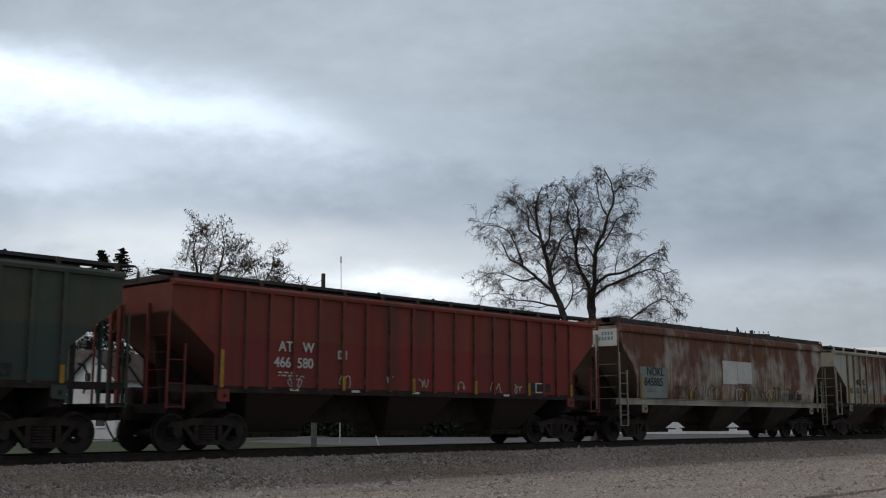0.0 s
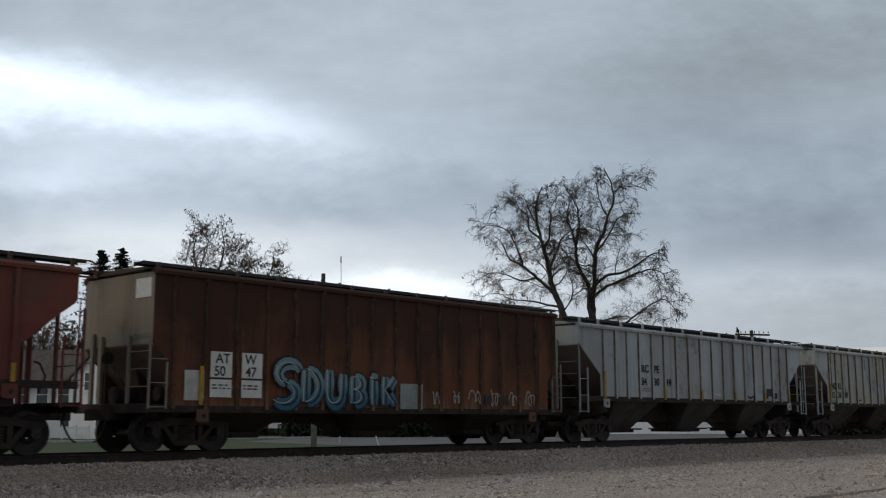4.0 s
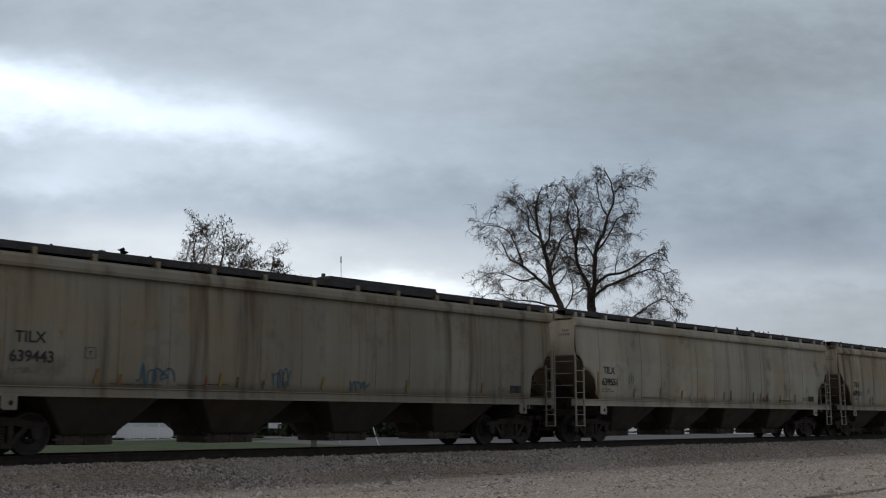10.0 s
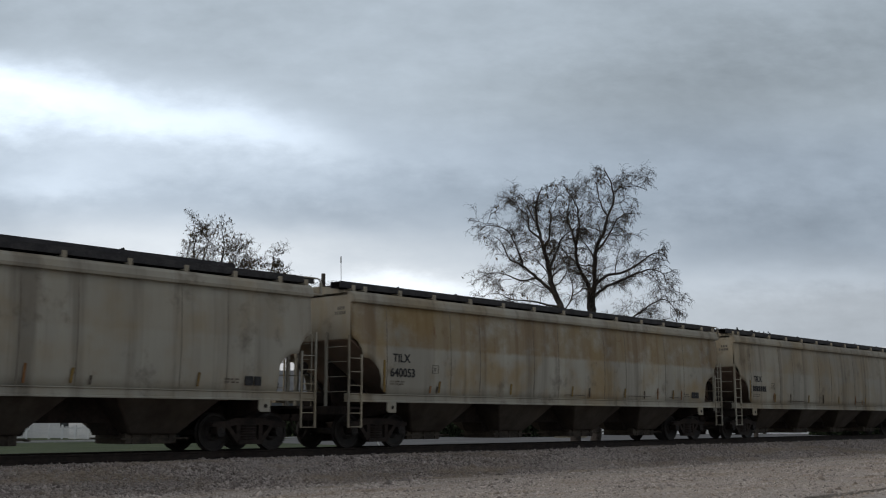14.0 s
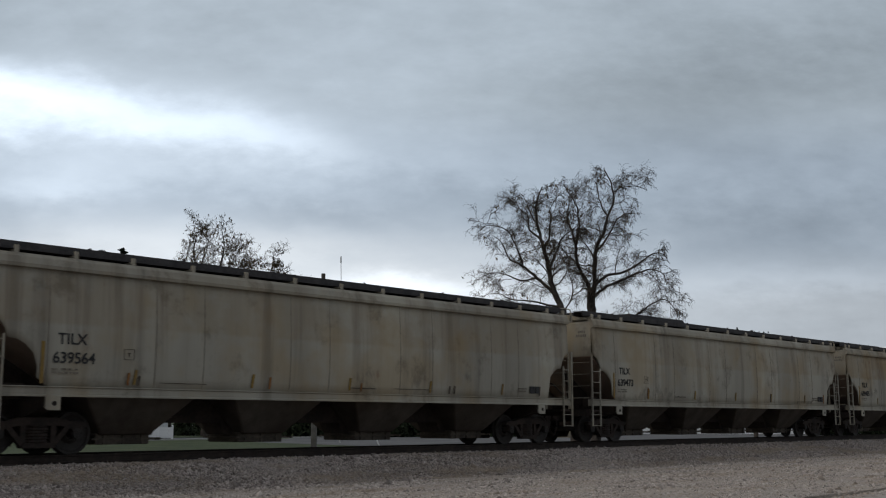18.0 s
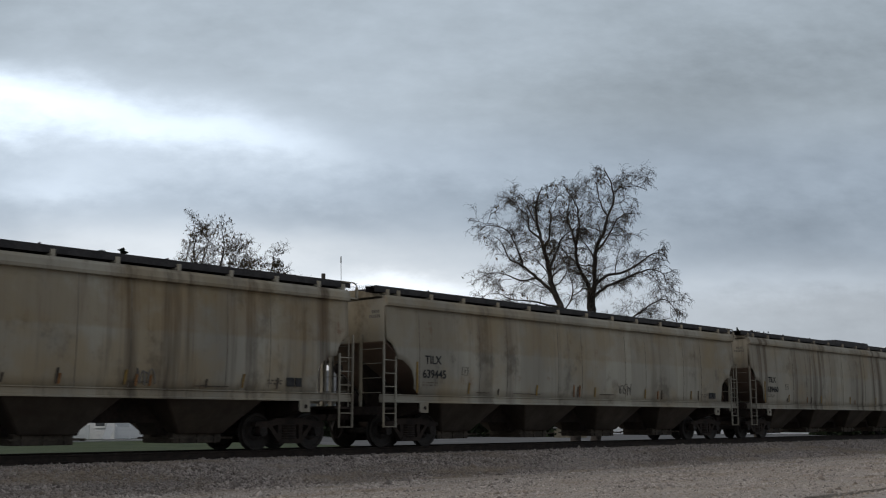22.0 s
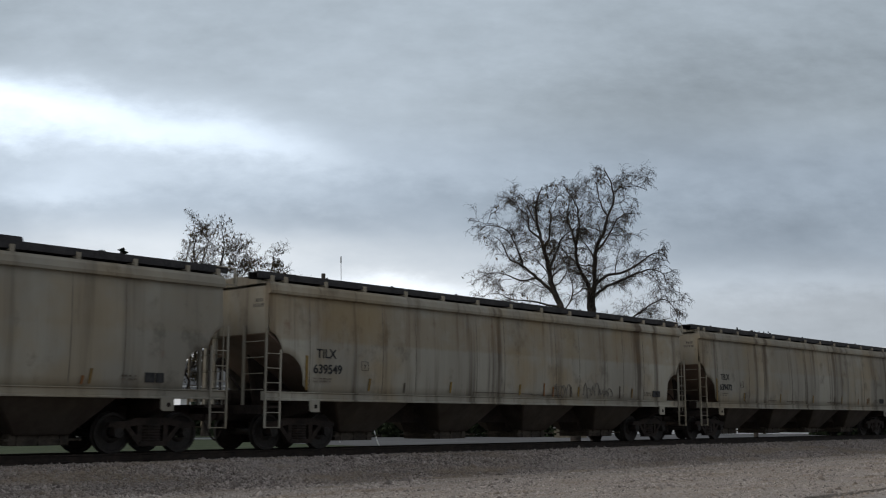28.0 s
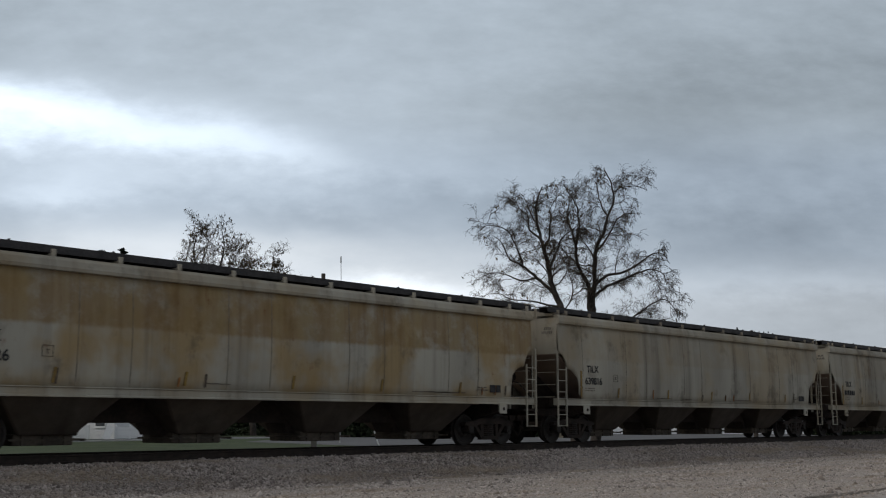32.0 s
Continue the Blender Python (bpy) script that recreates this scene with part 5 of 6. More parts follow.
# ---- trees ----
BARK = mottled("grey_bark", (0.035, 0.029, 0.025), (0.085, 0.072, 0.062), 1.5, 0.95, 0.8, 0.03)
TWIG = mottled("fine_twigs", (0.045, 0.034, 0.026), (0.09, 0.07, 0.055), 1.0, 0.95)
LEAF = mottled("withered_leaves", (0.075, 0.058, 0.034), (0.19, 0.14, 0.075), 0.8, 0.9)
NEEDLE = mottled("dark_needles", (0.012, 0.020, 0.014), (0.03, 0.042, 0.026), 2.0, 0.95)


class Wood:
    """Gathers tapered branch tubes and leaves for one tree."""

    def __init__(self, seed, burst=2, leaf_size=0.1, stout=1.0):
        self.rnd, self.burst, self.leaf_size, self.stout = random.Random(seed), burst, leaf_size, stout
        self.thick, self.thin, self.leaf = ([], []), ([], []), ([], [])

    def limb(self, pts, r0, r1, store, sides):
        verts, faces = store
        base = len(verts)
        k = len(pts)
        for i, p in enumerate(pts):
            d = (pts[min(i + 1, k - 1)] - pts[max(i - 1, 0)]).normalized()
            a = d.cross(Vector((0.3, 0.2, 1)) if abs(d.z) < 0.85 else Vector((1, 0.1, 0))).normalized()
            b = a.cross(d)
            r = r0 + (r1 - r0) * i / (k - 1)
            for j in range(sides):
                w = 2 * math.pi * j / sides
                verts.append(p + (a * math.cos(w) + b * math.sin(w)) * r)
        for i in range(k - 1):
            for j in range(sides):
                m = (j + 1) % sides
                faces.append((base + i * sides + j, base + i * sides + m, base + (i + 1) * sides + m, base + (i + 1) * sides + j))

    def grow(self, p, d, length, r, level, droop, spread, leaves, bend=None):
        rnd = self.rnd
        steps = (8, 12, 8, 6, 5, 4)[level]
        sway = (0.10, 0.27, 0.28, 0.26, 0.24, 0.24)[level]
        rise = (0.06, 0.03, 0.10, 0.02 - 0.3 * droop, -droop, -1.3 * droop)[level]
        pts = [p.copy()]
        q, v = p.copy(), d.normalized()
        for i in range(steps):
            wob = Vector((rnd.gauss(0, 1), rnd.gauss(0, 1), rnd.gauss(0, 0.7))) * sway
            aim = d.lerp(bend, (i + 1) / steps).normalized() if bend else v
            v = (v * 0.55 + aim * 0.45 + wob + Vector((0, 0, rise * (i / steps + 0.3)))).normalized()
            q = q + v * length / steps
            pts.append(q.copy())
        tip = (0.1, 0.10, 0.2, 0.4, 0.4, 0.4)[level]
        if level < 3:
            self.limb(pts, r, max(r * tip, 0.008), self.thick, 7 if level < 2 else 5)
        else:
            fat = (0.009, 0.006, 0.0045)[level - 3] * self.stout
            self.limb(pts, fat, fat * 0.55, self.thin, 3)
        if leaves and level >= 4 and rnd.random() < leaves:
            for _ in range(rnd.randint(1, self.burst)):
                self.add_leaf(pts[rnd.randint(1, steps)])
        if level >= 5:
            return
        kids = (3, 9, 7, 5, 4)[level]
        for k in range(kids):
            at = (k + rnd.uniform(0.2, 1.0)) / kids * 0.80 + 0.20
            i = min(max(int(at * steps), 1), steps)
            along = (pts[i] - pts[i - 1]).normalized()
            out = Vector((rnd.gauss(0, 1), rnd.gauss(0, 1), rnd.gauss(0, 0.6))).normalized()
            nd = (along * 0.8 + out * spread).normalized()
            here = r + (r * tip - r) * at
            grow_to = length * (0.58 - 0.34 * at) * rnd.uniform(0.7, 1.25) if level < 2 else length * rnd.uniform(0.40, 0.72)
            self.grow(pts[i], nd, grow_to, here * rnd.uniform(0.40, 0.62), level + 1, droop, spread, leaves)

    def add_leaf(self, p):
        rnd = self.rnd
        verts, faces = self.leaf
        s = self.leaf_size * rnd.uniform(0.5, 1.3)
        a = Vector((rnd.gauss(0, 0.6), rnd.gauss(0, 0.6), rnd.gauss(0, 1.2))).normalized()
        b = a.cross(Vector((0.2, 0.5, 0.8))).normalized()
        o = p + Vector((rnd.gauss(0, 0.06), rnd.gauss(0, 0.06), -rnd.uniform(0, 0.12)))
        c = a.cross(b) * s * 0.25
        base = len(verts)
        verts += [o - a * s, o + b * s * 0.36 + c, o + a * s, o - b * s * 0.36 + c]
        faces.append((base, base + 1, base + 2, base + 3))

    def finish(self, name, at, label):
        tree = empty(name, pose(*at))
        tagged(tree, label, "tree")
        raw("trunk", *self.thick, BARK, tree, smooth=True)
        if self.thin[0]:
            raw("crown", *self.thin, TWIG, tree)
        if self.leaf[0]:
            raw("leaves", *self.leaf, LEAF, tree)
        return tree


def leaning(lean, back):
    return sn * math.sin(radians(lean)) + cs * math.sin(radians(back)) + Vector((0, 0, math.cos(radians(lean))))


def bare_tree(at, seed, limbs, trunk, tilt, radius, droop, spread, leaves, label, name="bare_tree", burst=2, leaf_size=0.1, stout=1.0):
    """limbs: start up the trunk (0 to 1), lean at the start and at the end, lean away, length, thickness."""
    w = Wood(seed, burst, leaf_size, stout)
    n = 9
    stem = [sn * tilt * (k / n) ** 1.6 + sn * 0.06 * math.sin(k * 1.7) + Vector((0, 0, -0.2 + (trunk + 0.2) * k / n)) for k in range(n + 1)]
    w.limb(stem, radius * 1.3, radius * 0.8, w.thick, 9)
    for start, lean, turn, back, length, thick in limbs:
        k = min(int(start * n), n - 1)
        p = stem[k].lerp(stem[k + 1], start * n - k)
        w.grow(p, leaning(lean, back), length, radius * thick, 1, droop, spread, leaves, leaning(turn, back * 0.5))
    return w.finish(name, at, label)


def place(x, d):
    """The ground point d metres out (along the view's heading) in the direction of picture column x."""
    return cs * d + sn * (d * (x - 784) / 1950 * 0.988)


def winding_tree(at, seed, stem_run, limbs, radius, droop, leaves, label, burst=2, leaf_size=0.1, stout=1.0, kids=13, reach=1.0):
    """A tree of crooked limbs. stem_run and each limb's run: pairs of lean from upright and length;
    limbs: parent (0 is the stem), place along it, run, lean away, thickness."""
    w = Wood(seed, burst, leaf_size, stout)
    rnd = w.rnd

    def crooked(p, run, back):
        pts, q = [p.copy()], p.copy()
        heads = [leaning(l, back) for l, _ in run]
        for i, (_, length) in enumerate(run):
            steps = max(3, int(length / 0.22))
            for j in range(steps):
                u = (j + 0.5) / steps
                v = heads[i]
                if u > 0.55 and i + 1 < len(run):
                    v = v.lerp(heads[i + 1], (u - 0.55))
                elif u < 0.45 and i:
                    v = v.lerp(heads[i - 1], 0.45 - u)
                v = (v + Vector((rnd.gauss(0, 1), rnd.gauss(0, 1), rnd.gauss(0, 0.6))) * 0.13).normalized()
                q = q + v * length / steps
                pts.append(q.copy())
        return pts

    stem = crooked(Vector((0, 0, -0.2)), stem_run, 0)
    w.limb(stem, radius * 1.25, radius * 0.85, w.thick, 9)
    grown = [(stem, radius, radius * 0.85)]
    for parent, where, run, back, thick in limbs:
        host, r0, r1 = grown[parent]
        i = min(int(where * (len(host) - 1)), len(host) - 1)
        r = radius * thick
        pts = crooked(host[i], run, back)
        w.limb(pts, r, max(r * 0.16, 0.012), w.thick, 7)
        grown.append((pts, r, r * 0.16))
        total = sum(l for _, l in run)
        count = max(4, int(kids * total / 5))
        for k in range(count):
            at_k = 0.18 + 0.82 * (k + rnd.uniform(0.1, 0.9)) / count
            j = min(max(int(at_k * (len(pts) - 1)), 1), len(pts) - 1)
            along = (pts[j] - pts[j - 1]).normalized()
            out = Vector((rnd.gauss(0, 1), rnd.gauss(0, 1), rnd.gauss(0, 0.7))).normalized()
            here = r + (r * 0.16 - r) * at_k
            w.grow(pts[j], (along * 0.6 + out * 0.85).normalized(), reach * rnd.uniform(0.75, 1.7) * (1.15 - 0.4 * at_k), max(here * rnd.uniform(0.3, 0.5), 0.014), 2, droop, 0.75, leaves)
    return w.finish("bare_tree", at, label)


p = place(1021, 58)
winding_tree((p.x, p.y, 0), 12, [(2, 3.0), (-6, 2.4), (-14, 1.9)], [
    (0, 1.0, [(-18, 1.5), (-15, 1.45), (-14, 1.55), (-18, 0.8), (2, 1.5), (30, 0.7)], 3, 0.82),
    (1, 0.17, [(-50, 1.6), (-48, 1.05), (-66, 0.7), (-10, 0.7), (-50, 0.8)], 5, 0.46),
    (2, 0.30, [(-105, 0.8), (-60, 0.9), (-85, 0.9), (-120, 0.4)], -8, 0.24),
    (1, 0.36, [(25, 1.2), (12, 0.65), (58, 0.9), (40, 0.7)], -6, 0.36),
    (1, 0.62, [(-50, 0.8), (-8, 0.8), (-50, 0.6), (-20, 0.5)], 8, 0.28),
    (1, 0.54, [(18, 0.9), (-10, 1.3), (20, 0.7)], -9, 0.30),
    (1, 0.05, [(38, 0.85), (8, 0.9), (-20, 0.5)], 4, 0.20),
    (2, 0.52, [(-10, 0.9), (-25, 1.1), (-70, 1.3), (-130, 0.6)], 3, 0.26),
    (1, 0.08, [(-75, 1.6), (-85, 1.2), (-60, 0.7), (-100, 0.7)], -6, 0.28),
    (1, 0.72, [(-28, 0.9), (-10, 0.7), (-35, 0.5)], 6, 0.2)],
    0.23, 0.20, 0.014, "tall bare willow-like tree, drooping twigs, few dead leaves")
p = place(1056, 60)
winding_tree((p.x, p.y, 0), 25, [(1, 3.5), (2, 3.6)], [
    (0, 1.0, [(2, 2.9), (8, 1.3), (31, 0.8), (7, 1.05), (22, 1.2), (-10, 0.75), (-30, 0.9)], -3, 0.72),
    (0, 0.97, [(-24, 0.6), (9, 1.8), (-35, 0.9), (-3, 1.6), (-18, 0.6), (-20, 1.0), (25, 0.9)], 3, 0.70),
    (2, 0.66, [(12, 0.9), (2, 1.3), (-25, 0.75), (-30, 0.75)], -5, 0.34),
    (1, 0.86, [(60, 0.5), (85, 0.9), (110, 0.6)], 4, 0.18),
    (1, 0.27, [(50, 0.95), (85, 0.8), (62, 1.2), (50, 1.1), (100, 0.6), (150, 0.6)], 5, 0.40),
    (1, 0.18, [(48, 0.75), (65, 1.0), (66, 1.1), (75, 1.0), (120, 0.6), (160, 0.6)], -6, 0.40),
    (0, 0.98, [(62, 0.9), (80, 1.0), (110, 0.7)], 5, 0.26),
    (0, 0.86, [(64, 1.9), (44, 1.0), (58, 0.9), (66, 0.7), (130, 0.5), (165, 0.8)], -4, 0.34),
    (1, 0.42, [(-20, 0.9), (-40, 0.6), (10, 0.8)], 8, 0.24),
    (1, 0.46, [(40, 0.9), (20, 1.2), (60, 0.8), (100, 0.5)], -8, 0.28),
    (2, 0.5, [(-50, 0.7), (-25, 0.8), (-60, 0.6)], 5, 0.22),
    (1, 0.68, [(-25, 0.9), (-5, 1.0), (-30, 0.6)], 7, 0.22)],
    0.235, 0.36, 0.004, "tall bare tree with many drooping twigs against the sky")
p = place(362, 104)
winding_tree((p.x, p.y, 0), 31, [(2, 6.0), (-3, 6.6)], [
    (0, 1.0, [(-12, 1.6), (-22, 2.2), (-12, 2.4), (14, 2.0)], 5, 0.6),
    (0, 1.0, [(16, 1.8), (22, 2.2), (8, 2.2), (-10, 1.6)], -5, 0.6),
    (0, 0.96, [(-50, 2.2), (-70, 2.2), (-60, 2.0)], 4, 0.4),
    (0, 0.97, [(44, 2.0), (52, 2.0), (30, 1.6), (60, 1.2)], 5, 0.45),
    (1, 0.35, [(10, 1.8), (20, 1.8), (-10, 1.2)], -6, 0.36),
    (2, 0.40, [(50, 1.6), (20, 1.6), (40, 1.0)], 6, 0.3)],
    0.30, 0.04, 0.10, "half-bare tree with withered brown leaves behind houses", burst=2, leaf_size=0.15, stout=1.7, kids=8, reach=1.7)
p = place(449, 108)
winding_tree((p.x, p.y, 0), 37, [(0, 6.0), (4, 6.2)], [
    (0, 1.0, [(-8, 1.6), (16, 1.8), (26, 1.8), (0, 1.2)], 4, 0.6),
    (0, 1.0, [(34, 1.7), (30, 1.8), (46, 1.4)], -5, 0.5),
    (0, 0.94, [(-48, 1.8), (-38, 1.8), (-60, 1.2)], 5, 0.5),
    (0, 0.92, [(62, 1.8), (56, 1.6), (80, 1.0)], 5, 0.4),
    (1, 0.4, [(-24, 1.4), (-10, 1.2)], 5, 0.36)],
    0.26, 0.04, 0.11, "smaller half-bare tree with withered brown leaves", burst=2, leaf_size=0.15, stout=1.7, kids=8, reach=1.6)


def conifer(at, tall, wide, seed):
    rnd = random.Random(seed)
    tree = empty("conifer", pose(*at))
    tagged(tree, "dark green spruce tree with a pointed top", "tree")
    bm = bmesh.new()
    tube(bm, [(0, 0, -0.2), (0, 0, tall * 0.97)], [0.22, 0.02], 7)
    part("trunk", bm, BARK, tree)
    verts, faces = [], []
    layers = 64
    for k in range(layers):
        z = tall * (0.10 + 0.89 * k / layers)
        reach = wide * (1 - k / layers) ** 0.62 + 0.10
        for j in range(rnd.randint(5, 8)):
            a = rnd.uniform(0, 6.28)
            l = reach * rnd.uniform(0.6, 1.15)
            tip = Vector((math.cos(a) * l, math.sin(a) * l, z + l * rnd.uniform(-0.25, 0.30)))
            o = Vector((0, 0, z))
            for m in range(6):
                u = (m + 1) / 6
                c = o.lerp(tip, u)
                for _ in range(4):
                    s = 0.24 * (1.2 - u * 0.5)
                    e1 = Vector((rnd.gauss(0, 1), rnd.gauss(0, 1), rnd.gauss(0, 0.6))).normalized() * s
                    e2 = Vector((rnd.gauss(0, 1), rnd.gauss(0, 1), rnd.gauss(0, 0.6))).normalized() * s * 0.6
                    b = len(verts)
                    verts += [c - e1, c + e2, c + e1 + Vector((0, 0, 0.05))]
                    faces.append((b, b + 1, b + 2))
    raw("crown", verts, faces, NEEDLE, tree)
    return tree


p = place(166, 108)
conifer((p.x, p.y, 0), 18.4, 4.0, 2)
p = place(203, 110)
conifer((p.x, p.y, 0), 18.95, 3.7, 3)
for x, seed, d in ((40, 41, 114), (150, 43, 118), (298, 47, 116), (4, 49, 103)):
    p = place(x, d)
    bare_tree((p.x, p.y, 0), seed, [(1.0, -24, -10, 5, 7.0, 0.8), (1.0, 14, 10, -5, 7.4, 0.8), (0.9, 44, 50, 6, 6.4, 0.6), (0.9, -50, -50, 5, 6.2, 0.6)], 4.8 if x > 30 else 2.6, 0.1, 0.28, 0.15, 0.8, 0.34, "leafy tree with thinning brown-green leaves behind the house", "leafy_tree", 3, 0.15, 1.3)


# ---- beyond the track: houses, fences, poles, shed, vehicles ----
SIDING = mottled("white_siding", (0.62, 0.63, 0.64), (0.74, 0.74, 0.74), 0.6, 0.7)
METAL_WALL = mottled("white_metal_cladding", (0.80, 0.81, 0.82), (0.88, 0.88, 0.88), 0.3, 0.5)
SHINGLE = mottled("brown_shingles", (0.075, 0.060, 0.052), (0.12, 0.10, 0.088), 1.2, 0.95)
GREY_ROOF = mottled("grey_shingles", (0.12, 0.125, 0.13), (0.18, 0.185, 0.19), 1.2, 0.95)
TRIM = mottled("white_trim", (0.68, 0.68, 0.67), (0.78, 0.78, 0.77), 2.0, 0.6)
GLASS = mottled("dark_window_glass", (0.03, 0.035, 0.04), (0.06, 0.065, 0.07), 1.0, 0.1, spec=0.6)
VINYL = mottled("white_vinyl", (0.66, 0.67, 0.68), (0.76, 0.77, 0.77), 1.0, 0.5)
POLE_WOOD = mottled("weathered_pole", (0.055, 0.045, 0.038), (0.10, 0.085, 0.072), 2.0, 0.95)
TIN = mottled("galvanised_tin", (0.33, 0.34, 0.35), (0.46, 0.47, 0.48), 0.8, 0.5, metal=0.4)
HEDGE = mottled("dark_evergreen_hedge", (0.016, 0.024, 0.012), (0.045, 0.058, 0.028), 0.7, 0.95)
TURN = math.degrees(HEADING) - 90      # a thing turned by this faces the camera with its -y side


def facing(x, d, z=0.0, extra=0.0):
    p = place(x, d)
    return pose(p.x, p.y, z, 0, 0, TURN + extra)


def window(parent, x, z, y, w=0.9, h=1.3):
    win = part("window", boxes((x - w / 2 - 0.08, x + w / 2 + 0.08, y - 0.05, y + 0.02, z - 0.08, z + h + 0.08)), TRIM, parent)
    for k in (0, 1):
        bm = boxes((x - w / 2, x + w / 2, y - 0.06, y - 0.045, z + k * (h / 2 + 0.03), z + (k + 1) * h / 2 - 0.02 + k * 0.02))
        o = part("pane", bm, GLASS, win)
    part("window_sill", boxes((x - w / 2 - 0.12, x + w / 2 + 0.12, y - 0.11, y - 0.05, z - 0.13, z - 0.08)), TRIM, win)


def gable_house(m, wide, deep, eave, ridge, along, wall, roof, label, windows, overhang=0.4, lap=0.25, chimney=None):
    """along: 'x' for a ridge across the view, 'y' for a gable that faces the camera."""
    house = empty("house", m)
    tagged(house, label, "house")
    w, d = wide / 2, deep / 2
    bm = bmesh.new()
    if along == "y":
        prism(bm, [(-w, 0), (w, 0), (w, eave), (0, ridge - 0.15), (-w, eave)], "y", -d, d)
    else:
        prism(bm, [(-d, 0), (d, 0), (d, eave), (0, ridge - 0.15), (-d, eave)], "x", -w, w)
    part("wall", bm, wall, house)
    # lapped boards on the front
    z = 0.3
    board = None
    while z < eave - 0.05:
        if board is None:
            board = part("board", boxes((-w, w, -0.025, 0.0, 0, lap - 0.02)), wall, house)
            board.matrix_basis = pose(0, -d, z)
        else:
            again(board, house, pose(0, -d, z))
        z += lap
    run = (w if along == "y" else d)
    slope = (ridge - eave) / run
    o = overhang
    for s in (-1, 1):
        bm = bmesh.new()
        sec = [(0, ridge), (s * (run + o), eave - slope * o), (s * (run + o), eave - slope * o - 0.16), (0, ridge - 0.16)]
        if along == "y":
            prism(bm, sec, "y", -d - o, d + o)
        else:
            prism(bm, sec, "x", -w - o, w + o)
        part("roof_slope", bm, roof, house)
    if along == "x":
        part("gutter", boxes((-w - o, w + o, -d - o - 0.06, -d - o + 0.05, eave - slope * o - 0.22, eave - slope * o - 0.02)), TRIM, house)
    else:
        for s in (-1, 1):
            bm = bmesh.new()
            prism(bm, [(0, ridge), (s * (run + o), eave - slope * o), (s * (run + o), eave - slope * o - 0.24), (0, ridge - 0.24)], "y", -d - o - 0.04, -d - o)
            part("verge_board", bm, roof, house)
    for x, z, ww, hh in windows:
        window(house, x, z, -d - 0.03, ww, hh)
    if chimney:
        part("chimney", boxes((chimney - 0.35, chimney + 0.35, -0.35, 0.35, eave, ridge + 0.9)), SHINGLE, house)
    return house


gable_house(facing(100, 97), 6.4, 6.4, 4.8, 7.6, "x", SIDING, SHINGLE, "white clapboard house under a broad brown shingle roof", [(-2.0, 2.9, 0.9, 1.4), (-0.2, 2.9, 0.9, 1.4), (1.6, 2.9, 0.9, 1.4), (-1.6, 0.8, 0.9, 1.4), (1.9, 0.8, 0.9, 1.4)])
gable_house(facing(212, 93, 0, -22), 4.6, 7.0, 5.0, 7.1, "y", SIDING, SHINGLE, "white clapboard gable wing with a narrow upper window", [(-0.55, 3.9, 0.55, 1.35), (0.9, 1.0, 0.9, 1.3)], 0.35)
gable_house(facing(395, 150), 10.0, 7.0, 5.9, 9.4, "x", SIDING, GREY_ROOF, "white house under a plain grey shingle roof", [(-3.0, 2.6, 0.9, 1.3), (0.0, 2.6, 0.9, 1.3), (3.0, 2.6, 0.9, 1.3)])
gable_house(facing(540, 124), 7.2, 7.0, 4.6, 7.0, "x", mottled("grey_siding", (0.16, 0.17, 0.18), (0.22, 0.23, 0.24), 0.7, 0.8), GREY_ROOF, "low dark grey house with a grey roof", [(-2.0, 1.2, 1.0, 1.2), (1.6, 1.2, 1.0, 1.2)])


# white panel fence and picket fence along the lawn
def fence_run(m, spans, step, tall, pickets):
    fence = empty("vinyl_fence", m)
    tagged(fence, "white vinyl picket fence" if pickets else "white vinyl panel fence with capped posts", "fence")
    for k in range(spans + 1):
        bm = boxes((k * step - 0.07, k * step + 0.07, -0.07, 0.07, 0, tall + 0.12))
        bmesh.ops.bevel(bm, geom=[e for e in bm.edges if all(v.co.z > tall for v in e.verts)], offset=0.04, segments=1, affect="EDGES")
        part("post", bm, VINYL, fence)
    slat = None
    for k in range(spans):
        x0, x1 = k * step + 0.07, (k + 1) * step - 0.07
        part("rail", boxes((x0, x1, -0.03, 0.03, 0.18, 0.28)), VINYL, fence)
        part("rail", boxes((x0, x1, -0.03, 0.03, tall - 0.22, tall - 0.10)), VINYL, fence)
        n = 9 if pickets else 8
        for j in range(n):
            w = (x1 - x0) / n
            gap = 0.45 if pickets else 0.97
            x = x0 + (j + 0.5) * w
            if slat is None:
                bm = boxes((-w * gap / 2, w * gap / 2, -0.05, -0.032, 0.10, tall - (0.0 if pickets else 0.06)))
                slat = part("slat", bm, VINYL, fence)
                slat.matrix_basis = pose(x, 0, 0)
            else:
                again(slat, fence, pose(x, 0, 0))
    return fence


fence_run(facing(206, 87.5, 0, 8), 4, 1.08, 0.98, False)
fence_run(facing(-30, 85, 0, 5), 3, 1.09, 1.12, True)
fence_run(facing(88, 88, 0, 5), 3, 1.0, 1.0, True)
# leaning white board by the panel fence
bm = boxes((-0.28, 0.28, -0.02, 0.02, 0, 1.12))
board = tagged(link("leaning_board", bm, VINYL), "white board leaning beside the panel fence", "board")
board.matrix_basis = facing(188, 87) @ pose(0, 0, 0, -6, 18, 0)


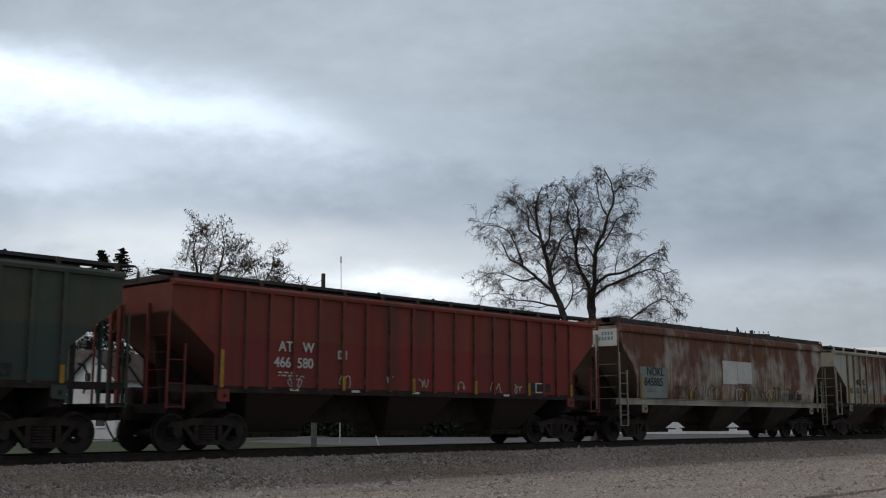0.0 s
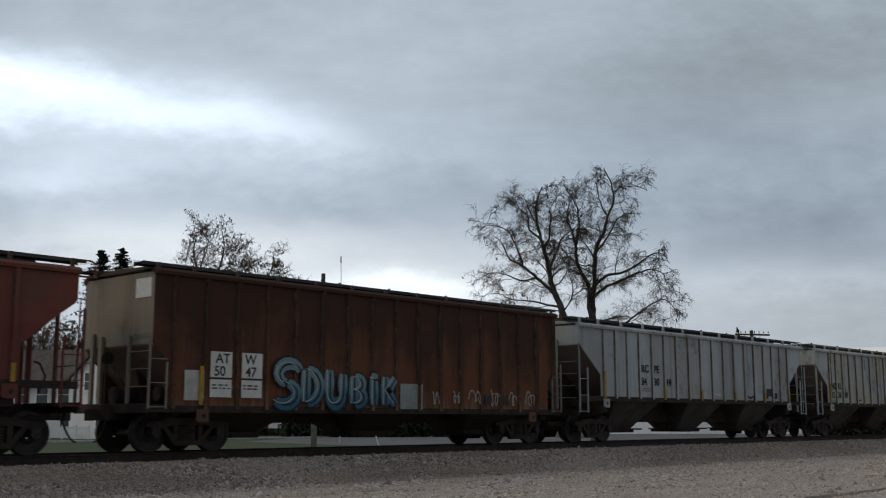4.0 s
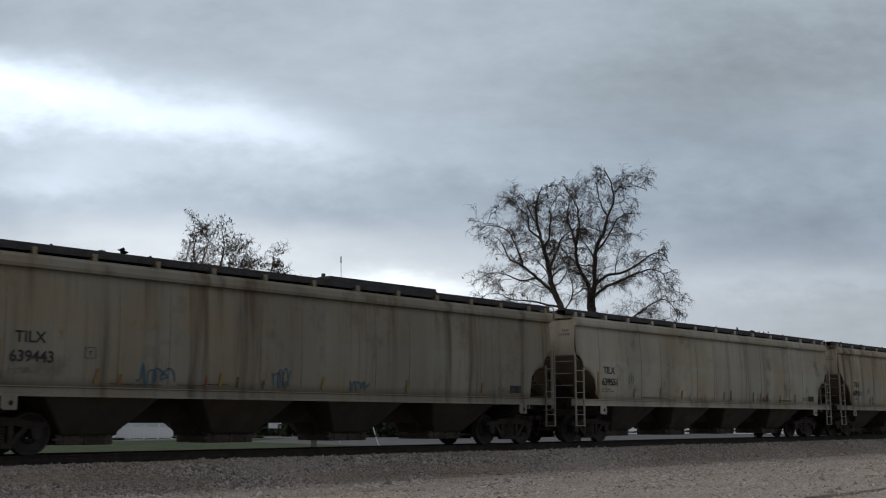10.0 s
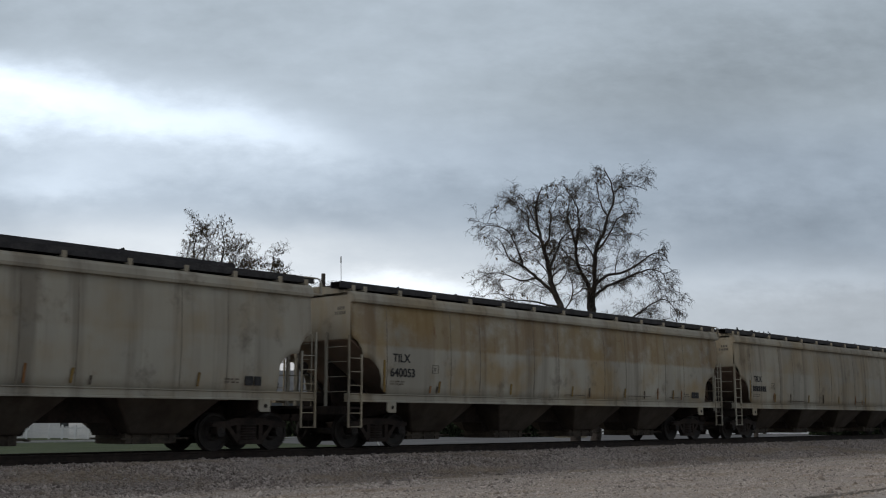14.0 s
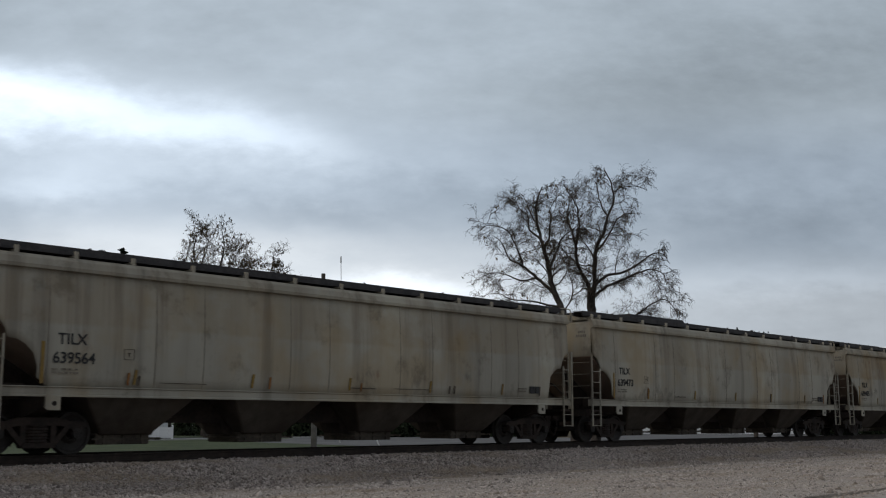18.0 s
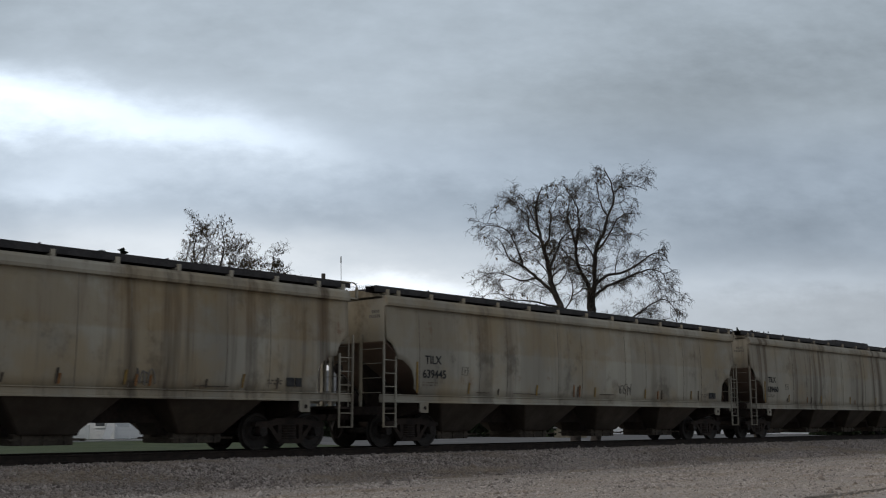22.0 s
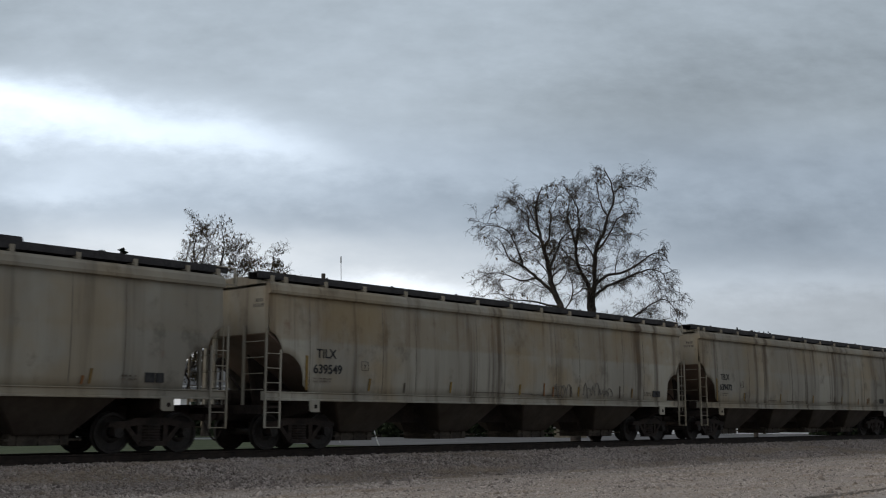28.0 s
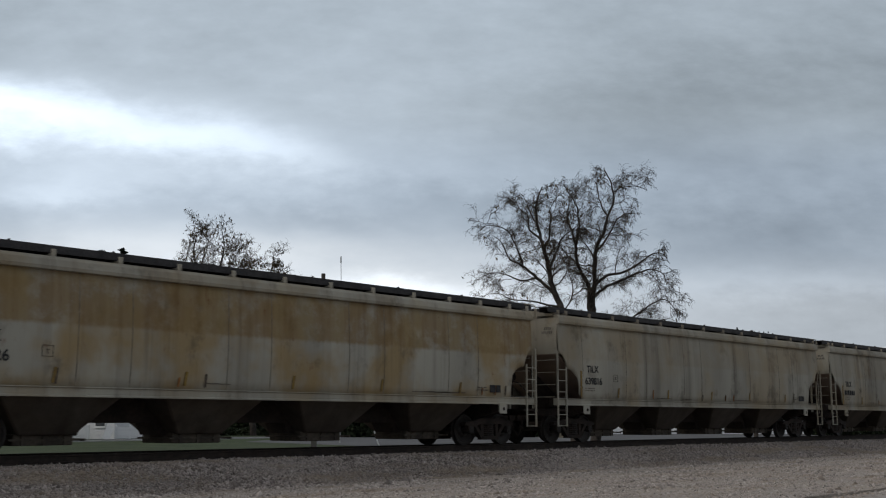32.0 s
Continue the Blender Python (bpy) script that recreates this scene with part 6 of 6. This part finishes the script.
# tool shed: long white metal building
shed = empty("metal_shed", facing(1262, 122, 0, -4))
tagged(shed, "long low white metal-clad building", "building")
W = 12.2
part("wall", boxes((-W, W, 0, 12, 0, 4.0)), METAL_WALL, shed)
sheet_part = None
for k in range(40):
    x = -W + 0.3 + k * 0.605
    if sheet_part is None:
        bm = bmesh.new()
        prism(bm, [(-0.05, 0), (-0.025, -0.035), (0.025, -0.035), (0.05, 0)], "z", 0.05, 3.95)
        sheet_part = part("cladding_rib", bm, METAL_WALL, shed)
        sheet_part.matrix_basis = pose(x, 0, 0)
    else:
        again(sheet_part, shed, pose(x, 0, 0))
for s in (0, 1):
    bm = bmesh.new()
    prism(bm, [(6, 5.6), (-0.4 if s == 0 else 12.4, 3.95), (-0.4 if s == 0 else 12.4, 3.8), (6, 5.45)], "x", -W - 0.4, W + 0.4)
    part("roof_slope", bm, TIN, shed)
part("corner_post", boxes((5.3, 5.62, -0.12, 0.0, 0, 3.9)), POLE_WOOD, shed)
part("roller_door", boxes((-3.0, 0.6, -0.04, 0.0, 0, 3.2)), TRIM, shed)


# utility poles, mast, slanted marker, posts
def power_pole(m, tall, arms, label, half=1.35, stout=1.0):
    pole = empty("utility_pole", m)
    tagged(pole, label, "utility pole")
    bm = bmesh.new()
    tube(bm, [(0, 0, -0.3), (0, 0, tall)], [0.17 * stout, 0.115 * stout], 10)
    part("post", bm, POLE_WOOD, pole)
    for z in arms:
        arm = part("crossarm", boxes((-half, half, -0.14, -0.04, z - 0.06, z + 0.06), bevel=0.01), POLE_WOOD, pole)
        for k in range(8):
            x = -half + 0.1 + k * (2 * half - 0.2) / 7
            if abs(x) < 0.15:
                continue
            bm = bmesh.new()
            tube(bm, [(x, -0.09, z + 0.06), (x, -0.09, z + 0.12), (x, -0.09, z + 0.14), (x, -0.09, z + 0.24)], [0.012, 0.012, 0.045, 0.035], 7)
            part("insulator", bm, GLASS, arm)
        for s in (-1, 1):
            bm = bmesh.new()
            tube(bm, [(s * half * 0.5, -0.1, z - 0.06), (0, -0.1, z - 0.55)], 0.018, 5)
            part("brace", bm, TIN, arm)
    return pole


power_pole(facing(568, 102), 15.0, [], "plain dark timber utility pole behind the train", stout=1.7)
power_pole(facing(1337, 78, 0, 14), 7.75, [7.45, 6.95], "timber utility pole with two insulator crossarms")
bm = bmesh.new()
p0, p1 = place(568, 102), place(440, 115)
for dz in (0.35, 0.75):
    pts = [Vector((p0.x, p0.y, 15.0 - 1.5 * dz)).lerp(Vector((p1.x, p1.y, 13.2 - 1.5 * dz)), k / 8) - Vector((0, 0, 0.25 * math.sin(math.pi * k / 8))) for k in range(9)]
    tube(bm, pts, 0.018, 4)
tagged(link("overhead_wires", bm, POLE_WOOD), "two thin sagging overhead wires at the pole", "wire")
mast = empty("antenna_mast", facing(602, 74))
tagged(mast, "thin grey whip antenna mast", "antenna")
bm = bmesh.new()
tube(bm, [(0, 0, 0), (0.02, 0, 6), (-0.10, 0, 12.35)], [0.06, 0.035, 0.022], 6)
part("pole", bm, TIN, mast)
bm = bmesh.new()
tube(bm, [(-0.10, 0, 12.0), (-0.10, 0, 12.45)], 0.05, 6)
part("tip", bm, TIN, mast)
marker = empty("slanted_marker", facing(670, 62))
tagged(marker, "leaning white marker rod with a dark base", "marker post")
bm = bmesh.new()
tube(bm, [(0.05, 0, 0), (-0.36, 0, 1.25)], 0.035, 7)
part("rod", bm, VINYL, marker)
bm = bmesh.new()
tube(bm, [(0.05, 0, -0.02), (0.045, 0, 0.06)], 0.10, 8)
part("base", bm, DARK_STEEL, marker)
post = empty("timber_post", facing(556, 56))
tagged(post, "short weathered grey timber post in grass", "post")
part("post", boxes((-0.14, 0.14, -0.12, 0.12, -0.1, 1.45), bevel=0.02), mottled("grey_timber", (0.10, 0.095, 0.085), (0.16, 0.15, 0.14), 3.0, 0.95), post)
part("cap", boxes((-0.15, 0.15, -0.13, 0.13, 1.45, 1.49)), TIN, post)

# perched bird on the crossarm
bird = empty("perched_bird", facing(1311, 78, 7.45 + 0.06, 14))
tagged(bird, "dark bird perched on a crossarm", "bird")
bm = bmesh.new()
rings = []
for z, r, lean in ((0.06, 0.03, 0.05), (0.12, 0.085, 0.04), (0.22, 0.105, 0.01), (0.32, 0.075, -0.02), (0.36, 0.05, -0.03)):
    rings.append([(lean + r * math.cos(a), r * 0.8 * math.sin(a) - 0.09, z) for a in (2 * math.pi * j / 10 for j in range(10))])
loft(bm, rings)
part("body", bm, NEEDLE, bird, smooth=True)
bm = bmesh.new()
rings = [[(-0.04 + r * math.cos(a), r * math.sin(a) - 0.09, z) for a in (2 * math.pi * j / 8 for j in range(8))] for z, r in ((0.35, 0.04), (0.39, 0.058), (0.44, 0.05), (0.47, 0.02))]
loft(bm, rings)
part("head", bm, NEEDLE, bird, smooth=True)
bm = bmesh.new()
tube(bm, [(-0.09, -0.09, 0.41), (-0.14, -0.09, 0.395)], [0.018, 0.003], 6)
part("beak", bm, DARK_STEEL, bird)
bm = bmesh.new()
prism(bm, [(0.05, 0.13), (0.14, -0.12), (0.09, -0.14), (0.0, 0.08)], "y", -0.13, -0.05)
part("tail", bm, NEEDLE, bird)
for s in (-0.04, 0.04):
    bm = bmesh.new()
    tube(bm, [(0.02 + s, -0.09, 0.0), (0.02 + s, -0.09, 0.1)], 0.010, 5)
    part("leg", bm, DARK_STEEL, bird)


# dark hedges and shrubs behind the yard
def hedge(x0, x1, d, tall, count, seed, label):
    """A thick bank of leaves between two picture columns, d metres out."""
    rnd = np.random.default_rng(seed)
    a, b = place(x0, d), place(x1, d)
    u = rnd.uniform(0, 1, count)
    lump = tall * (0.72 + 0.28 * np.sin(u * 31 + seed) * np.sin(u * 73))
    z = lump * rnd.uniform(0, 1, count) ** 0.8
    thick = rnd.normal(0, 0.7, count)
    c = np.stack((a.x + (b.x - a.x) * u + cs.x * thick, a.y + (b.y - a.y) * u + cs.y * thick, z), -1)
    e1 = rnd.normal(0, 1, (count, 3))
    e1 *= (0.20 / np.linalg.norm(e1, axis=1))[:, None]
    e2 = np.cross(e1, rnd.normal(0, 1, (count, 3)))
    e2 *= (0.13 / np.maximum(np.linalg.norm(e2, axis=1), 1e-6))[:, None]
    v = np.stack((c - e1, c + e2, c + e1, c - e2), 1).reshape(-1, 3)
    f = np.arange(4 * count).reshape(-1, 4)
    ob = raw("hedge", v.tolist(), f.tolist(), HEDGE)
    return tagged(ob, label, "hedge", kind="stuff")


hedge(300, 525, 110, 0.8, 7000, 1, "low olive hedge behind the lawn")
hedge(310, 520, 128, 3.6, 9000, 6, "dark shrubs in front of a far house")
hedge(500, 720, 99, 2.9, 12000, 2, "dark dense shrubs along the yard edge")
hedge(715, 985, 101, 3.2, 13000, 3, "dark dense shrubs along the yard edge")
hedge(1435, 1640, 112, 3.0, 9000, 4, "dull brown brush beside the white building")
hedge(-80, 150, 112, 4.0, 9000, 5, "dark shrubs behind the lawn fence")

# tan block wall and planter by the yard
wall = empty("block_wall", facing(1012, 96))
tagged(wall, "low tan concrete block wall by the yard", "wall")
block = None
for r in range(4):
    for k in range(7):
        x = -1.35 + 0.4 * k + (0.2 if r % 2 else 0)
        if block is None:
            block = part("block", boxes((-0.195, 0.195, -0.1, 0.1, 0, 0.19), bevel=0.008), mottled("tan_block", (0.20, 0.17, 0.12), (0.27, 0.235, 0.17), 2.0, 0.95), wall)
            block.matrix_basis = pose(x, 0, 0.2 * r)
        else:
            again(block, wall, pose(x, 0, 0.2 * r))
part("cap", boxes((-1.6, 1.5, -0.14, 0.14, 0.80, 0.88), bevel=0.01), CONCRETE, wall)

# white notice boards before the low hedge
for x in (483.5, 503.5):
    b = empty("notice_board", facing(x, 106))
    tagged(b, "small plain white board on two posts", "sign")
    part("board", boxes((-0.42, 0.42, -0.03, 0.03, 0.72, 1.22), bevel=0.01), VINYL, b)
    for s in (-0.3, 0.3):
        part("post", boxes((s - 0.03, s + 0.03, 0.031, 0.09, 0, 1.2)), POLE_WOOD, b)


# ---- road vehicles ----
def glossy(name, colour):
    n = Nodes(name)
    d = n.noise(n.coord(), 3.0, 4)
    return n.surface(n.mix(d, colour, tuple(c * 0.8 for c in colour)), 0.28, 0.2, None, 0.5)


TYRE = mottled("tyre_rubber", (0.012, 0.012, 0.012), (0.025, 0.025, 0.025), 6.0, 0.9)
HUB = mottled("silver_wheel", (0.45, 0.45, 0.46), (0.6, 0.6, 0.6), 5.0, 0.35, metal=0.8)
LAMP = mottled("headlamp_glass", (0.5, 0.5, 0.5), (0.7, 0.7, 0.7), 9.0, 0.15, spec=0.7)
TAIL_LAMP = mottled("tail_lamp_glass", (0.25, 0.015, 0.015), (0.35, 0.02, 0.02), 9.0, 0.2, spec=0.7)


def road_car(m, paint, label, tall, kind):
    """A car, nose towards -x, wheels on z = 0."""
    car = empty("passenger_car", m)
    tagged(car, label, "car")
    k = tall / 1.5
    low, belt, roof = 0.28, 0.92 * k, tall
    suv = kind == "suv"
    half = 0.90
    side = [(-2.25, low + 0.12), (-2.28, 0.55 * k), (-2.18, 0.72 * k), (-1.0, belt), (2.2, belt + 0.04), (2.28, 0.6 * k), (2.22, low + 0.1), (1.9, low), (-1.9, low)]
    bm = bmesh.new()
    prism(bm, side, "y", -half, half)
    bmesh.ops.bevel(bm, geom=[e for e in bm.edges if abs(e.verts[0].co.y - e.verts[1].co.y) < 0.01], offset=0.07, segments=2, affect="EDGES")
    body = part("body", bm, paint, car, smooth=False)
    cab = [(-1.05, belt - 0.03), (-0.35, roof - 0.03), (0.0, roof), (1.5 if suv else 0.9, roof - 0.02), (2.15 if suv else 1.75, belt)]
    bm = bmesh.new()
    rows = []
    for y, sc in ((-half + 0.06, 0.0), (-half + 0.17, 1.0), (half - 0.17, 1.0), (half - 0.06, 0.0)):
        rows.append([(x, y, z if sc else min(z, belt)) for x, z in cab])
    loft(bm, rows[1:3])
    part("cabin", bm, paint, car)
    for s in (-1, 1):
        y = s * (half - 0.165)
        for a, b in ((0, 1), (2, 3)):
            x0, x1 = (-0.72, 0.42) if a == 0 else (0.52, 1.5 if suv else 1.25)
            bm = bmesh.new()
            prism(bm, [(x0, belt + 0.02), (x1, belt + 0.02), (x1 - (0.0 if a == 0 else 0.12), roof - 0.12), (x0 + (0.42 if a == 0 else 0.0), roof - 0.12)], "y", y - 0.012, y + 0.012)
            part("side_window", bm, GLASS, car)
    bm = bmesh.new()
    rows = [[(-1.06, -0.66, belt + 0.02), (-1.06, 0.66, belt + 0.02), (-0.40, 0.60, roof - 0.08), (-0.40, -0.60, roof - 0.08)]]
    rows.append([(x - 0.03, y, z + 0.02) for x, y, z in rows[0]])
    loft(bm, rows)
    part("windscreen", bm, GLASS, car)
    for s in (-1, 1):
        part("headlight", boxes((-2.27, -2.15, *sorted((s * 0.48, s * 0.84)), 0.58 * k, 0.72 * k), bevel=0.02), LAMP, car)
        part("tail_light", boxes((2.2, 2.30, *sorted((s * 0.6, s * 0.86)), 0.66 * k, 0.86 * k), bevel=0.02), TAIL_LAMP, car)
        part("door_mirror", boxes((-0.78, -0.6, *sorted((s * (half - 0.02), s * (half + 0.16))), belt, belt + 0.14), bevel=0.03), paint, car)
    part("bumper", boxes((-2.33, -2.2, -0.82, 0.82, low + 0.04, 0.5), bevel=0.03), DARK_STEEL, car)
    part("grille", boxes((-2.31, -2.24, -0.42, 0.42, 0.52 * k, 0.68 * k)), DARK_STEEL, car)
    for x in (-1.38, 1.36):
        for s in (-1, 1):
            wheel = empty("wheel", pose(x, s * 0.80, 0.34))
            wheel.parent = car
            bm = bmesh.new()
            disc(bm, (0, 0, 0), True, 0.34, 0.115, 22)
            bmesh.ops.bevel(bm, geom=[e for e in bm.edges if abs(e.verts[0].co.y - e.verts[1].co.y) < 0.01], offset=0.03, segments=1, affect="EDGES")
            part("tyre", bm, TYRE, wheel)
            bm = bmesh.new()
            disc(bm, (0, s * 0.112, 0), True, 0.215, 0.012, 16)
            for j in range(5):
                a = 2 * math.pi * j / 5
                tube(bm, [(0.05 * math.cos(a), s * 0.128, 0.05 * math.sin(a)), (0.2 * math.cos(a), s * 0.128, 0.2 * math.sin(a))], 0.02, 5)
            part("rim", bm, HUB, wheel)
    return car


ROAD = math.degrees(math.atan(STREET_SLOPE))       # the street's bearing
silver = road_car(pose(69, 88, 0.012, 0, 0, ROAD), glossy("silver_paint", (0.36, 0.37, 0.39)), "silver sport utility car driving along the street", 1.68, "suv")
blue = road_car(pose(66, 90, 0.012, 0, 0, ROAD), glossy("blue_paint", (0.035, 0.07, 0.17)), "dark blue sedan driving along the street", 1.45, "sedan")
p = place(905, 104)
road_car(pose(p.x, p.y, 0.012, 0, 0, TURN), glossy("black_paint", (0.012, 0.012, 0.014)), "black pickup-like car parked by the shrubs", 1.6, "suv")


# ---- what moves ----
def motions():
    times = [float(k) for k in range(33)]
    for car, x0, span in CARS:
        walk(car, [(t, pose(x0 - travelled(t), TRACK, RAIL)) for t in times])
        wheels = [o for o in car.children if o.name.startswith("wheelset")]
        # the wheels roll while the car passes before the camera
        speed = 18.25
        enter = max(0.0, 16 + (x0 - 78) / speed)
        leave = min(SECONDS, 16 + (x0 + span + 2) / speed)
        first, last = math.floor(enter * FPS), math.ceil(leave * FPS)
        for w in wheels:
            place_x = w.matrix_basis.translation.x
            rows = [] if first <= 0 else [(0.0, pose(place_x, 0, 0.457))]
            for f in range(max(first, 0), min(last, int(SECONDS * FPS)) + 1):
                roll = -(travelled(f / FPS) - travelled(max(first, 0) / FPS)) / 0.457
                rows.append((f / FPS, Matrix.LocRotScale((place_x, 0, 0.457), Euler((0, roll, 0)), None)))
            if rows[-1][0] < SECONDS:
                rows.append((SECONDS, rows[-1][1]))
            walk(w, rows)
    # two cars pass along the street behind, one after the other
    passing = ((blue, ((0, 106), (3, 81), (6, 55.7), (6.4, 51.4), (7.2, 44.6), (9, 28), (16, -40), (32, -40))),
               (silver, ((0, 106), (3, 87), (7.2, 60.4), (8, 55.3), (9, 48.9), (12, 29.5), (22.5, -40), (32, -40))))
    for car, rows in passing:
        walk(car, [(t, pose(x, STREET_AT + STREET_SLOPE * x + (0.9 if car is silver else -0.9), 0.012, 0, 0, ROAD)) for t, x in rows])
    walk(cloud, [(0, pose(EYE.x, EYE.y, EYE.z + CLOUD)), (SECONDS, pose(EYE.x + 49, EYE.y + 87, EYE.z + CLOUD))])


motions()
